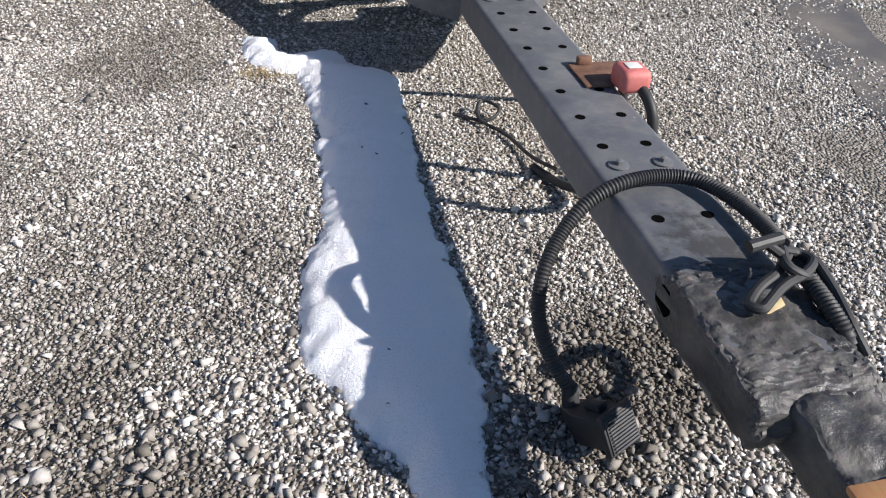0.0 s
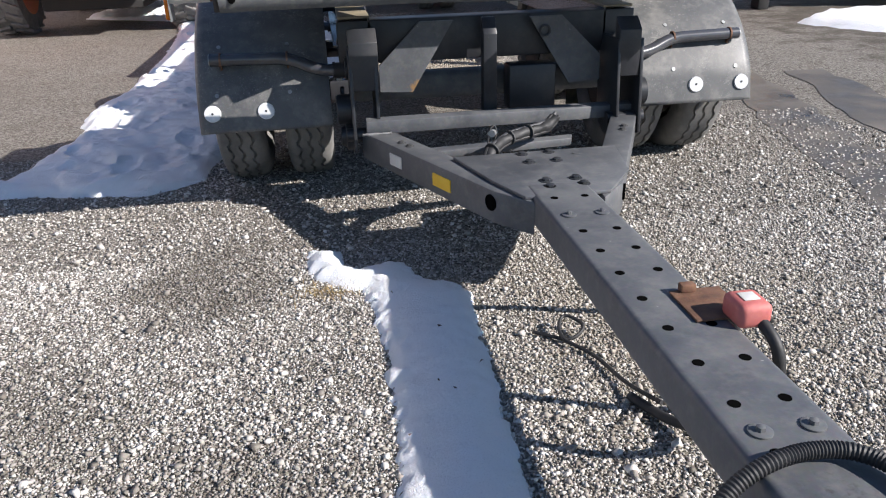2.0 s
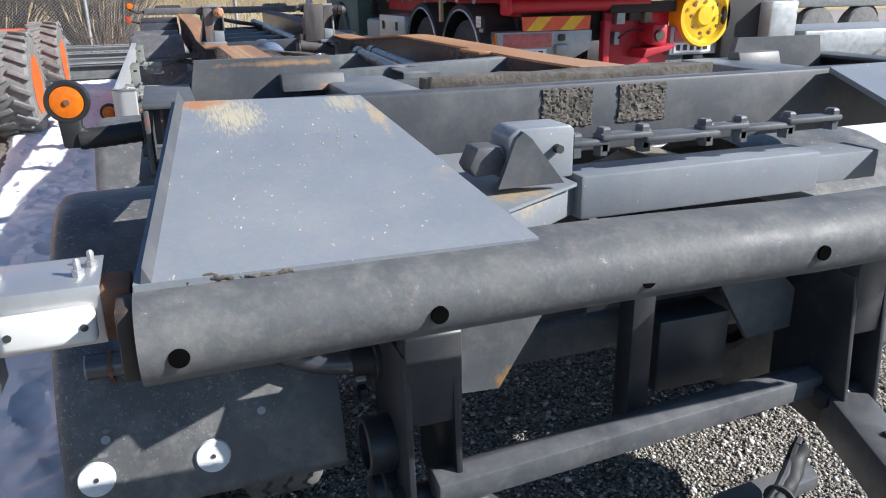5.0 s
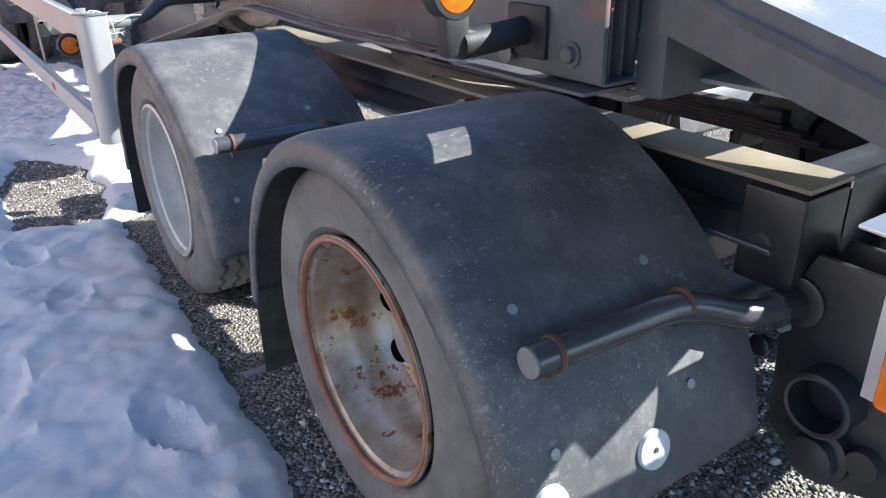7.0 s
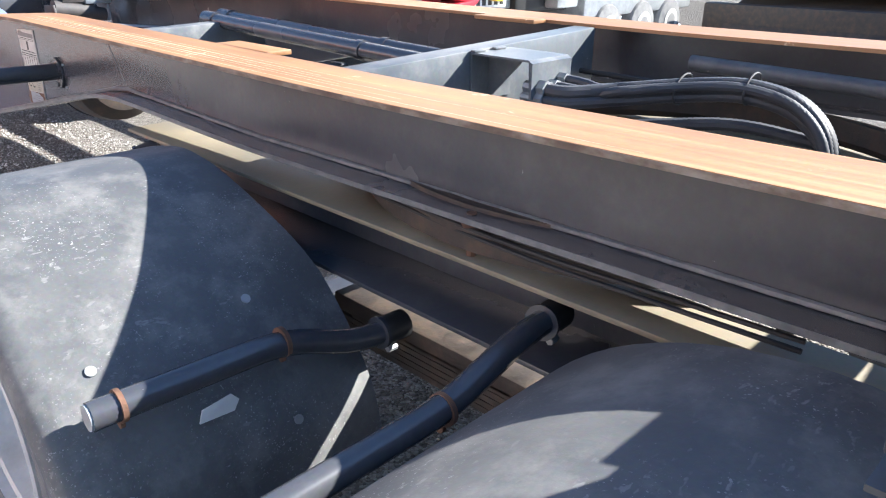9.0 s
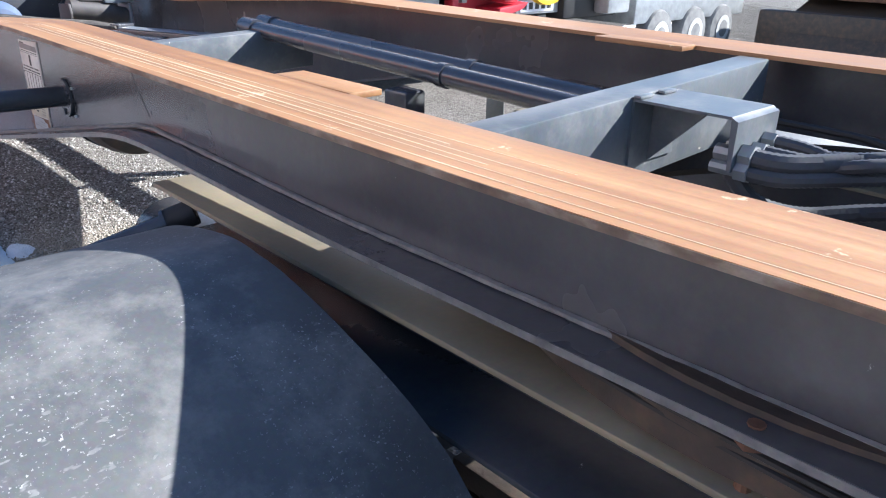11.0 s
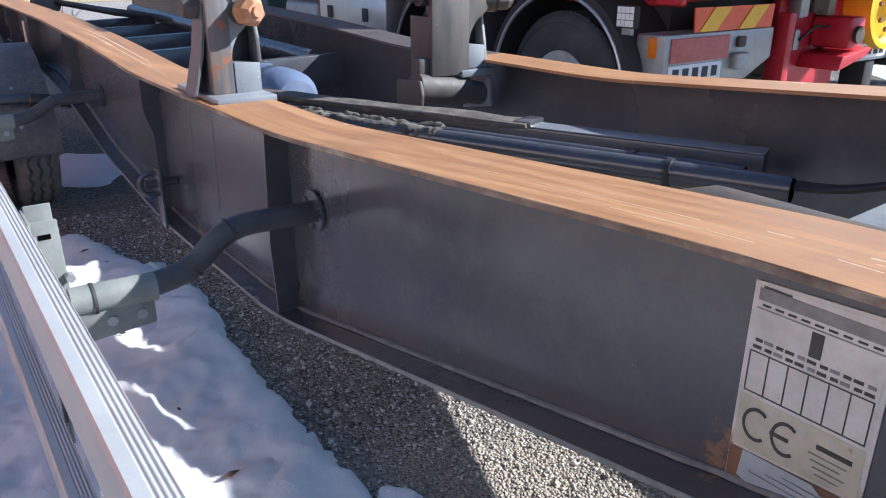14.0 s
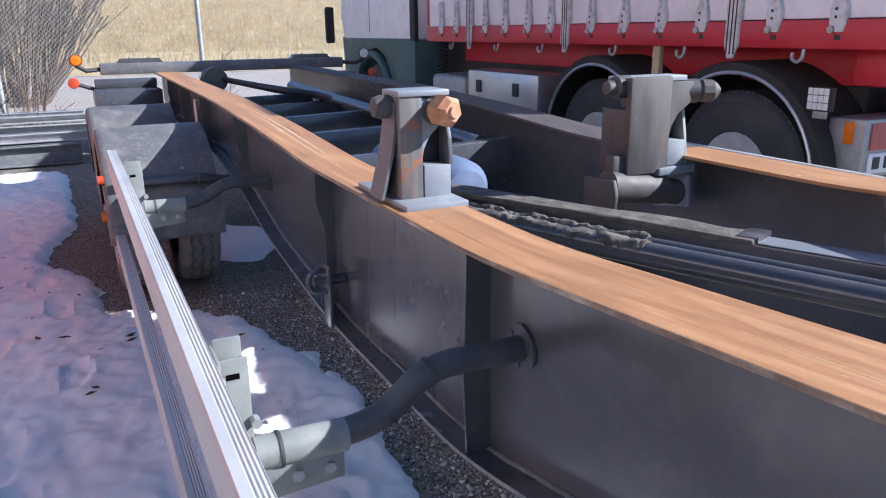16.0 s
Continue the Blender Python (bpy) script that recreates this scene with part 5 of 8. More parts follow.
def lock_pin(name, at, way, r, mat, parent, sides=6):
    """A blunt hexagonal pin with a cone on its end, pointing along a way."""
    w = Vector(way).normalized()
    p = Vector(at)
    bm = rod(p - w * 0.05, p, r * 0.72, 18)
    rod(p, p + w * 0.012, r * 0.80, sides, bm, r)
    rod(p + w * 0.012, p + w * 0.048, r, sides, bm, r * 0.96)
    rod(p + w * 0.048, p + w * 0.066, r * 0.96, sides, bm, r * 0.62)
    rod(p + w * 0.066, p + w * 0.074, r * 0.40, 12, bm, r * 0.34)
    return part(name, bm, mat, parent, "hexagonal cone-ended lock pin")


# near post: a gusseted upright with a cap, a rusty pin and a pale foot
F = 0.986
post = part("locking_post", cuboid(0.022, 0.088, 8.705, 8.80, F, 1.262, 0.004), POSTRUST, trailer, "grey steel container locking post with rusty streaks standing on the rail")
part("cap_plate", cuboid(0.018, 0.166, 8.700, 8.815, 1.255, 1.271, 0.004), RAMPSTEEL, post)
part("lock_housing", cuboid(0.024, 0.160, 8.76, 8.812, 1.185, 1.254, 0.008), GREY, post)
plate("gusset", [(0.030, 1.235), (0.022, 1.190), (0.006, 1.11), (-0.028, F), (0.030, F)], 8.800, 8.812, GREY, post)
bm = bmesh.new()
strip_pts = [(-0.028, F), (0.004, 1.11), (0.016, 1.190), (0.017, 1.24)]
rows = [[bm.verts.new((x + d, y, z)) for y, d in ((8.722, 0.0), (8.812, 0.0), (8.812, 0.008), (8.722, 0.008))] for x, z in strip_pts]
for a, b in zip(rows, rows[1:]):
    for k in range(4):
        bm.faces.new((a[k], a[(k + 1) % 4], b[(k + 1) % 4], b[k]))
bm.faces.new(rows[0])
bm.faces.new(rows[-1])
bmesh.ops.recalc_face_normals(bm, faces=bm.faces[:])
part("slanted_side", bm, GREY, post, smooth=False)
plate("back_panel", [(0.086, F), (0.170, F), (0.176, 1.10), (0.180, 1.19), (0.086, 1.24)], 8.775, 8.785, DARKPAINT, post)
plate("foot_block", [(0.091, F), (0.170, F), (0.170, 1.070), (0.091, 1.074)], 8.705, 8.774, RAMPSTEEL, post, "pale grey foot block")
part("side_rib", prism([(8.708, 1.070), (8.774, 1.070), (8.774, 1.215), (8.735, 1.200), (8.715, 1.14)], "x", 0.166, 0.178, 0.002), GREY, post)
plate("curved_rib", [(0.087, 1.075), (0.094, 1.115), (0.112, 1.150), (0.140, 1.175), (0.150, 1.245), (0.087, 1.250)], 8.712, 8.726, RAMPSTEEL, post)
lock_pin("lock_pin", (0.132, 8.705, 1.217), (0.24, -1.0, 0.0), 0.044, RUSTPIN, post)
part("pin_boss", rod((0.119, 8.76, 1.217), (0.130, 8.712, 1.217), 0.040, 20), GREY, post)
part("lock_knob", lathe([(0.012, -0.040), (0.026, -0.034), (0.032, -0.012), (0.030, 0.030)], (0.008, 8.765, 1.228), "x", 18), POSTDARK, post)
part("foot_plate", cuboid(0.001, 0.180, 8.62, 8.99, 0.968, 0.9865, 0.003), RAMPSTEEL, post, "pale grey foot plate worn to bare steel")

# far post: a folding upright on a hinge tube
post = part("locking_post", cuboid(0.857, 1.024, 8.80, 8.826, 0.955, 1.268, 0.004), POSTDARK, trailer, "dull brown-grey folding container locking post on a hinge tube")
part("cap_plate", cuboid(0.862, 1.112, 8.828, 8.93, 1.250, 1.268, 0.004), RAMPSTEEL, post)
part("lock_housing", cuboid(0.90, 1.075, 8.828, 8.91, 1.165, 1.248, 0.010), POSTDARK, post)
part("side_wall", cuboid(0.862, 0.874, 8.828, 8.95, 0.955, 1.164, 0.002), POSTDARK, post)
plate("back_panel", [(1.026, 0.97), (1.110, 0.97), (1.118, 1.10), (1.150, 1.20), (1.026, 1.235)], 8.876, 8.888, DARKPAINT, post)
plate("foot_block", [(1.027, 0.975), (1.104, 0.975), (1.100, 1.056), (1.027, 1.064)], 8.806, 8.874, RAMPSTEEL, post, "pale grey foot block")
plate("curved_rib", [(1.026, 1.066), (1.036, 1.105), (1.062, 1.145), (1.112, 1.180), (1.120, 1.248), (1.026, 1.250)], 8.806, 8.820, POSTDARK, post)
part("side_rib", prism([(8.806, 0.975), (8.874, 0.975), (8.874, 1.205), (8.84, 1.165), (8.82, 1.07)], "x", 1.106, 1.118, 0.002), CLAMP, post)
lock_pin("lock_pin", (1.158, 8.826, 1.214), (1.0, -0.45, 0.0), 0.038, POSTDARK, post, 10)
part("pin_boss", rod((1.06, 8.866, 1.214), (1.155, 8.828, 1.214), 0.040, 20), POSTDARK, post)
part("lock_knob", lathe([(0.014, -0.052), (0.022, -0.048), (0.024, -0.020), (0.036, -0.014), (0.036, 0.040)], (0.852, 8.86, 1.236), "x", 18), POSTDARK, post)
part("stop_lug", cuboid(0.811, 0.858, 8.815, 8.86, 0.955, 1.022, 0.005), POSTDARK, post)
part("base_block", prism([(0.985, 0.945), (1.140, 0.945), (1.140, 0.975), (0.985, 0.970)], "y", 8.79, 8.93, 0.004), RAMPSTEEL, post)
part("hinge_tube", rod((0.805, 8.835, 0.922), (1.03, 8.835, 0.892), 0.054, 24), POSTDARK, post)
part("hinge_collar", rod((1.03, 8.835, 0.888), (1.105, 8.835, 0.872), 0.044, 22), POSTDARK, post)
part("collar_bore", rod((1.105, 8.835, 0.872), (1.108, 8.835, 0.8715), 0.030, 20), HOLE, post)
part("hinge_ear", prism([(8.775, 0.83), (8.95, 0.80), (8.95, 0.945), (8.79, 0.938)], "x", 1.109, 1.124, 0.004), RAMPSTEEL, post)
part("hinge_ear", prism([(8.78, 0.82), (8.94, 0.80), (8.94, 0.94), (8.785, 0.95), (8.77, 0.90)], "x", 0.790, 0.804, 0.004), POSTDARK, post)
# tie-down on the near web
tie = part("tie_down", lathe([(0.040 + 0.010 * math.cos(a), 0.010 * math.sin(a)) for a in (2 * math.pi * k / 8 for k in range(8))], (-0.03, 9.27, 0.60), "y", 22, closed=True), PAINT, rail, "dark tie-down ring")
part("tie_bar", rod((0.06, 9.27, 0.60), (-0.05, 9.27, 0.60), 0.016, 12), PAINT, tie)
part("tie_plate", cuboid(-0.012, 0.0, 9.22, 9.30, 0.44, 0.66, 0.004), PAINT, tie)

# ---- front bumper beam, plates, lamps ----
outer = [(3.018 - 0.068 * math.sin(radians(a)), 0.957 + 0.059 * math.cos(radians(a))) for a in range(0, 156, 13)]
inner = [(3.018 - 0.056 * math.sin(radians(a)), 0.957 + 0.047 * math.cos(radians(a))) for a in range(0, 156, 13)]
prof = [(3.060, 1.016)] + outer + inner[::-1] + [(3.060, 1.004)]
bm = prism(prof, "x", -0.398, 1.712)
bmesh.ops.bisect_plane(bm, geom=bm.verts[:] + bm.edges[:] + bm.faces[:], plane_co=(0.2, 0, 0), plane_no=(1, 0, 0))
for k in range(1, 14):
    bmesh.ops.bisect_plane(bm, geom=bm.verts[:] + bm.edges[:] + bm.faces[:], plane_co=(-0.398 + 2.11 * k / 14, 0, 0), plane_no=(1, 0, 0))
lumpy(bm, 0.008, 2.3)
beam = part("front_beam", bm, BEAMGREY, trailer, "dented grey folded steel front beam with drilled holes")
for k in range(7):
    x = -0.351 + 0.330 * k
    part("drilled_hole", lathe([(0.0125, -0.002), (0.0125, 0.012)], (x, 2.9505 + 0.006 * noise.noise(Vector((x * 2.3, 0, 0))), 0.953), "y", 20), HOLE, beam)
part("beam_end", cuboid(-0.418, -0.396, 2.990, 3.05, 0.910, 1.006, 0.004), GRIME, beam, "dark brown end plate of the front beam")
for side in (0, 1):
    c = [(mx(-0.395, side), 3.026, 1.024), (mx(0.154, side), 3.008, 1.022), (mx(0.146, side), 3.075, 1.034), (mx(0.040, side), 3.585, 1.164), (mx(-0.320, side), 3.60, 1.170)]
    bm = bmesh.new()
    hi = [bm.verts.new(p) for p in c]
    lo = [bm.verts.new((p[0], p[1], p[2] - 0.014)) for p in c]
    bm.faces.new(hi)
    bm.faces.new(lo[::-1])
    for i in range(5):
        bm.faces.new((lo[i], lo[(i + 1) % 5], hi[(i + 1) % 5], hi[i]))
    bmesh.ops.recalc_face_normals(bm, faces=bm.faces[:])
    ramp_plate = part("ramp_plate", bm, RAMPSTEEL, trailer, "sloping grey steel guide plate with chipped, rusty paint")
    # raised side lip
    a, d = Vector(c[0]), Vector(c[4])
    bm = bmesh.new()
    w = 0.022 * (1 if side == 0 else -1)
    vs = [bm.verts.new(p) for p in (a, a + Vector((w, 0, 0)), a + Vector((w * 0.6, 0, 0.022)), a + Vector((0, 0, -0.05)), d, d + Vector((w, 0, 0)), d + Vector((w * 0.6, 0, 0.022)), d + Vector((0, 0, -0.07)))]
    for q in ((0, 1, 5, 4), (1, 2, 6, 5), (2, 3, 7, 6), (3, 0, 4, 7), (0, 3, 2, 1), (4, 5, 6, 7)):
        bm.faces.new([vs[i] for i in q])
    bmesh.ops.recalc_face_normals(bm, faces=bm.faces[:])
    part("side_lip", bm, BOLSTER, ramp_plate)
    xs = sorted((mx(-0.375, side), mx(-0.275, side)))
    lo_x, hi_x = xs
    ox = lo_x if side == 0 else hi_x - 0.010
    blk = part("bolster_end", cuboid(lo_x, hi_x, 3.64, 3.975, 1.138, 1.148, 0.003), BOLSTER, trailer, "dark grey box end of the container bolster")
    part("box_side", cuboid(ox, ox + 0.010, 3.642, 3.975, 1.012, 1.1375, 0.002), BOLSTER, blk)
    part("box_back", cuboid(lo_x + 0.0105, hi_x, 3.966, 3.975, 1.012, 1.1375, 0.001), BOLSTER, blk)
    # added light mask: its slot cuts the sun patch on the mudguard
    rim = [(-0.400, 3.65), (0.03, 3.65), (0.03, 3.975), (-0.400, 3.975)]
    slot = [(-0.283, 3.794), (-0.197, 3.796), (-0.176, 3.910), (-0.268, 3.908)]
    bm = bmesh.new()
    rings = [[bm.verts.new((mx(x, side), y, z)) for x, y in line] for z in (0.998, 1.003) for line in (rim, slot)]
    for a, b in ((0, 1), (2, 3), (0, 2), (1, 3)):
        for k in range(4):
            bm.faces.new((rings[a][k], rings[a][(k + 1) % 4], rings[b][(k + 1) % 4], rings[b][k]))
    bmesh.ops.recalc_face_normals(bm, faces=bm.faces[:])
    part("under_plate", bm, BOLSTER, blk, "added bottom plate whose slanted slot shapes the sun patch on the mudguard")
    for k in range(3):
        x = lo_x + 0.030 + 0.026 * k
        part("rib", cuboid(x, x + 0.006, 3.66, 3.755, 1.014, 1.1375, 0.001), BOLSTER, blk)
    part("box_foot", cuboid(lo_x + 0.0105, hi_x, 3.642, 3.782, 1.008, 1.0138, 0.001), BOLSTER, blk)
    part("bolt", lathe([(0.020, 0.014), (0.020, 0.010), (0.012, 0.010), (0.012, 0.002), (0.009, 0.0)], (mx(-0.389, side) - (0.0 if side == 0 else 0.014), 3.704, 1.048), "x", 10), GREY, blk)
    part("bolt", lathe([(0.016, 0), (0.016, 0.004), (0.010, 0.004), (0.010, 0.014), (0.008, 0.016)], (mx(-0.391, side), 3.84, 1.035), "x", 10), GREY, blk)
    for x0, x1, mat in ((-0.073, 0.075, BOLSTER),):
        q = sorted((mx(x0, side), mx(x1, side)))
        part("stop_block", prism([(3.86, 1.130), (3.911, 1.130), (3.911, 1.168), (3.875, 1.168)], "x", q[0], q[1], 0.003), mat, blk)
    part("bolster_mid", cuboid(*sorted((mx(0.034, side), mx(0.20, side))), 3.66, 3.975, 1.00, 1.146, 0.006), PLATE, blk)
    q = sorted((mx(-0.29, side), mx(0.08, side)))
    part("guide_plate", prism([(q[0] + 0.0, 1.06), (q[1], 1.06), (q[1] - 0.03, 1.205), (q[0] + 0.03, 1.205)], "y", 3.912, 3.934), BOLSTER, blk, "grey guide plate with a rusty top edge")
for blk in [o for o in trailer.children if o.name.startswith("bolster_end")]:
    for o in (blk, *blk.children):
        o.data.transform(Matrix.Translation((0, 0.006, 0.013)))


# crumbs of dirt lying in the joint between guide plate and beam
bm = tube(along([(-0.385, 3.036, 1.018), (-0.33, 3.028, 1.019), (-0.27, 3.024, 1.018), (-0.20, 3.020, 1.017)], 0.004), 0.0042, 12)
part("dirt_crumbs", lumpy(lumpy(lumpy(bm, 0.004, 30), 0.003, 80), 0.0025, 170), MUDCAKE, beam, "line of brown dirt crumbs")


def blotch(name, parent, a, b, c, u, v, ru, rv, mat, seed, lift=0.0015):
    """A ragged chip of rust or bare paint on a plane given by three corners."""
    A, U, V = Vector(a), Vector(b) - Vector(a), Vector(c) - Vector(a)
    nrm = U.cross(V).normalized()
    if nrm.z < 0:
        nrm = -nrm
    r = random.Random(seed)
    bm = bmesh.new()
    vs = []
    for k in range(18):
        t = 2 * math.pi * k / 18
        q = r.uniform(0.45, 1.1)
        vs.append(bm.verts.new(A + U * (u + ru * q * math.cos(t)) + V * (v + rv * q * math.sin(t)) + nrm * lift))
    bm.faces.new(vs)
    bmesh.ops.recalc_face_normals(bm, faces=bm.faces[:])
    return part(name, bm, mat, parent, smooth=False)


a, b, d = (-0.395, 3.026, 1.024), (0.154, 3.008, 1.022), (-0.320, 3.60, 1.170)
ramp_near = [o for o in trailer.children if o.name.startswith("ramp_plate")][0]
rng = random.Random(21)
for k in range(110):
    u, v = rng.gauss(0.32, 0.17), rng.gauss(0.66, 0.24)
    if 0.08 < u < 0.62 and 0.05 < v < 0.97:
        s = rng.uniform(0.0008, 0.0032)
        blotch("paint_chip", ramp_near, a, b, d, u, v, s, s * rng.uniform(0.6, 3.0), YELLOWPRIME if k % 3 else PAPER, 30 + k, 0.0003)
bm = cuboid(-0.30, 1.614, 3.60, 3.655, 1.000, 1.160, 0.008)
bolster = part("bolster_beam", bm, BOLSTER, trailer, "grey bolster beam with clods of dried grease")
for x0, x1 in ((0.46, 0.59), (0.66, 0.79)):
    bm = cuboid(x0, x1, 3.5965, 3.602, 1.062, 1.150, 0.002)
    bmesh.ops.subdivide_edges(bm, edges=bm.edges[:], cuts=30, use_grid_fill=True)
    part("grease_patch", lumpy(lumpy(bm, 0.002, 110), 0.0035, 240), MUDCAKE, bolster)
bm = cuboid(0.25, 1.05, 3.76, 3.83, 1.10, 1.168, 0.004)
bmesh.ops.subdivide_edges(bm, edges=bm.edges[:], cuts=8, use_grid_fill=True)
part("muddy_beam", lumpy(bm, 0.012, 26), MUDCAKE, trailer, "narrow beam caked with dried mud")
part("rear_bolster", cuboid(-0.275, 1.589, 3.936, 3.974, 1.030, 1.1465, 0.004), BOLSTER, trailer)
# second beam with the locking linkage
bm = prism([(0.175, 3.16), (0.372, 3.29), (1.139, 3.29), (1.139, 3.385), (0.16, 3.385)], "z", 0.955, 1.017, 0.004)
cuboid(0.372, 0.942, 3.262, 3.36, 0.95, 1.035, 0.006, bm)
lb = part("linkage_beam", bm, RAMPSTEEL, trailer, "pale grey box beam carrying a locking linkage")
part("primer_plate", prism([(-0.22, 3.085), (0.15, 3.085), (0.172, 3.15), (0.362, 3.262), (0.362, 3.37), (0.28, 3.598), (-0.22, 3.598)], "z", 1.018, 1.024), RAMPSTEEL, lb, "grey plate with patches of bare tan primer")
bm = prism([(0.222, 1.036), (0.355, 1.036), (0.355, 1.124), (0.345, 1.132), (0.240, 1.132), (0.222, 1.118)], "y", 3.265, 3.345, 0.006)
blk = part("pivot_block", bm, RAMPSTEEL, lb)
bm = prism([(0.148, 1.070), (0.160, 1.052), (0.205, 1.056), (0.222, 1.078), (0.208, 1.104), (0.164, 1.104)], "y", 3.262, 3.318, 0.004)
part("stop", bm, BOLSTER, lb)
part("fin", prism([(0.190, 1.036), (0.318, 1.036), (0.252, 1.120), (0.236, 1.132), (0.222, 1.120)], "y", 3.232, 3.244), BOLSTER, lb)
part("pin", rod((0.318, 3.250, 1.092), (0.318, 3.268, 1.092), 0.008, 8), INK, blk)
for k, (x0, x1, w) in enumerate(((0.36, 0.44, 0.016), (0.42, 0.53, 0.020), (0.51, 0.68, 0.030), (0.65, 0.76, 0.018), (0.74, 0.88, 0.016), (0.86, 1.0, 0.02))):
    z = 1.085 + 0.008 * (k % 2)
    b = cuboid(x0, x1, 3.295 - w, 3.295 + w, z, z + 0.012, 0.004)
    lk = part("link", b, GREY, lb)
    for x in (x0 + 0.012, x1 - 0.012):
        part("link_bolt", lathe([(0.015, -0.02), (0.015, 0.020), (0.011, 0.024)], (x, 3.295, z), "z", 6), GREY, lk)
# marker lamp on its bracket
lamp = part("marker_lamp_bracket", prism([(3.090, 0.928), (3.094, 0.928), (3.094, 1.002), (3.20, 1.008), (3.20, 1.012), (3.090, 1.008)], "x", -0.572, -0.436, 0.0015), ALU, trailer, "bent aluminium lamp bracket at the front corner")
part("white_marker_lamp", cuboid(-0.556, -0.444, 3.068, 3.090, 0.938, 0.986, 0.009, segs=3), WHITE, lamp, "white front marker lamp")
for x in (-0.543, -0.458):
    part("lamp_screw", lathe([(0.005, 0), (0.005, 0.003)], (x, 3.0665, 0.962), "y", 10), INK, lamp)
part("amber_back", prism([(3.085, 0.868), (3.165, 0.868), (3.165, 1.020), (3.085, 1.020)], "x", -0.578, -0.573, 0.001), ALU, lamp)
part("amber_side_lamp", cuboid(-0.595, -0.579, 3.103, 3.150, 0.872, 0.990, 0.007, segs=3), AMBER, lamp, "amber side marker lamp")
for x, y in ((-0.560, 3.15), (-0.462, 3.13), (-0.448, 3.16)):
    part("stud", lathe([(0.0075, 0), (0.0075, 0.009), (0.0045, 0.010), (0.0045, 0.021), (0.0025, 0.024)], (x, y, 1.009), "z", 8), GALV, lamp)
part("lamp_foot", cuboid(-0.438, -0.40, 3.09, 3.16, 0.93, 1.00, 0.004), RUST, lamp)
for ob in (lamp, *lamp.children):
    ob.data.transform(Matrix.Translation((0, -0.031, 0.011)))
# amber round marker on a rubber arm
arm = part("rubber_arm", tube(along(rounded([(-0.375, 3.812, 1.086), (-0.46, 3.806, 1.080), (-0.510, 3.804, 1.078)], 0.04), 0.01), 0.021, 14, rib=0.0012), RUBBER, trailer, "black rubber lamp arm")
C = (-0.521, 3.797, 1.157)
part("lamp_rim", lathe([(0.033, -0.004), (0.034, -0.008), (0.041, -0.008), (0.043, -0.002), (0.043, 0.022), (0.036, 0.030), (0.004, 0.031)], C, "y", 40), RUBBER, arm, "thick black rubber ring round the lens")
part("lamp_neck", prism([(-0.540, 1.062), (-0.480, 1.062), (-0.476, 1.096), (-0.500, 1.100), (-0.498, 1.128), (-0.544, 1.128)], "y", 3.790, 3.818, 0.006), RUBBER, arm)
part("round_lens", lathe([(0.0335, -0.002), (0.032, -0.007), (0.016, -0.010), (0.006, -0.009)], C, "y", 36), AMBER, arm, "round amber marker lens")
part("lens_screw", lathe([(0.006, -0.013), (0.006, -0.007)], C, "y", 8), RUST, arm)
part("arm_plate", cuboid(-0.384, -0.374, 3.76, 3.85, 1.045, 1.125, 0.004), RUBBER, arm)

# ---- wheels and mudguards ----
GUARD = [(-0.548, 0.360), (-0.530, 0.443), (-0.508, 0.515), (-0.452, 0.612), (-0.380, 0.698), (-0.290, 0.776), (-0.180, 0.842), (-0.060, 0.882), (0.070, 0.888), (0.215, 0.856), (0.345, 0.786), (0.450, 0.675), (0.525, 0.53), (0.565, 0.36)]


# the second one is flatter in front and fuller behind, with a shorter inner edge
GUARD_BACK = [(-0.548, 0.360), (-0.530, 0.443), (-0.508, 0.515), (-0.452, 0.606), (-0.380, 0.685), (-0.290, 0.757), (-0.180, 0.816), (-0.110, 0.848), (-0.040, 0.874), (0.030, 0.886), (0.107, 0.882), (0.215, 0.862), (0.300, 0.838), (0.365, 0.808), (0.435, 0.755), (0.500, 0.670), (0.545, 0.550), (0.570, 0.36)]


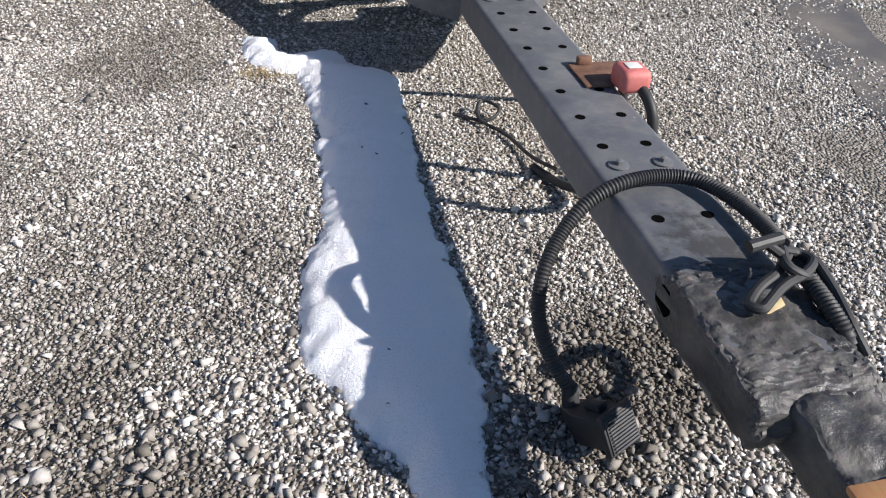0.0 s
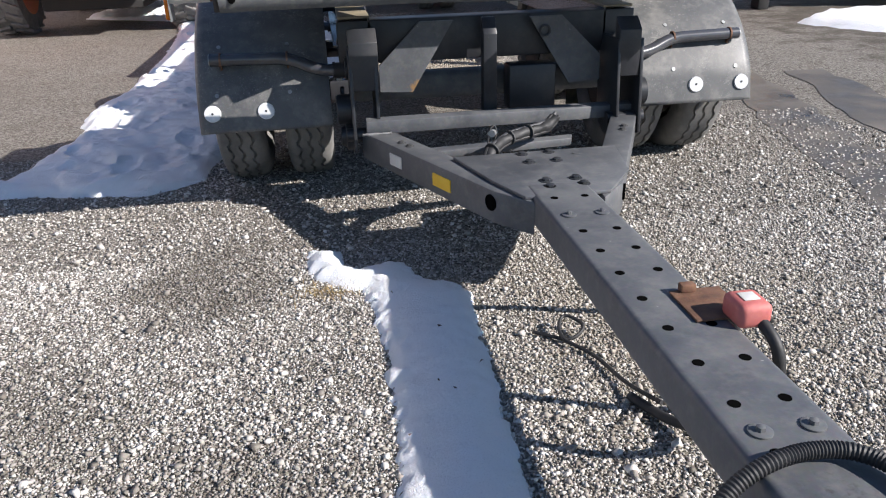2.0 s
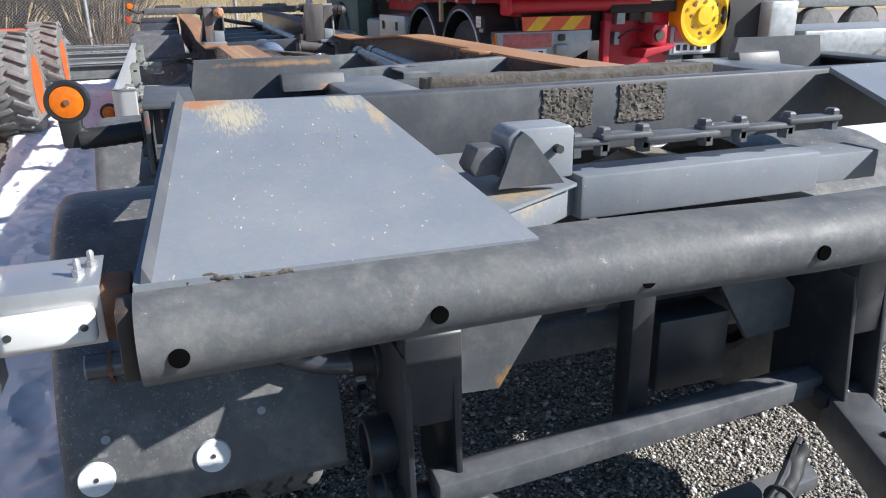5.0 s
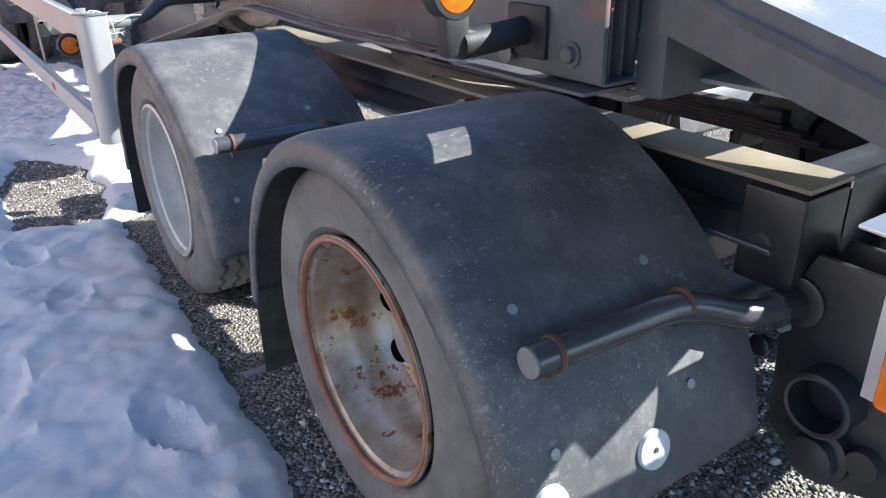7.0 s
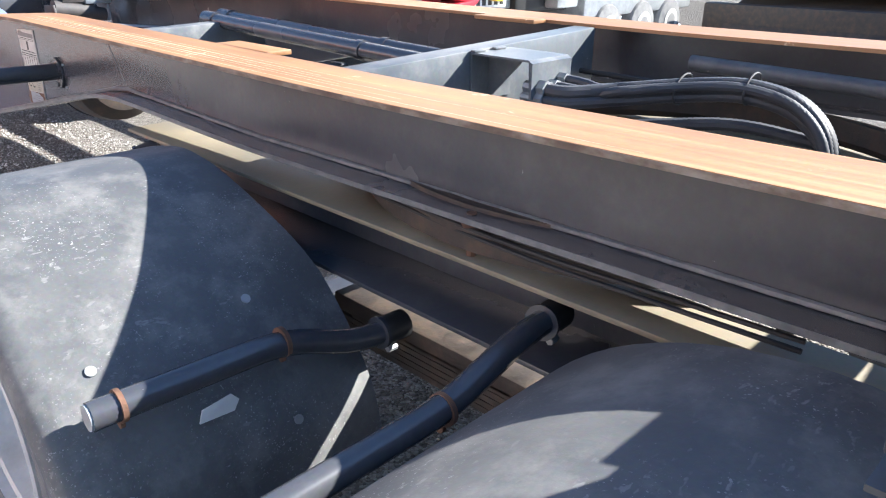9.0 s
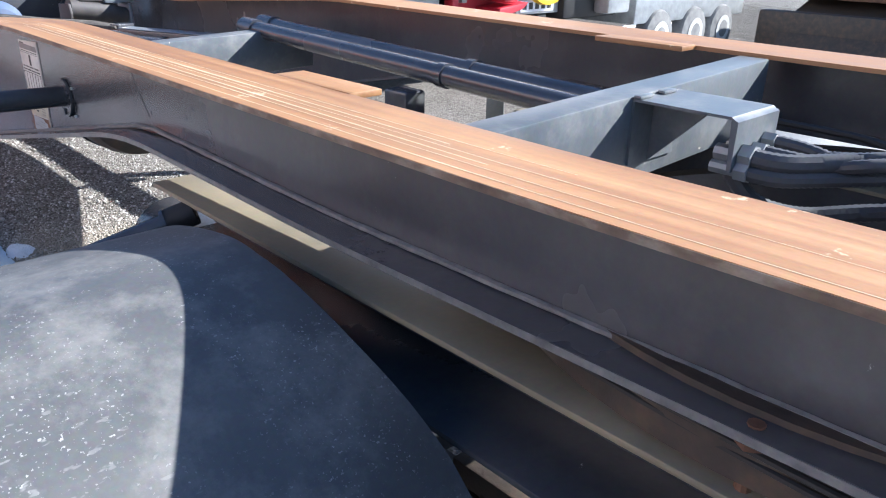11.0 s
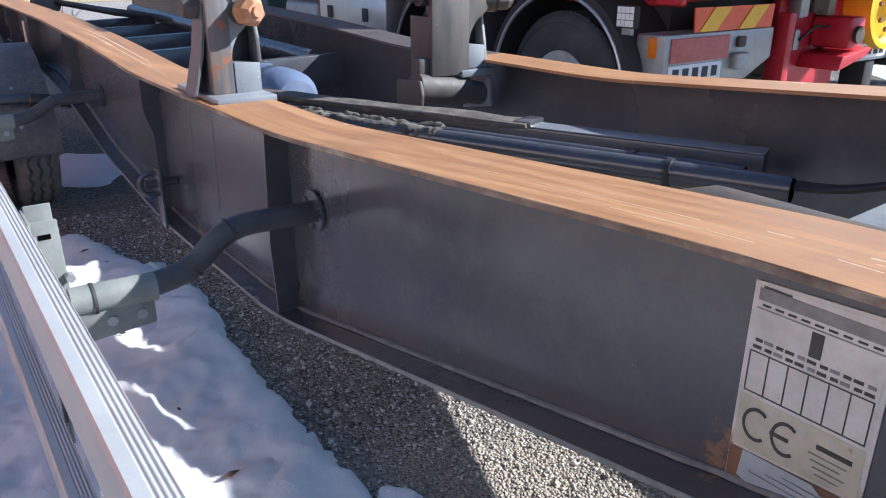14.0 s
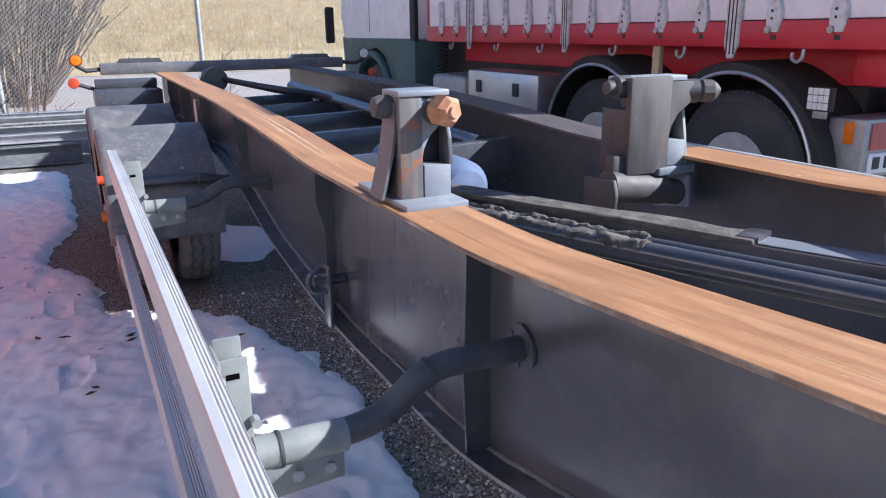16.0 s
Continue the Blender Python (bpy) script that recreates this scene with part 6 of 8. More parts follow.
def mudguard(yc, side, dz=0.0, reflect=False, line=GUARD, inner=-0.050):
    pts = [Vector((0, yc + a, z + dz)) for a, z in line]
    fine = []
    for i in range(len(pts) - 1):
        p0, p1, p2, p3 = pts[max(i - 1, 0)], pts[i], pts[i + 1], pts[min(i + 2, len(pts) - 1)]
        for k in range(4):
            t = k / 4
            fine.append(0.5 * ((2 * p1) + (p2 - p0) * t + (2 * p0 - 5 * p1 + 4 * p2 - p3) * t * t + (3 * p1 - p0 - 3 * p2 + p3) * t ** 3))
    fine.append(pts[-1])
    cross = [(-0.055, 0.035), (-0.050, 0.0), (-0.20, 0.0), (-0.40, 0.0), (-0.575, 0.001), (-0.603, 0.006), (-0.617, 0.020), (-0.621, 0.040), (-0.619, 0.062)]
    bm, rows = bmesh.new(), []
    for i, p in enumerate(fine):
        way = (fine[min(i + 1, len(fine) - 1)] - fine[max(i - 1, 0)]).normalized()
        nrm = Vector((0, -way.z, way.y))
        lean = (inner + 0.050) * min(1.0, max(0.0, (p.y - yc + 0.36) / 0.36))
        rows.append([bm.verts.new((mx(x + (lean if k < 2 else 0.0), side), *(p - nrm * o).yz)) for k, (x, o) in enumerate(cross)])
    for a, b in zip(rows, rows[1:]):
        for k in range(len(cross) - 1):
            bm.faces.new((a[k], a[k + 1], b[k + 1], b[k]))
    bmesh.ops.recalc_face_normals(bm, faces=bm.faces[:])
    g = part("mudguard", bm, PLASTIC, trailer, "dusty black plastic mudguard over twin wheels")
    s = g.modifiers.new("thickness", "SOLIDIFY")
    s.thickness, s.offset = 0.007, -1

    def on(a):
        """A place on the skin: the point and its tilt."""
        i = min(range(len(fine)), key=lambda k: abs(fine[k].z - a) + (10 if fine[k].y > yc else 0))
        p, way = fine[i], (fine[i + 1] - fine[max(i - 1, 0)]).normalized()
        return p, Vector((0, -way.z, way.y)), way
    for x, z in ((-0.512, 0.694), (-0.530, 0.508), (-0.22, 0.702), (-0.222, 0.506)):
        p, nrm, way = on(z + dz)
        b = rod(Vector((mx(x, side), p.y, p.z)), Vector((mx(x, side), p.y, p.z)) + nrm * 0.003, 0.009, 12)
        part("rivet", b, GALV, g)
    if reflect:
        for x in (-0.556, -0.330):
            p, nrm, way = on(0.442 + dz)
            c = Vector((mx(x, side), p.y, p.z))
            part("round_reflector", rod(c, c + nrm * 0.007, 0.036, 30, r2=0.034), REFLECT, g, "round white reflector")
            part("reflector_screw", rod(c + nrm * 0.007, c + nrm * 0.009, 0.005, 8), INK, g)
    return g


def stay(points, parent, r=0.026, rings=2):
    t = part("mudguard_stay", tube(along(rounded(points, 0.06), 0.02), r, 16), PAINT, parent, "dark tube stay holding the mudguard")
    p0, p1 = Vector(points[0]), Vector(points[1])
    for k in ((0.040, (p1 - p0).length - 0.01)[:rings]):
        c, way = p0 + (p1 - p0).normalized() * k, (p1 - p0).normalized()
        bm = rod(c, c + way * 0.008, r + 0.004, 20)
        rod(c + way * 0.0005 + Vector((0, 0.006, -r - 0.010)), c + way * 0.0075 + Vector((0, 0.006, -r - 0.010)), 0.009, 10, bm)
        part("clip", bm, RUST, t, "rusty hose clip")
    way = (p0 - p1).normalized()
    part("end_cap", rod(p0, p0 + way * 0.004, r - 0.002, 16), GALV, t)
    # sleeve where the tube enters its flange
    q, back = Vector(points[-1]), (Vector(points[-2]) - Vector(points[-1])).normalized()
    sleeve = part("sleeve", rod(q, q + back * 0.062, r + 0.006, 20), RUBBER, t, "black rubber sleeve")
    part("sleeve_lip", rod(q + back * 0.056, q + back * 0.064, r + 0.009, 20), PAINT, sleeve)
    part("sleeve_bolt", rod(q + back * 0.030 + Vector((0, -0.012, -r - 0.012)), q + back * 0.052 + Vector((0, -0.012, -r - 0.012)), 0.007, 6), GALV, sleeve)


def tyre(parent, x0, yc, zc, R=0.418, w=0.225, seg=120):
    """Twin tyre with zigzag grooves; x0 is its outer side."""
    prof, move = [], []
    half = [(0.262, 0.030), (0.285, 0.006), (0.330, 0.000), (0.372, 0.004), (0.398, 0.016), (0.410, 0.026)]
    for r, h in half:
        prof.append((r, h)); move.append(0)
    gs = [0.062, 0.1125, 0.163]
    for g in gs:
        for dx, r in ((-0.007, R), (-0.004, R - 0.012), (0.004, R - 0.012), (0.007, R)):
            prof.append((r, g + dx)); move.append(1)
    for r, h in reversed(half):
        prof.append((r, w - h)); move.append(0)

    def zig(j, k):
        return 0.006 * (1 if (k // 2) % 2 else -1) if move[j] else 0.0
    return part("tyre", lathe(prof, (x0, yc, zc), "x", seg, wobble=zig, caps=False), TYRE, parent, "worn grey-black tyre")


def wheel(yc, side, mat, label, zc=0.418, deep=True):
    x0 = -0.598
    name = part("wheel", lathe([(0.258, 0.008), (0.268, 0.012), (0.268, 0.020), (0.258, 0.026), (0.244, 0.034), (0.238, 0.055), (0.234, 0.080), (0.222, 0.098), (0.216, 0.115), (0.216, 0.150), (0.210, 0.170), (0.200, 0.182), (0.192, 0.196), (0.176, 0.202), (0.150, 0.190), (0.125, 0.176), (0.085, 0.174),
                                (0.085, 0.188), (0.15, 0.204), (0.20, 0.214), (0.236, 0.20), (0.246, 0.16), (0.252, 0.04)], (0, yc, zc), "x", 56, closed=True), mat, trailer, label)
    thick = 1.0 if mat is RUSTRIM else 0.4
    lip = part("rim_lip", lathe([(0.2600 + 0.008 * thick * math.cos(a), 0.016 + 0.009 * thick * math.sin(a)) for a in (2 * math.pi * k / 10 for k in range(10))], (0, yc, zc), "x", 56, closed=True), RUSTLIP if mat is RUSTRIM else SILVER, name)
    for v in lip.data.vertices:
        v.co.x = mx(x0 + v.co.x, side)
    for v in name.data.vertices:
        v.co.x = mx(x0 + v.co.x, side)
    t = tyre(name, 0, yc, zc)
    for v in t.data.vertices:
        v.co.x = mx(x0 + 0.008 + v.co.x, side)
    t = tyre(name, 0, yc, zc)
    for v in t.data.vertices:
        v.co.x = mx(-0.275 + v.co.x, side)
    inner = part("inner_rim", lathe([(0.262, 0.0), (0.24, 0.03), (0.23, 0.2), (0.10, 0.21)], (0, yc, zc), "x", 40, caps=False), TRUCKDARK, name)
    inner.data.transform(Matrix.Translation((mx(-0.27, side), 0, 0)) if side == 0 else Matrix.Translation((mx(-0.27, 1), 0, 0)) @ Matrix.Diagonal((-1, 1, 1, 1)))
    s = 1 if side == 0 else -1
    hub = part("hub", lathe([(0.080, 0.0), (0.080, -0.020), (0.055, -0.030), (0.050, -0.055), (0.040, -0.060), (0.020, -0.061)], (0, yc, zc), "x", 30), GALV, name)
    hub.data.transform(Matrix.Translation((mx(x0 + 0.188, side), 0, 0)) @ Matrix.Diagonal((s, 1, 1, 1)))
    for k in range(8):
        a = 0.10 + 2 * math.pi * k / 8
        part("hand_hole", rod((mx(x0 + 0.1860, side), yc + 0.160 * math.cos(a), zc + 0.160 * math.sin(a)), (mx(x0 + 0.206, side), yc + 0.166 * math.cos(a), zc + 0.166 * math.sin(a)), 0.030, 20), HOLE, name)
    return name


AX = (4.075, 5.47)
for side in (0, 1):
    wheel(AX[0], side, RUSTRIM, "rusty deep-dished twin wheel")
    wheel(AX[1], side, SILVER, "silver deep-dished twin wheel")
    g = mudguard(4.05, side, reflect=True)
    stay([(mx(-0.545, side), 3.588, 0.658), (mx(-0.215, side), 3.582, 0.652), (mx(-0.085, side), 3.540, 0.598), (mx(0.034, side), 3.520, 0.600)], g)
    stay([(mx(-0.565, side), 4.505, 0.722), (mx(-0.22, side), 4.51, 0.722), (mx(-0.05, side), 4.52, 0.764), (mx(0.075, side), 4.54, 0.752)], g, 0.021)
    part("mud_flap", cuboid(min(mx(-0.60, side), mx(-0.06, side)), max(mx(-0.60, side), mx(-0.06, side)), 4.615, 4.622, 0.10, 0.44, 0.002), MUDFLAP, g, "hanging rubber mud flap caked with brown-green dirt")
    part("flap_rod", rod((mx(-0.655, side), 4.635, 0.104), (mx(-0.10, side), 4.63, 0.098), 0.010, 10), GALV, g, "pale rod along the flap's foot")
    g = mudguard(5.39, side, line=GUARD_BACK, inner=-0.100)
    stay([(mx(-0.557, side), 4.905, 0.674), (mx(-0.225, side), 4.898, 0.672), (mx(-0.085, side), 4.882, 0.618), (mx(0.034, side), 4.882, 0.615)], g, 0.023)
    stay([(mx(-0.50, side), 5.945, 0.668), (mx(-0.30, side), 5.95, 0.690), (mx(-0.12, side), 5.945, 0.722), (mx(0.03, side), 5.87, 0.785)], g, 0.022)
    if side == 0:
        bm = prism([(-0.402, 0.590), (-0.340, 0.588), (-0.330, 0.606), (-0.345, 0.622), (-0.396, 0.612)], "y", 4.8885, 4.8910)
        part("torn_sticker", lumpy(bm, 0.006, 40), PAPER, g, "torn pale sticker")
        part("mud_flap", cuboid(-0.60, -0.06, 5.98, 5.987, 0.14, 0.42, 0.002), RUBBER, g)
for yc in (11.45, 12.83):
    for side in (0, 1):
        wheel(yc, side, SILVER, "silver deep-dished twin wheel")
        g = mudguard(yc, side, dz=0.03)
        if yc < 12:
            stay([(mx(-0.54, side), 10.985, 0.69), (mx(-0.15, side), 10.98, 0.685), (mx(0.06, side), 11.0, 0.64)], g)
            if side == 0:
                part("torn_sticker", lumpy(cuboid(-0.40, -0.30, 10.936, 10.940, 0.545, 0.575, 0.0), 0.006, 40), PAPER, g)
                part("side_marker", rod((-0.615, 11.02, 0.52), (-0.645, 11.02, 0.52), 0.028, 18), AMBER, g, "round amber side marker")
                part("side_marker", rod((-0.61, 11.06, 0.70), (-0.64, 11.06, 0.70), 0.024, 18), REDGLASS, g, "round red side marker")

# strip of old snow lying along the rear of the first mudguard
bm = tube(along([(-0.44, 4.292, 0.822), (-0.33, 4.285, 0.826), (-0.23, 4.255, 0.836)], 0.012), 0.011, 12)
for v in bm.verts:
    v.co.z = 0.822 + (v.co.z - 0.822) * 0.8
tagged(part("snow_lump", lumpy(bm, 0.010, 26), SNOW), "strip of old snow lying on the mudguard", "snow")

# ---- side guard ----
def guard_x(y):
    return -0.562 - 0.0055 * (y - 7.12)


for z, h, y0, y1, name in ((0.880, 0.115, 6.48, 10.85, "upper"), (0.455, 0.095, 6.48, 10.85, "lower")):
    bm = bmesh.new()
    ends = []
    d = 0.0 if name == "upper" else -0.009
    prof = [(-0.046, -h), (-0.046, -0.004), (-0.042, 0.0)]
    for k in range(4):
        prof += [(-0.026 + 0.0065 * k, 0.0), (-0.0245 + 0.0065 * k, -0.0016), (-0.0225 + 0.0065 * k, -0.0016), (-0.021 + 0.0065 * k, 0.0)]
    prof += [(-0.0005, -0.002), (0.0, -h)]
    for y in (y0, y1):
        ends.append([bm.verts.new((guard_x(y) + a + d, y, z + b)) for a, b in prof])
    n = len(prof)
    for k in range(n):
        bm.faces.new((ends[0][k], ends[0][(k + 1) % n], ends[1][(k + 1) % n], ends[1][k]))
    bm.faces.new(ends[0][::-1])
    bm.faces.new(ends[1])
    bmesh.ops.recalc_face_normals(bm, faces=bm.faces[:])
    bar = part("side_guard_rail", bm, ALUWHITE, trailer, "ribbed aluminium side guard plank", smooth=False)
    for y in (6.66, 8.15, 10.33):
        part("joint_bolt", rod((guard_x(y) + d, y, z - 0.05), (guard_x(y) + d + 0.015, y, z - 0.05), 0.009, 8), GALV, bar)
    if name == "lower":
        for y in (7.55, 10.6):
            part("red_marker", cuboid(guard_x(y) - 0.056, guard_x(y) - 0.040, y - 0.05, y + 0.05, z - 0.07, z - 0.03, 0.004), REDGLASS, bar, "orange-red marker on the guard")
nose = [(-0.545 - 0.066 * math.sin(a), 6.428 - 0.066 * math.cos(a)) for a in (radians(10 * k) for k in range(10))]
bm = prism([(-0.487, 6.368), (-0.493, 6.362)] + nose + [(-0.600, 6.45), (-0.487, 6.402)], "z", 0.36, 0.918)
post = part("side_guard_post", bm, ALUWHITE, trailer, "rounded pale aluminium end post of the side guard")
band = [(-0.545 - 0.070 * math.sin(a), 6.428 - 0.070 * math.cos(a)) for a in (radians(10 * k) for k in range(10))]
inner_band = [(-0.545 - 0.046 * math.sin(a), 6.428 - 0.046 * math.cos(a)) for a in (radians(10 * k) for k in range(9, -1, -1))]
part("post_cap", prism([(-0.484, 6.358)] + band + inner_band + [(-0.484, 6.382)], "z", 0.918, 0.926), CLAMP, post, "grey plastic end cap")
for k in range(3):
    part("lamp_wire", tube(along(rounded([(-0.57 + 0.02 * k, 6.41, 0.90), (-0.55 + 0.02 * k, 6.42, 0.935 - 0.006 * k), (-0.50, 6.43 + 0.008 * k, 0.925), (-0.47, 6.45, 0.90)], 0.03), 0.006), 0.003, 6), GALV, post)
part("cap_opening", prism([(-0.592, 6.376), (-0.498, 6.370), (-0.495, 6.396), (-0.588, 6.418)], "z", 0.9228, 0.9238), HOLE, post)
for x, y in ((-0.585, 6.40), (-0.482, 6.375)):
    part("cap_screw", rod((x, y, 0.923), (x, y, 0.926), 0.005, 8), GALV, post)
part("lamp_arm", rod((-0.59, 6.44, 0.80), (-0.640, 6.485, 0.79), 0.014, 12), RUBBER, post)
b = lathe([(0.038, -0.010), (0.046, -0.010), (0.049, 0.006), (0.047, 0.030), (0.036, 0.048), (0.012, 0.052)], (-0.640, 6.47, 0.795), "y", 30)
part("lamp_body", b, RUBBER, post, "round black lamp housing")
part("round_lens", lathe([(0.036, 0.002), (0.036, -0.012), (0.033, -0.020), (0.026, -0.022), (0.025, -0.019), (0.018, -0.023), (0.017, -0.020), (0.008, -0.024)], (-0.640, 6.470, 0.795), "y", 30), AMBER, post, "round amber side marker lens")
part("side_plug", rod((-0.487, 6.385, 0.80), (-0.445, 6.395, 0.80), 0.014, 12), RUST, post, "rusty brown pin end")
for ob in (post, *post.children):
    ob.data.transform(Matrix.Translation((0.002, 0.055, -0.036)))
for y, z0, z1 in ((6.648, 0.896, 0.818), (8.118, 0.788, 0.692), (10.31, 0.766, 0.69)):
    pts = [(0.052, y, z0), (-0.178, y, z0 + 0.004), (-0.272, y, z1 + 0.014), (-0.390, y, z1)]
    armt = part("guard_arm", tube(along(rounded(pts, 0.06, 7), 0.012), 0.027, 18), HOSEGREY, trailer, "bent dark tube arm carrying the side guard")
    part("clamp_sleeve", rod((-0.350, y, z1), (-0.52, y, z1 + 0.004), 0.032, 18), CLAMP, armt, "pale cast clamp sleeve")
    part("clamp_jaw", prism([(-0.36, z1 - 0.075), (-0.50, z1 - 0.085), (-0.53, z1 - 0.01), (-0.36, z1 - 0.01)], "y", y - 0.022, y + 0.022, 0.004), CLAMP, armt, "cast clamp jaw with two bolts")
    for x in (-0.39, -0.45):
        part("jaw_bolt", rod((x, y - 0.03, z1 - 0.045), (x, y - 0.022, z1 - 0.045), 0.012, 6), GALV, armt)
    for x, z in ((-0.170, z0), (-0.265, z1 + 0.024)):
        w = Vector((0.6, 0, 0.55 if x < -0.2 else 0.35)).normalized()
        part("arm_tie", rod(Vector((x, y, z)) - w * 0.003, Vector((x, y, z)) + w * 0.003, 0.0285, 18), INK, armt)
    gx = guard_x(y)
    bm = cuboid(gx + 0.003, gx + 0.008, y + 0.02, y + 0.125, 0.36, 0.872, 0.001)
    cuboid(gx + 0.0085, -0.507, y + 0.055, y + 0.061, z1 - 0.10, 0.862, 0.003, bm)
    cuboid(gx + 0.0085, -0.507, y + 0.110, y + 0.116, z1 - 0.10, 0.882, 0.003, bm)
    cuboid(-0.512, -0.506, y + 0.0615, y + 0.1095, z1 - 0.10, 0.842, 0.001, bm)
    brk = part("guard_bracket", bm, CLAMP, armt, "folded pale grey-green guard bracket with slots")
    part("bracket_slot", cuboid(gx + 0.020, gx + 0.044, y + 0.0543, y + 0.0552, 0.822, 0.833, 0.0), HOLE, brk)
    part("bracket_slot", cuboid(gx + 0.020, gx + 0.044, y + 0.0543, y + 0.0552, z1 - 0.02, z1 - 0.008, 0.0), HOLE, brk)
    part("sleeve_rim", rod((-0.472, y, z1 + 0.003), (-0.478, y, z1 + 0.003), 0.0345, 20), INK, armt)
    part("bracket_bolt", rod((-0.505, y + 0.03, z1 + 0.045), (-0.505, y + 0.052, z1 + 0.045), 0.010, 6), GALV, armt)
for k, pts in enumerate(([(-0.50, 6.60, 0.80), (-0.49, 6.585, 0.835), (-0.45, 6.588, 0.838), (-0.40, 6.60, 0.825), (-0.36, 6.61, 0.85), (-0.30, 6.618, 0.845)],
                         [(-0.445, 6.590, 0.845), (-0.435, 6.585, 0.80), (-0.44, 6.590, 0.765), (-0.425, 6.600, 0.745)],
                         [(-0.47, 6.59, 0.795), (-0.445, 6.58, 0.775), (-0.41, 6.585, 0.785), (-0.395, 6.59, 0.76)])):
    part("pale_wire", tube(along(rounded(pts, 0.02), 0.006), 0.0030, 8), PALEWIRE, trailer, "pale grey lamp wire tied to the clamp sleeve")
part("wire", tube(along(rounded([(-0.38, 6.614, 0.800), (-0.275, 6.618, 0.812), (-0.19, 6.618, 0.884), (-0.09, 6.616, 0.882), (0.0, 6.612, 0.880), (0.058, 6.600, 0.892)], 0.05), 0.01), 0.0038, 8), RUBBER, trailer, "thin black lamp wire along the arm")
# the same guard on the far side
for ob in [o for o in trailer.children if o.name.startswith(("side_guard", "guard_arm"))]:
    for o in (ob, *ob.children):
        me = o.data.copy()
        me.transform(Matrix.Translation((2 * CX, 0, 0)) @ Matrix.Diagonal((-1, 1, 1, 1)))
        me.flip_normals()
        twin = new(o.name.split(".")[0], me)
        twin.parent = trailer if o is ob else last_twin
        twin.matrix_parent_inverse = trailer.matrix_basis.inverted() if o is ob else Matrix()
        if "label" in o:
            tagged(twin, o["label"])
        if o is ob:
            last_twin = twin
# finned work lamp behind the second mudguard
b = lathe([(0.020, 0.0), (0.070, 0.0), (0.078, 0.012), (0.078, 0.022), (0.062, 0.030), (0.058, 0.040), (0.02, 0.045)], (-0.452, 6.215, 0.625), "z", 30)
wl = part("work_lamp", b, CLAMP, trailer, "round finned aluminium work lamp")
for k in range(11):
    x = -0.065 + 0.013 * k
    half = math.sqrt(max(0.0, 0.070 ** 2 - x * x))
    part("cooling_fin", cuboid(-0.452 + x - 0.002, -0.452 + x + 0.002, 6.215 - half, 6.215 + half, 0.664, 0.682, 0.0), GALV, wl)
for ob in (wl, *wl.children):
    ob.data.transform(Matrix.Translation((-0.490, 6.10, 0.685)) @ Matrix.Rotation(radians(58), 4, "X") @ Matrix.Translation((0.452, -6.215, -0.645)))
part("lamp_stem", tube(along(rounded([(-0.47, 6.09, 0.67), (-0.38, 6.04, 0.68), (-0.30, 5.98, 0.70)], 0.05), 0.01), 0.010, 8), RUBBER, wl)

# ---- rear of the trailer ----
bm = cuboid(-0.44, 1.735, 14.05, 14.20, 1.082, 1.176, 0.01)
rb = part("rear_beam", bm, PLATE, trailer, "pale grey rear bolster beam")
for side in (0, 1):
    q = sorted((mx(-0.30, side), mx(0.08, side)))
    part("rear_block", prism([(q[0], 1.176), (q[1], 1.176), (q[1] - 0.03, 1.212), (q[0] + 0.03, 1.212)], "y", 14.08, 14.18), PAINT, rb)
    for x in (q[0] + 0.10, q[0] + 0.25):
        part("block_rib", prism([(14.06, 1.176), (14.12, 1.176), (14.12, 1.222)], "x", x, x + 0.012), PAINT, rb)
    part("rear_side_box", cuboid(*sorted((mx(-0.52, side), mx(-0.01, side))), 13.55, 14.15, 0.74, 0.98, 0.01), PAINT, trailer)
    part("rear_side_plate", cuboid(*sorted((mx(-0.50, side), mx(-0.01, side))), 13.9, 14.05, 0.98, 1.05, 0.006), PAINT, trailer)
    c = Vector((mx(-0.62, side), 14.0, 1.21))
    la = part("lamp_arm", tube([(mx(-0.42, side), 14.1, 1.13), (mx(-0.55, side), 14.05, 1.12), c - Vector((0, 0, 0.045))], 0.018, 10), RUBBER, trailer)
    part("lamp_rim", lathe([(0.050, 0.0), (0.052, 0.02), (0.045, 0.04)], c, "y", 24), RUBBER, la)
    part("round_lens", lathe([(0.044, 0.0), (0.040, -0.014), (0.01, -0.018)], c, "y", 24), AMBER if side == 0 else WHITE, la, "round marker lens on a rubber arm")
    c = Vector((mx(-0.66, side), 13.9, 1.03))
    la = part("lamp_arm", tube([(mx(-0.50, side), 13.95, 0.97), c], 0.016, 10), RUBBER, trailer)
    part("round_lens", lathe([(0.044, 0.0), (0.040, -0.016), (0.01, -0.02)], c, "y", 24), REDGLASS, la, "round red marker lens")
spool = part("spool", lathe([(0.10, 0), (0.10, 0.02), (0.06, 0.03), (0.06, 0.10), (0.10, 0.11), (0.10, 0.13)], (0.38, 13.3, 1.05), "y", 28), PAINT, trailer)
for k in range(3):
    part("hose", tube(along(rounded([(0.45, 13.3, 1.05), (0.70, 13.0 - 0.3 * k, 1.0), (0.95, 12.4, 0.97), (1.02, 11.0, 0.93 - 0.02 * k)], 0.3), 0.05), 0.022, 8), RUBBER, trailer, "black hose bundle")
part("rear_cylinder", rod((0.98, 13.2, 0.98), (1.00, 10.0, 0.90), 0.042, 18), PAINT, trailer, "dark hydraulic cylinder at the rear")
part("rear_plate", cuboid(0.058, 0.062, 12.30, 12.38, 0.82, 0.98, 0.0), PAPER, rail)

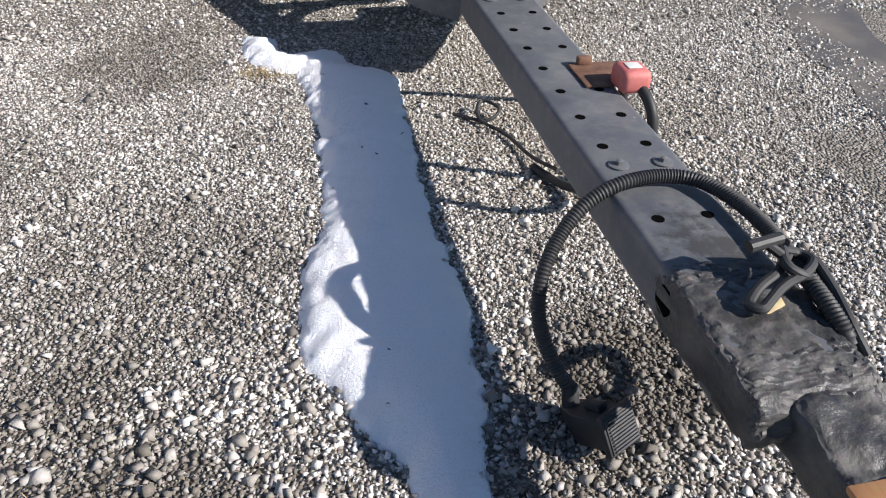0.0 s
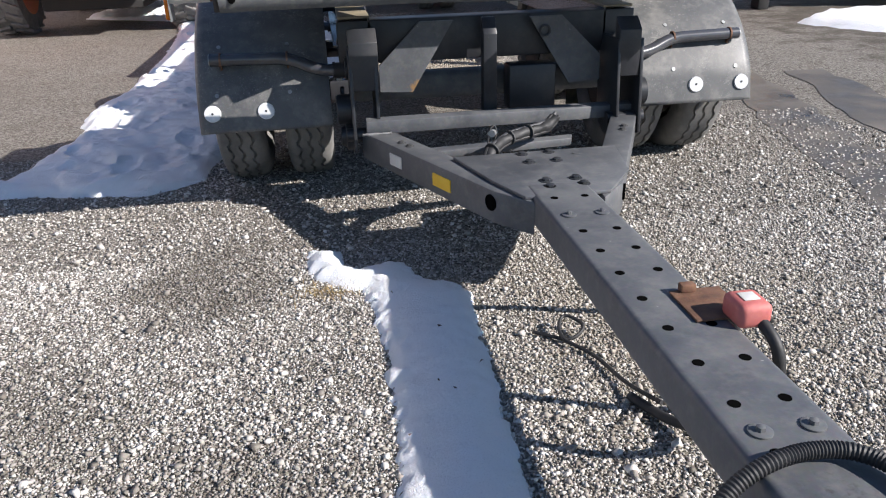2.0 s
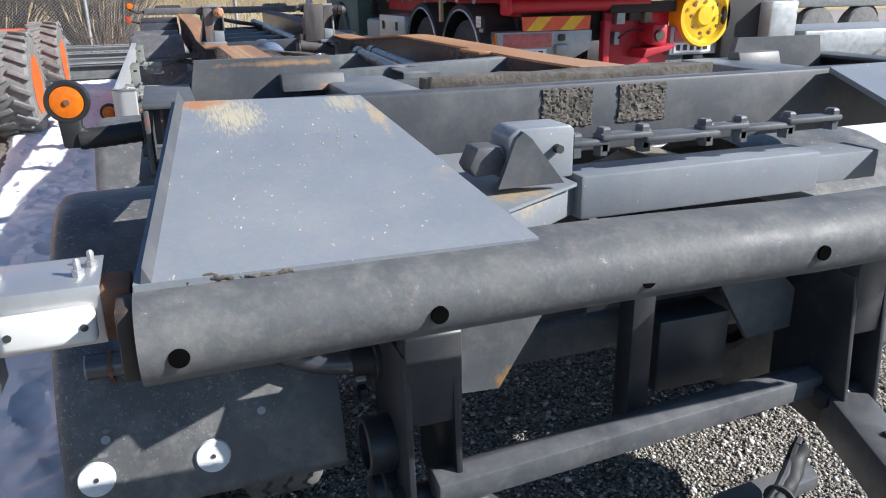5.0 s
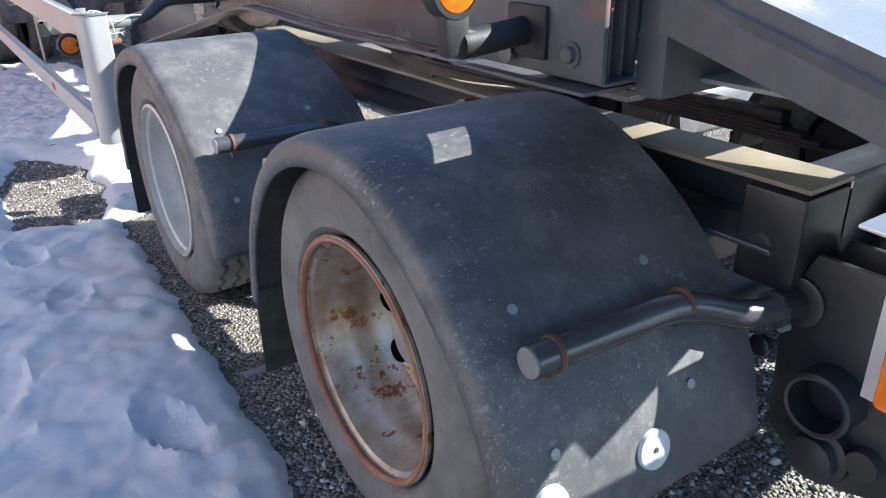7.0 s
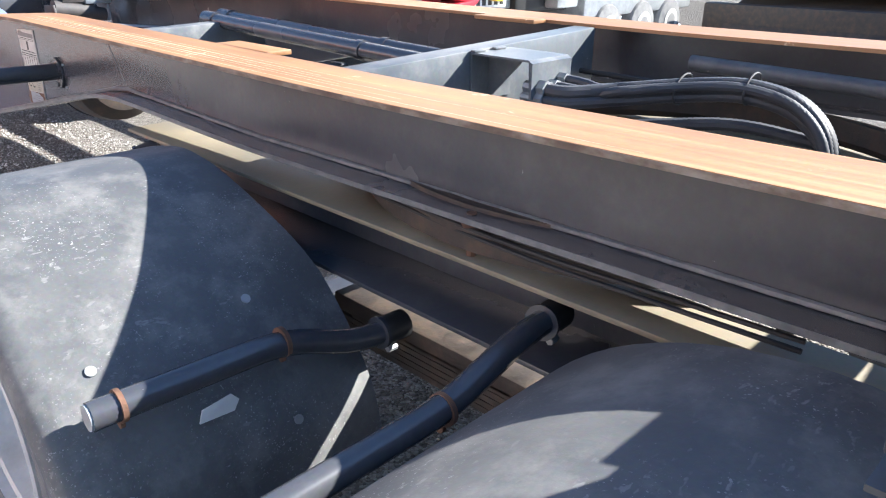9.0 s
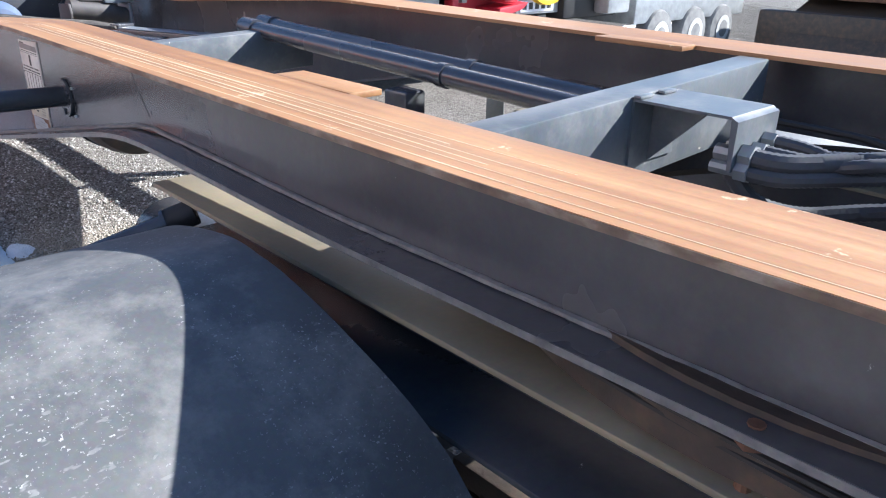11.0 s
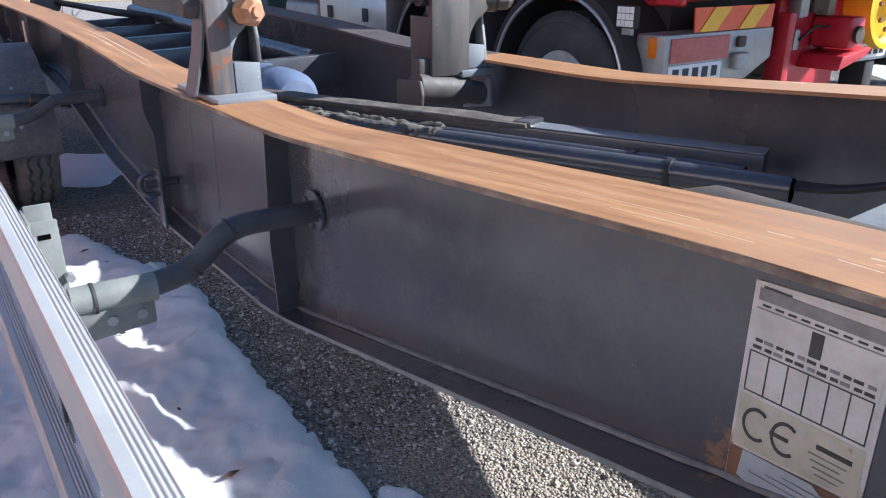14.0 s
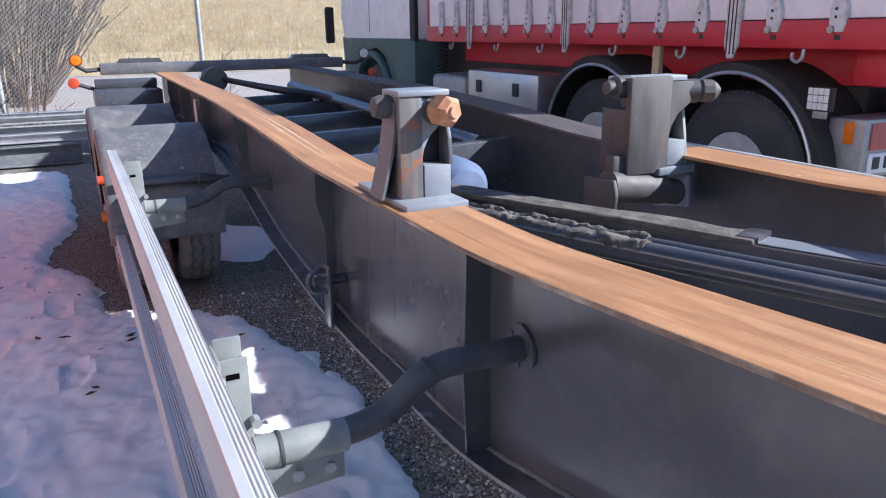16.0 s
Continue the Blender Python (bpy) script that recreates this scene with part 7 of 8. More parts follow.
# the long frame stands a little askew to its front dolly
SKEW = Matrix.Translation((CX - 0.006, 6.6, 0)) @ Matrix.Rotation(radians(0.48), 4, "Z") @ Matrix.Translation((-CX, -6.6, 0))
for ob in list(trailer.children):
    ys = [v.co.y for v in ob.data.vertices]
    mean = (min(ys) + max(ys)) / 2
    if ob.name.startswith("main_rail") or (mean > 6.7 and not ob.name.startswith(("guard_arm", "side_guard", "locking_post"))):
        for o in (ob, *ob.children_recursive):
            o.data.transform(SKEW)


# ---- the truck beside the trailer ----
TX = 2.88
truck = thing("truck", (TX + 1.25, 12.5, 0.0), "red and white drop-side truck parked beside the trailer", "truck")
bm = cuboid(TX, TX + 2.5, 8.95, 14.65, 1.452, 3.1, 0.01)
part("cargo_body", bm, TRUCKWHITE, truck, "white panelled cargo sides")
band = part("red_band", cuboid(TX - 0.02, TX + 2.52, 8.95, 14.68, 1.298, 1.448, 0.008), TRUCKRED, truck, "red lower side band")
for y in (9.613, 10.015, 10.568, 10.936, 11.316, 11.70, 12.244, 12.592, 12.976, 13.347, 13.95, 14.302):
    prof = [(y - 0.020, 1.70), (y + 0.020, 1.70), (y + 0.026, 1.56), (y + 0.052, 1.50), (y + 0.050, 1.43), (y + 0.030, 1.385), (y - 0.030, 1.385), (y - 0.044, 1.43), (y - 0.044, 1.50), (y - 0.026, 1.56)]
    lt = part("side_latch", prism(prof, "x", TX - 0.034, TX - 0.004, 0.004), LATCH, truck, "worn white metal drop-side latch")
    for z in (1.46, 1.50):
        part("latch_hole", rod((TX - 0.036, y + 0.012, z), (TX - 0.033, y + 0.012, z), 0.009, 10), INK, lt)
    part("latch_handle", cuboid(TX - 0.050, TX - 0.034, y - 0.010, y + 0.010, 1.54, 1.69, 0.004), LATCH, lt)
    part("latch_foot", rod((TX - 0.045, y + 0.03, 1.398), (TX - 0.010, y + 0.03, 1.398), 0.020, 10), GALV, lt)
    part("band_slot", cuboid(TX - 0.0215, TX - 0.019, y - 0.018, y + 0.018, 1.345, 1.372, 0.0), INK, lt)
for y in (9.85, 10.75, 11.45, 12.42, 13.16, 14.1):
    part("rope_hook", tube(along(rounded([(TX - 0.005, y - 0.035, 1.296), (TX - 0.012, y - 0.035, 1.245), (TX - 0.012, y, 1.222), (TX - 0.012, y + 0.035, 1.245), (TX - 0.005, y + 0.035, 1.275)], 0.02), 0.01), 0.010, 8), GALV, truck, "bent steel rope hook")
for y in (10.307, 12.03, 13.667):
    sp = part("side_post", cuboid(TX - 0.040, TX - 0.001, y - 0.050, y + 0.050, 1.30, 3.1, 0.006), LATCH, truck, "worn ribbed metal side post")
    for d in (-0.028, 0.0, 0.028):
        part("post_groove", cuboid(TX - 0.0415, TX - 0.0395, y + d - 0.005, y + d + 0.005, 1.26, 3.0, 0.0), INK, sp)
    part("post_tip", prism([(y - 0.045, 1.30), (y + 0.045, 1.30), (y + 0.020, 1.235), (y - 0.020, 1.235)], "x", TX - 0.038, TX - 0.022), LATCH, sp)
part("chassis_frame", cuboid(TX + 0.45, TX + 2.05, 9.72, 16.0, 0.80, 1.28, 0.01), TRUCKDARK, truck)
part("red_side_member", cuboid(TX + 0.42, TX + 0.448, 9.6, 14.6, 1.08, 1.29, 0.01), TRUCKRED, truck)
for yc in (10.29, 11.67):
    for side in (0, 1):
        x0 = TX + 0.05 if side == 0 else TX + 2.45
        s = 1 if side == 0 else -1
        prof = [(0.258, 0.024), (0.275, 0.008), (0.330, 0.001), (0.352, 0.003), (0.400, -0.002), (0.445, 0.004), (0.452, 0.000), (0.485, 0.012), (0.505, 0.026), (0.517, 0.045), (0.520, 0.07), (0.52, 0.26), (0.49, 0.30), (0.30, 0.30)]
        w = part("wheel", lathe([(r, h * s) for r, h in prof], (x0, yc, 0.52), "x", 56, caps=False), DARKTYRE, truck, "large truck tyre on a silver rim")
        part("rim", lathe([(r, h * s) for r, h in ((0.262, 0.004), (0.268, 0.010), (0.250, 0.030), (0.238, 0.085), (0.205, 0.110), (0.150, 0.085), (0.105, 0.080), (0.095, 0.040), (0.085, 0.030), (0.03, 0.025))], (x0, yc, 0.52), "x", 40), SILVER, w)
        if side == 0:
            bm = bmesh.new()
            for k in range(72):
                b2 = cuboid(0.022, 0.05, -0.017, 0.017, 0.497, 0.5225, 0.003, None, 1)
                bmesh.ops.transform(b2, matrix=Matrix.Translation((x0 + 0.012, yc, 0.52)) @ Matrix.Rotation(2 * math.pi * k / 72, 4, "X"), verts=b2.verts)
                tmp = bpy.data.meshes.new("tmp")
                b2.to_mesh(tmp)
                b2.free()
                bm.from_mesh(tmp)
                bpy.data.meshes.remove(tmp)
            part("tread", bm, DARKTYRE, w, smooth=False)
        for k in range(10):
            a = 2 * math.pi * k / 10
            p = Vector((x0 + 0.055 * s, yc + 0.125 * math.cos(a), 0.52 + 0.125 * math.sin(a)))
            part("wheel_nut", rod(p, p - Vector((0.03 * s, 0, 0)), 0.016, 6), GALV, w)
            part("hand_hole", rod(p + Vector((0.012 * s, 0.062 * math.cos(a + 0.3), 0.062 * math.sin(a + 0.3))), p + Vector((0.004 * s, 0.062 * math.cos(a + 0.3), 0.062 * math.sin(a + 0.3))), 0.02, 10), INK, w)
        if side == 0:
            bm, rows = bmesh.new(), []
            for k in range(25):
                a = radians(-8 + 196 * k / 24)
                rows.append([bm.verts.new((TX + dx, yc + r * math.cos(a), 0.53 + r * math.sin(a))) for dx, r in ((0.55, 0.69), (0.02, 0.69), (0.0, 0.68), (0.0, 0.62), (0.02, 0.635), (0.55, 0.66))])
            for a, b in zip(rows, rows[1:]):
                for k in range(5):
                    bm.faces.new((a[k], a[k + 1], b[k + 1], b[k]))
            bmesh.ops.recalc_face_normals(bm, faces=bm.faces[:])
            mg = part("mudguard", bm, TRUCKDARK, truck, "black round mudguard with a pale edge")
            ring = tube([(TX - 0.004, yc + 0.622 * math.cos(radians(a)), 0.53 + 0.622 * math.sin(radians(a))) for a in range(-8, 189, 6)], 0.012, 8)
            part("pale_edge", ring, ALU, mg)
part("tool_box", cuboid(TX + 0.02, TX + 0.55, 12.49, 13.79, 0.62, 1.03, 0.02), ALU, truck, "pale aluminium tool box with two latches")
for y in (12.85, 13.55):
    part("box_latch", cuboid(TX + 0.008, TX + 0.02, y - 0.05, y + 0.05, 0.82, 0.94, 0.006), INK, truck)
part("tank", cuboid(TX + 0.06, TX + 0.55, 13.95, 14.75, 0.55, 0.95, 0.06, segs=4), GALV, truck)
part("stake", cuboid(TX + 0.02, TX + 0.06, 10.98, 11.05, 1.00, 1.32, 0.004), YELLOWPRIME, truck)
wl2 = part("work_lamp", cuboid(TX - 0.03, TX + 0.02, 9.60, 9.74, 0.975, 1.105, 0.008), TRUCKDARK, truck, "square work lamp with twelve clear lenses")
for i in range(4):
    for j in range(3):
        part("lens", cuboid(TX - 0.034, TX - 0.030, 9.606 + 0.0325 * i, 9.636 + 0.0325 * i, 0.984 + 0.039 * j, 1.020 + 0.039 * j, 0.002), WHITE, wl2)
part("lamp_foot", cuboid(TX - 0.01, TX + 0.01, 9.63, 9.71, 0.935, 0.975, 0.003), GALV, wl2)
# rear end
part("rear_frame", cuboid(4.26, 4.34, 9.46, 9.56, 0.40, 1.02, 0.01), TRUCKRED, truck, "red rear chassis post")
part("rear_frame", cuboid(4.345, 5.20, 9.60, 9.66, 0.40, 1.22, 0.01), TRUCKRED, truck, "dirty red rear chassis plate")
part("rear_crossmember", cuboid(4.345, 5.20, 9.48, 9.598, 1.10, 1.22, 0.01), TRUCKDARK, truck)
for x, z, w, h, mat in ((4.44, 0.98, 0.11, 0.13, GALV), (4.60, 1.01, 0.15, 0.12, GRIME), (4.80, 0.98, 0.10, 0.16, SUNDUST), (4.42, 0.76, 0.07, 0.14, GALV)):
    part("valve_block", cuboid(x, x + w, 9.50, 9.598, z, z + h, 0.012), mat, truck)
part("air_line", tube(along(rounded([(4.46, 9.49, 0.83), (4.60, 9.46, 0.93), (4.75, 9.46, 0.90), (4.86, 9.48, 0.95)], 0.08), 0.02), 0.010, 8), RUBBER, truck)
part("coupling", cuboid(4.78, 4.98, 9.30, 9.598, 0.76, 0.98, 0.03), TRUCKRED, truck, "red trailer coupling")
part("coupling_jaw", prism([(4.66, 0.62), (5.02, 0.70), (5.10, 0.76), (4.70, 0.72)], "y", 9.28, 9.598, 0.01), TRUCKRED, truck)
part("coupling_pin", rod((4.86, 9.298, 0.86), (4.86, 9.27, 0.86), 0.06, 18), GRIME, truck)
part("hydraulic_ram", rod((3.15, 9.56, 1.20), (4.85, 9.56, 1.22), 0.085, 18), TRUCKRED, truck, "red ram under the body")
part("ram_bracket", cuboid(3.08, 3.15, 9.46, 9.66, 1.10, 1.30, 0.03), TRUCKRED, truck)
for shift in (0.0, 2.15):
    tail = prism([(3.0 + shift, 0.62), (3.86 + shift, 0.62), (4.12 + shift, 0.74), (4.12 + shift, 0.937), (3.0 + shift, 0.937)], "y", 9.48, 9.70, 0.012)
    lb2 = part("lamp_plate", tail, GALV, truck, "grey tail lamp carrier with a cut corner")
    part("tail_lamp", cuboid(3.05 + shift, 3.62 + shift, 9.465, 9.48, 0.77, 0.915, 0.006), REDCAP, lb2, "faded red tail lamp")
    part("reversing_lamp", cuboid(3.70 + shift, 3.78 + shift, 9.45, 9.48, 0.83, 0.90, 0.012), GRIME, lb2)
    part("reversing_lamp", cuboid(3.66 + shift, 3.80 + shift, 9.42, 9.478, 0.69, 0.80, 0.02), GALV, lb2)
    part("number_plate", cuboid(3.05 + shift, 3.56 + shift, 9.468, 9.48, 0.645, 0.755, 0.003), TRUCKWHITE, lb2, "white plate with dark bars")
    for k in range(5):
        part("plate_bar", cuboid(3.08 + shift + 0.095 * k, 3.135 + shift + 0.095 * k, 9.464, 9.4685, 0.670, 0.735, 0.0), INK, lb2)
    part("side_amber", cuboid(2.994 + shift, 3.004 + shift, 9.54, 9.60, 0.80, 0.92, 0.003), AMBER, lb2)
    hz = part("hazard_board", prism([(3.285 + shift, 0.94), (4.09 + shift, 0.94), (4.10 + shift, 1.085), (3.27 + shift, 1.085)], "y", 9.49, 9.502), HAZARD, truck, "orange hazard board with yellow diagonal stripes")
    for k in range(2):
        x = 3.32 + shift + 0.40 * k
        part("stripe", prism([(x, 0.942), (x + 0.17, 0.942), (x + 0.31, 1.083), (x + 0.14, 1.083)], "y", 9.484, 9.489), YELLOW, hz)
# cab
bm = prism([(15.07, 1.30), (17.60, 1.30), (17.73, 1.60), (17.55, 2.9), (15.07, 2.9)], "x", TX, TX + 2.45, 0.05)
cab = part("cab", bm, TRUCKWHITE, truck, "white truck cab over a dark green lower body")
part("door_gap", cuboid(TX - 0.002, TX + 0.001, 16.52, 16.535, 1.40, 2.8, 0.0), INK, cab)
part("rear_pillar", cuboid(TX - 0.004, TX + 0.05, 15.06, 15.20, 1.30, 2.9, 0.01), TRUCKDARK, cab)
part("door_window", cuboid(TX - 0.003, TX + 0.01, 16.60, 17.45, 1.95, 2.7, 0.01), HOLE, cab)
part("cab_skirt", prism([(15.10, 0.45), (15.75, 0.45), (15.85, 0.85), (16.05, 1.10), (16.35, 1.20), (16.75, 1.15), (17.00, 0.95), (17.15, 0.60), (17.60, 0.60), (17.70, 1.34), (15.10, 1.34)], "x", TX + 0.01, TX + 2.4, 0.02), TEAL, cab, "dark green lower cab panel round the wheel")
part("cab_step", cuboid(TX + 0.0, TX + 0.06, 15.30, 15.70, 0.62, 0.70, 0.01), GALV, cab)
w = part("front_wheel", lathe([(0.30, 0.02), (0.36, 0.0), (0.44, 0.0), (0.485, 0.02), (0.50, 0.06), (0.50, 0.26), (0.30, 0.30)], (TX + 0.04, 16.45, 0.50), "x", 48), DARKTYRE, truck)
part("rim", lathe([(0.31, -0.002), (0.28, 0.03), (0.20, -0.01), (0.10, -0.05), (0.03, -0.06)], (TX + 0.04, 16.45, 0.50), "x", 36), TRUCKDARK, w)
part("mirror", cuboid(TX - 0.25, TX - 0.12, 17.62, 17.70, 1.25, 1.75, 0.03), TRUCKDARK, cab)
part("fender", tube([(TX + 0.0, 16.45 + 0.62 * math.cos(radians(a)), 0.5 + 0.62 * math.sin(radians(a))) for a in range(-6, 187, 8)], 0.05, 10), TEAL, cab)
part("hose_coil", tube([(TX + 0.25 + 0.06 * math.cos(k * 0.9), 14.86 + 0.06 * math.sin(k * 0.9), 0.85 + 0.006 * k) for k in range(90)], 0.012, 6), RUBBER, truck, "black coiled air hose behind the cab")
part("red_bottle", cuboid(TX + 0.05, TX + 0.18, 14.70, 14.84, 1.45, 1.75, 0.03), TRUCKRED, truck)

# ---- orange lift machine ----
lift = thing("boom_lift", (-2.4, 11.8, 0.0), "orange boom lift standing on treaded tyres", "lift")
for x0, yc in ((-1.93, 10.65), (-1.98, 13.6), (-4.0, 10.65), (-4.0, 13.6)):
    prof = [(0.28, 0.02), (0.36, 0.0), (0.47, 0.02), (0.495, 0.05), (0.495, 0.35), (0.47, 0.38), (0.28, 0.38)]
    w = part("wheel", lathe(prof, (x0, yc, 0.52), "x", 48), TYRE, lift, "chunky lug tyre with an orange rim")
    part("rim", lathe([(0.29, 0.385), (0.27, 0.33), (0.12, 0.32), (0.10, 0.37), (0.02, 0.375)], (x0, yc, 0.52), "x", 32), LIFT, w)
    for k in range(22):
        a = 2 * math.pi * k / 22
        for half in (0, 1):
            bm = cuboid(-0.095, 0.095, -0.022, 0.022, -0.004, 0.034, 0.004)
            sgn = -1 if half else 1
            m = Matrix.Translation((x0 + (0.10 if half == 0 else 0.30), yc, 0.52)) @ Matrix.Rotation(a + (0.14 if half else 0), 4, "X") @ Matrix.Translation((0, 0, 0.49)) @ Matrix.Rotation(0.45 * sgn, 4, "Z")
            bmesh.ops.transform(bm, matrix=m, verts=bm.verts)
            part("lug", bm, TYRE, w)
part("chassis", cuboid(-3.6, -2.05, 10.2, 14.0, 0.50, 0.95, 0.03), LIFT, lift)
part("front_panel", prism([(-3.7, 0.55), (-2.02, 0.55), (-2.02, 0.80), (-2.15, 1.30), (-3.7, 1.30)], "y", 9.75, 10.15, 0.03), LIFT, lift, "orange front panel")
part("stripe_panel", cuboid(-3.2, -2.7, 9.74, 9.75, 1.0, 1.12, 0.0), INK, lift)
part("boom", cuboid(-3.2, -2.75, 9.2, 15.0, 1.45, 1.85, 0.03), LIFT, lift)
part("turret", cuboid(-3.5, -2.3, 11.0, 13.6, 0.95, 1.6, 0.06), LIFT, lift)
part("underside", cuboid(-3.4, -2.2, 10.3, 13.9, 0.28, 0.50, 0.03), TRUCKDARK, lift)

# ---- things beyond ----
stack = thing("beam_stack", (-2.5, 17.0, 0.0), "pile of pale steel beams lying on the snow", "steel beams")
for k, (y, z, h) in enumerate(((16.3, 0.02, 0.22), (16.6, 0.24, 0.10), (16.9, 0.26, 0.14), (17.3, 0.02, 0.20), (17.5, 0.40, 0.10), (17.0, 0.42, 0.08))):
    bm = cuboid(-6.0 + 0.4 * k, -0.75 + 0.1 * (k % 3), y, y + 0.04, z, z + h, 0.004)
    cuboid(-6.0 + 0.4 * k, -0.75 + 0.1 * (k % 3), y - 0.06, y + 0.10, z + h - 0.012, z + h, 0.002, bm)
    cuboid(-6.0 + 0.4 * k, -0.75 + 0.1 * (k % 3), y - 0.06, y + 0.10, z, z + 0.012, 0.002, bm)
    part("beam", bm, (PLATE, ALU, GALV)[k % 3], stack)

yellow = thing("yellow_machine", (6.2, 9.6, 0.0), "machine with a big yellow wheel hub", "machine")
part("hub_wheel", lathe([(0.02, 0.0), (0.10, 0.0), (0.12, 0.03), (0.26, 0.05), (0.30, 0.0), (0.34, 0.0), (0.36, 0.2), (0.1, 0.25)], (5.55, 9.4, 1.05), "y", 40), YELLOWPAINT, yellow, "yellow wheel hub")
for k in range(10):
    a = 2 * math.pi * k / 10
    part("stud", rod((5.55 + 0.20 * math.cos(a), 9.41, 1.05 + 0.20 * math.sin(a)), (5.55 + 0.20 * math.cos(a), 9.39, 1.05 + 0.20 * math.sin(a)), 0.02, 8), RUST, yellow)
part("body", cuboid(5.8, 6.8, 9.4, 10.4, 0.55, 1.25, 0.05), TRUCKDARK, yellow)
part("frame", cuboid(6.3, 6.7, 9.2, 9.4, 0.6, 1.2, 0.03), GALV, yellow)
part("leg", cuboid(5.5, 5.65, 9.5, 9.7, 0.0, 0.9, 0.02), TRUCKDARK, yellow)

far_trailer = thing("flatbed_trailer", (14.0, 15.0, 0.0), "grey flatbed trailer parked far across the yard", "trailer")
part("bed", cuboid(10.0, 17.5, 14.0, 16.4, 0.95, 1.45, 0.03), GALV, far_trailer)
for x in (12.0, 13.2, 15.6):
    for y in (14.0, 16.1):
        part("wheel", lathe([(0.1, -0.02), (0.30, 0.0), (0.45, 0.02), (0.48, 0.06), (0.48, 0.24), (0.45, 0.28), (0.1, 0.30)], (x, y, 0.48), "y", 36), TYRE, far_trailer)

# scrap heap and small vehicles across the yard
scrap = thing("scrap_heap", (11.0, 7.5, 0.0), "rusty scrap frame with a coiled yellow hose", "scrap")
part("frame", prism([(9.0, 0.0), (13.5, 0.0), (13.5, 0.55), (10.2, 0.75), (9.3, 0.45)], "y", 6.4, 8.6, 0.03), GRIME, scrap)
part("frame", cuboid(9.5, 13.4, 6.2, 8.8, 0.70, 0.82, 0.02), RUST, scrap)
part("frame", cuboid(9.2, 9.4, 6.3, 8.9, 0.0, 0.55, 0.03), GRIME, scrap)
for k in range(3):
    part("hose", tube([(11.2 + (0.55 + 0.06 * k) * math.cos(a), 7.2 + 0.12 * k, 1.10 + (0.45 + 0.05 * k) * math.sin(a)) for a in (2 * math.pi * i / 30 for i in range(28))], 0.045, 8), YELLOWPRIME, scrap)
quad = thing("light_trailer", (8.0, 9.4, 0.0), "light trailer on small black wheels", "trailer")
for x in (7.4, 8.2, 8.9):
    part("wheel", lathe([(0.05, -0.01), (0.16, 0.0), (0.28, 0.02), (0.30, 0.05), (0.30, 0.17), (0.05, 0.2)], (x, 9.2, 0.30), "y", 30), TYRE, quad)
    part("rim", lathe([(0.17, -0.005), (0.14, 0.02), (0.03, 0.0)], (x, 9.2, 0.30), "y", 24), SILVER, quad)
part("frame", cuboid(6.9, 9.5, 9.25, 10.6, 0.45, 0.85, 0.03), GALV, quad)


def strip(name, line, mat, label, category, step=4.0, wave=0.0):
    """A long strip across the view: its line gives (y, z) from front to back."""
    bm, rows = bmesh.new(), []
    n = int(240 / step)
    for j, (y, z) in enumerate(line):
        rows.append([bm.verts.new((-120 + i * step, y + 0.8 * noise.noise(Vector((i * 0.3, j, 2))), z + (wave if j else 0) * noise.noise(Vector((i * 0.7, j, 5))))) for i in range(n + 1)])
    for a, b in zip(rows, rows[1:]):
        for i in range(n):
            bm.faces.new((a[i], a[i + 1], b[i + 1], b[i]))
    return tagged(part(name, bm, mat, smooth=False), label, category, kind="structure")


BANK = [(36, -0.05), (42, 0.55), (60, 1.9), (95, 4.9), (105, 5.2), (170, 5.2)]
strip("road", [(22.5, 0.006), (29, 0.02), (36.5, 0.006)], ROADMAT, "pale dry road with thin snow behind the yard", "road")
strip("grass_bank", BANK, STRAW, "bank of dry straw-coloured grass behind the fence", "grass", 3.0, 0.2)
strip("grass_verge", [(36.0, 0.02), (38.5, 0.35), (41.5, 0.62)], PALEGRASS, "verge of bleached dry grass along the road", "grass", 3.0, 0.1)
rng = random.Random(8)
verts, faces = [], []
for k in range(16000):
    x, y = rng.uniform(-25, 35), 37 + 50 * rng.random() ** 1.5
    z = height(BANK, y) - 0.15
    h, w = rng.uniform(0.35, 0.9), rng.uniform(0.015, 0.05)
    n = len(verts)
    verts += [(x - w, y, z), (x + w, y, z), (x + rng.uniform(-0.25, 0.25), y, z + h)]
    faces.append((n, n + 1, n + 2))
me = bpy.data.meshes.new("reeds")
me.from_pydata(verts, [], faces)
me.materials.append(STRAW)
tagged(new("reeds", me), "tall dry reeds on the bank", "reeds", kind="stuff")

fence = thing("wire_fence", (2.0, 21.5, 0.0), "galvanised chain-link fence along the road", "fence")
for x in (-10.5, -7.2, -3.9, -0.6, 2.7, 6.0, 9.3):
    part("post", rod((x + 2.05, 21.5, 0), (x + 2.05, 21.5, 2.4), 0.04, 12), GALV, fence)
bm = bmesh.new()
for k in range(330):
    for s in (-1, 1):
        x = -10 + k * 0.075
        a = Vector((x, 21.5 + 0.004 * s, 0.05))
        b = Vector((x + s * 2.25, 21.5 + 0.004 * s, 2.3))
        vs = [bm.verts.new(p) for p in (a, a + Vector((0.009, 0, 0)), b + Vector((0.009, 0, 0)), b)]
        bm.faces.new(vs)
part("mesh", bm, GALV, fence, smooth=False)
part("top_wire", rod((-10, 21.5, 2.32), (14, 21.5, 2.32), 0.008, 6), GALV, fence)


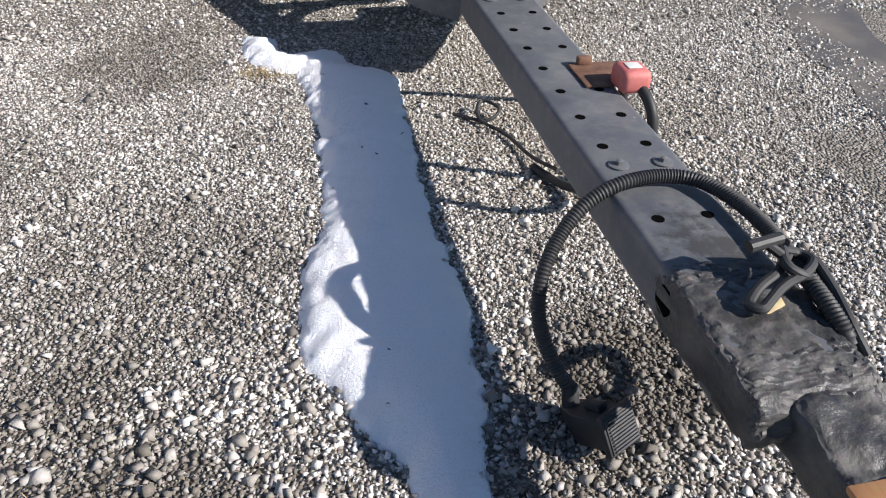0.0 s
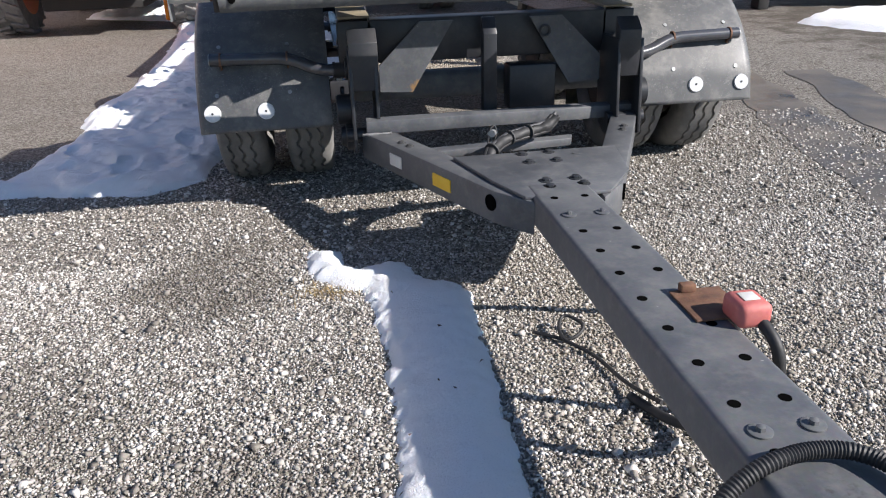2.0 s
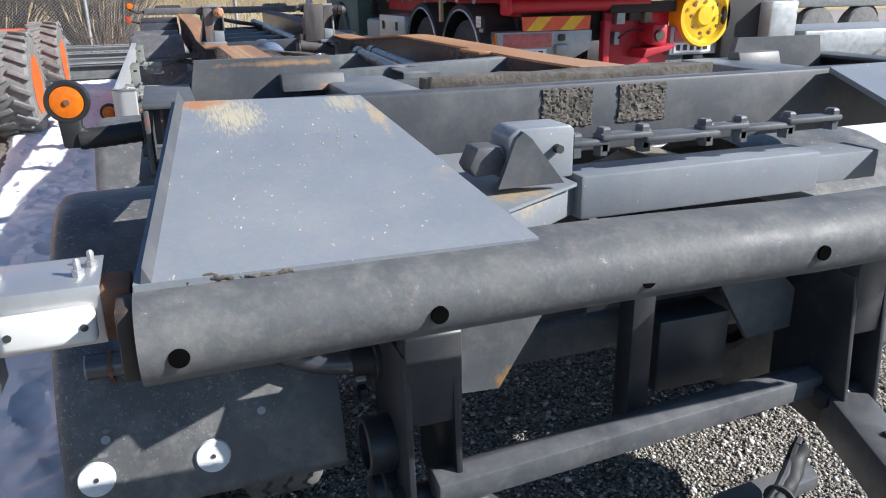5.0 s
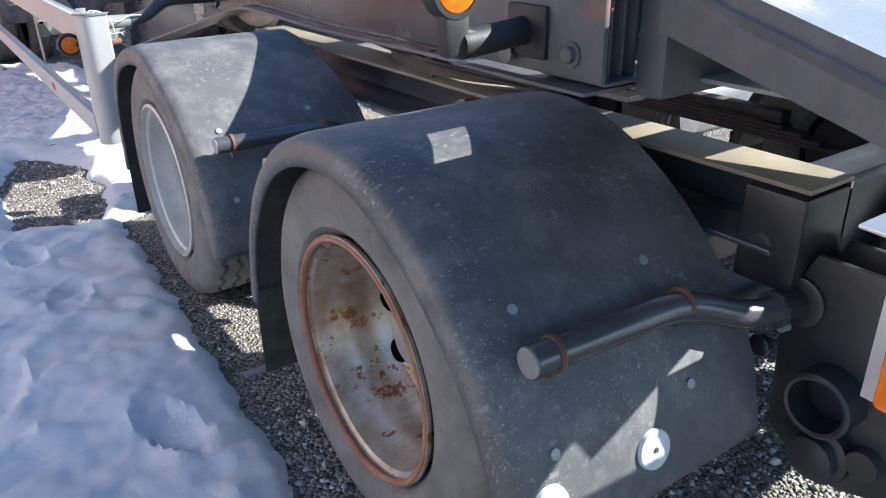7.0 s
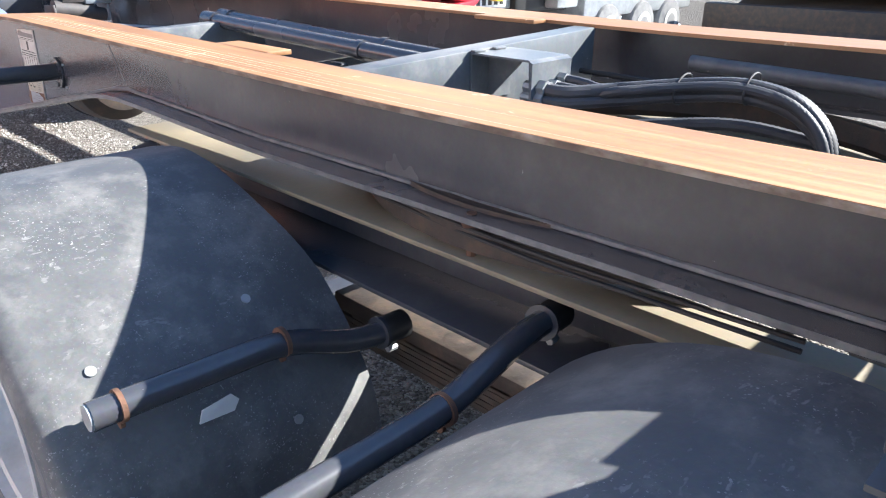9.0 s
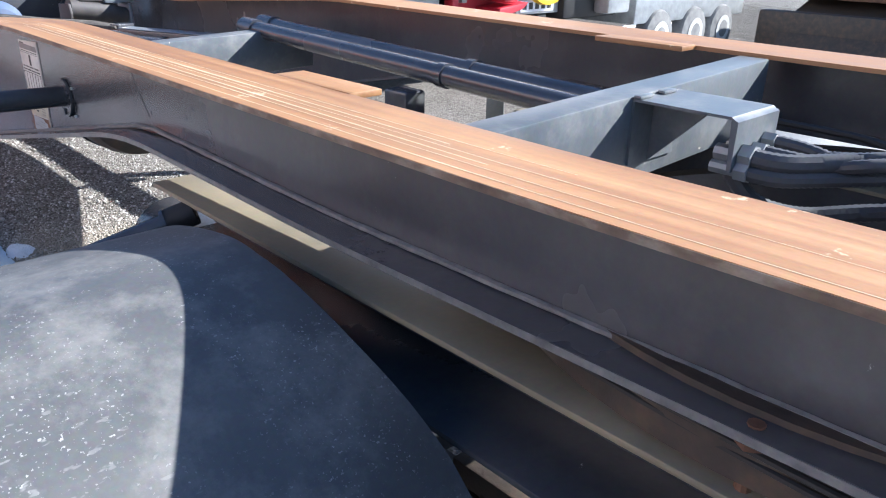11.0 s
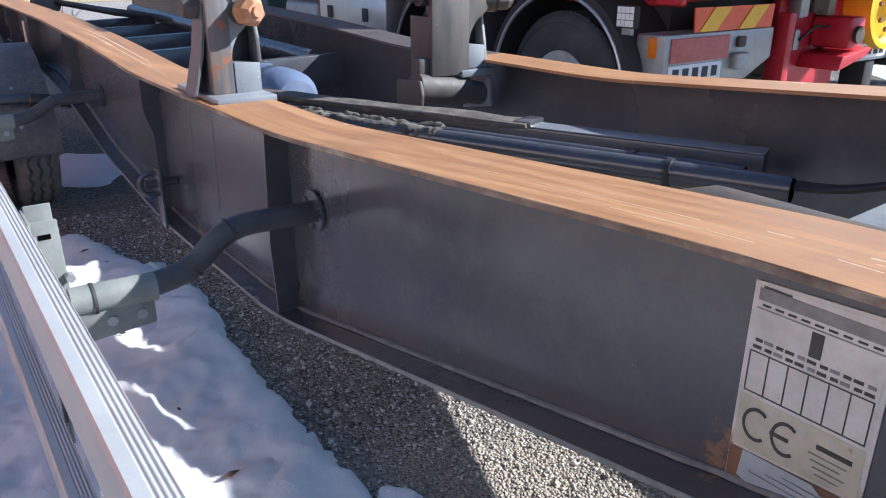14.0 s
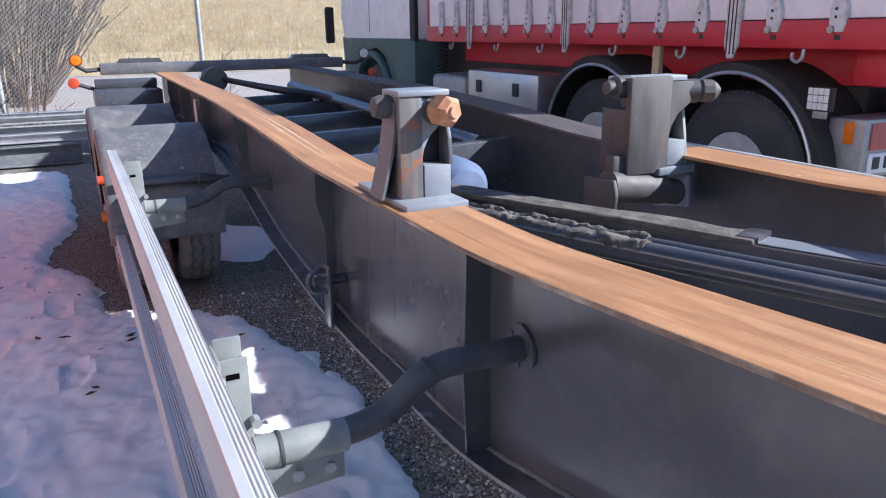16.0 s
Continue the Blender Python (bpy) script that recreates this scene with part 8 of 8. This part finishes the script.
def bush(name, at, tall, wide, n, seed, label):
    r = random.Random(seed)
    bm = bmesh.new()
    for k in range(n):
        a = r.uniform(0, 6.28)
        p = Vector((at[0] + wide * 0.2 * math.cos(a), at[1] + wide * 0.2 * math.sin(a), 0))
        d = Vector((math.cos(a) * wide * r.uniform(0.05, 0.5), math.sin(a) * wide * r.uniform(0.05, 0.5), tall * r.uniform(0.5, 1)))
        pts = [p, p + d * 0.5 + Vector((r.uniform(-1, 1), r.uniform(-1, 1), 0)) * wide * 0.06, p + d]
        rr = 0.003 + 0.004 * tall
        tube(pts, rr, 4, bm)
        for j in range(4):
            q = pts[1].lerp(pts[2], r.random())
            tube([q, q + Vector((r.uniform(-1, 1), r.uniform(-1, 1), r.uniform(0.2, 1))) * 0.22 * tall], rr * 0.5, 3, bm)
    ob = thing(name, (at[0], at[1], 0), label, "bush")
    part("branchwork", bm, TWIG, ob, smooth=False)


bush("bare_bush", (-1.9, 25.0), 3.4, 3.2, 170, 1, "bare brown leafless bush behind the fence")
bush("bare_bush", (-4.6, 26.0), 3.2, 3.4, 150, 2, "bare brown leafless bush behind the fence")
bush("dry_weed", (-1.35, 17.9), 1.05, 0.9, 22, 3, "thin dry weed stalks beside the beams")
bush("dry_weed", (-1.9, 18.4), 0.8, 0.6, 8, 4, "thin dry weed stalks beside the beams")
bush("dry_weed", (1.4, 20.0), 1.1, 0.6, 6, 5, "thin dry weed stalks behind the trailer")

rng = random.Random(3)
for k in range(9):
    x = -40 + 14 * k
    w, h = rng.uniform(6, 11), rng.uniform(3.0, 5.0)
    hs = thing("building", (x, 125, 5.2), ("low white workshop building far behind the field", "low red shed far behind the field")[k % 3 == 2], "building")
    part("wall", cuboid(x, x + w, 122, 130, 5.0, 5.2 + h, 0.02), TRUCKRED if k % 3 == 2 else TRUCKWHITE, hs)
    part("roof", prism([(121.5, 5.2 + h), (130.5, 5.2 + h), (126, 6.4 + h)], "x", x - 0.4, x + w + 0.4), TRUCKDARK, hs)
    for j in range(3):
        part("window", cuboid(x + 0.8 + j * w / 3.4, x + 1.8 + j * w / 3.4, 121.95, 122.0, 6.2, 7.4, 0.0), INK, hs)
CROWN = worn("conifer", [(0.02, 0.03, 0.018), (0.045, 0.055, 0.03)], 2.0, 20.0, (0.8, 0.9))
for k in range(14):
    x, y, h = rng.uniform(-45, 70), rng.uniform(110, 120), rng.uniform(4, 9)
    t = thing("tree", (x, y, 5.2), "dark conifer far behind the field", "tree", group="trees behind the field")
    part("trunk", rod((x, y, 5.0), (x, y, 5.2 + h * 0.9), 0.15, 8, r2=0.03), TWIG, t)
    bm = bmesh.new()
    for j in range(160):
        u = rng.random() ** 0.7
        r, a = h * 0.24 * (1 - u) + 0.2, rng.uniform(0, 6.28)
        c = Vector((x + r * rng.random() ** 0.5 * math.cos(a), y + r * math.sin(a), 5.4 + h * u))
        vs = [bm.verts.new(c + Vector((rng.uniform(-0.5, 0.5), rng.uniform(-0.5, 0.5), rng.uniform(-0.35, 0.2)))) for _ in range(4)]
        bm.faces.new(vs)
    part("crown", bm, CROWN, t, smooth=False)

# fallen leaves and dark specks on the snow
LEAF = worn("dead_leaf", [(0.03, 0.02, 0.015), (0.08, 0.05, 0.03)], 40.0, 120.0, (0.8, 0.9))
rng = random.Random(11)
bm = bmesh.new()
field = [v.co for o in bpy.data.objects if o.name.startswith("snow_field") for v in o.data.vertices]
for k in range(70):
    x, y = (rng.uniform(-1.6, -0.1), rng.uniform(7.5, 13)) if k < 60 else (rng.uniform(0.02, 0.3), rng.uniform(0.9, 2.6))
    r, a = (rng.uniform(0.012, 0.035) if k < 60 else rng.uniform(0.004, 0.010)), rng.uniform(0, 6.28)
    z = min(field, key=lambda v: (v.x - x) ** 2 + (v.y - y) ** 2).z + 0.008 if k < 60 else 0.052
    vs = [bm.verts.new((x + r * q * math.cos(a + t), y + r * q * math.sin(a + t), z + rng.uniform(0, 0.008))) for t, q in ((0, 1), (1.2, 0.5), (3.14, 1), (4.4, 0.4))]
    bm.faces.new(vs)
tagged(part("fallen_leaves", bm, LEAF, smooth=False), "dark dead leaves scattered on the snow", "leaves", kind="stuff")


def tuft(at, n, tall, spread, seed):
    r = random.Random(seed)
    bm = bmesh.new()
    for k in range(n):
        a = r.uniform(0, 6.28)
        x, y = at[0] + r.gauss(0, spread), at[1] + r.gauss(0, spread * 0.6)
        h = tall * r.uniform(0.3, 1)
        tip = Vector((x + math.cos(a) * tall * 1.2 * r.random(), y + math.sin(a) * tall * 1.2 * r.random(), h))
        w = Vector((-math.sin(a), math.cos(a), 0)) * 0.0012
        p = Vector((x, y, 0.0))
        bm.faces.new([bm.verts.new(q) for q in (p - w, p + w, tip)])
    return tagged(part("dry_grass_tuft", bm, STRAW, smooth=False), "flattened dry grass tuft in the gravel", "grass", kind="stuff")


tuft((-0.13, 2.60), 260, 0.035, 0.055, 1)
tuft((-0.62, 0.80), 60, 0.02, 0.12, 2)

# unseen wall on the camera's side, added to bounce sunlight onto shaded snow
BOUNCEWALL = worn("rose_render_wall", [(0.52, 0.43, 0.405), (0.59, 0.49, 0.465)], 0.8, 20.0, (0.7, 0.9))
bm = cuboid(-6.4, -6.0, 3.8, 18.0, 0.0, 5.0, 0.02)
tagged(part("wall_west", bm, BOUNCEWALL), "plain unseen rose-coloured wall added to bounce sunlight into the yard", "wall", kind="structure")
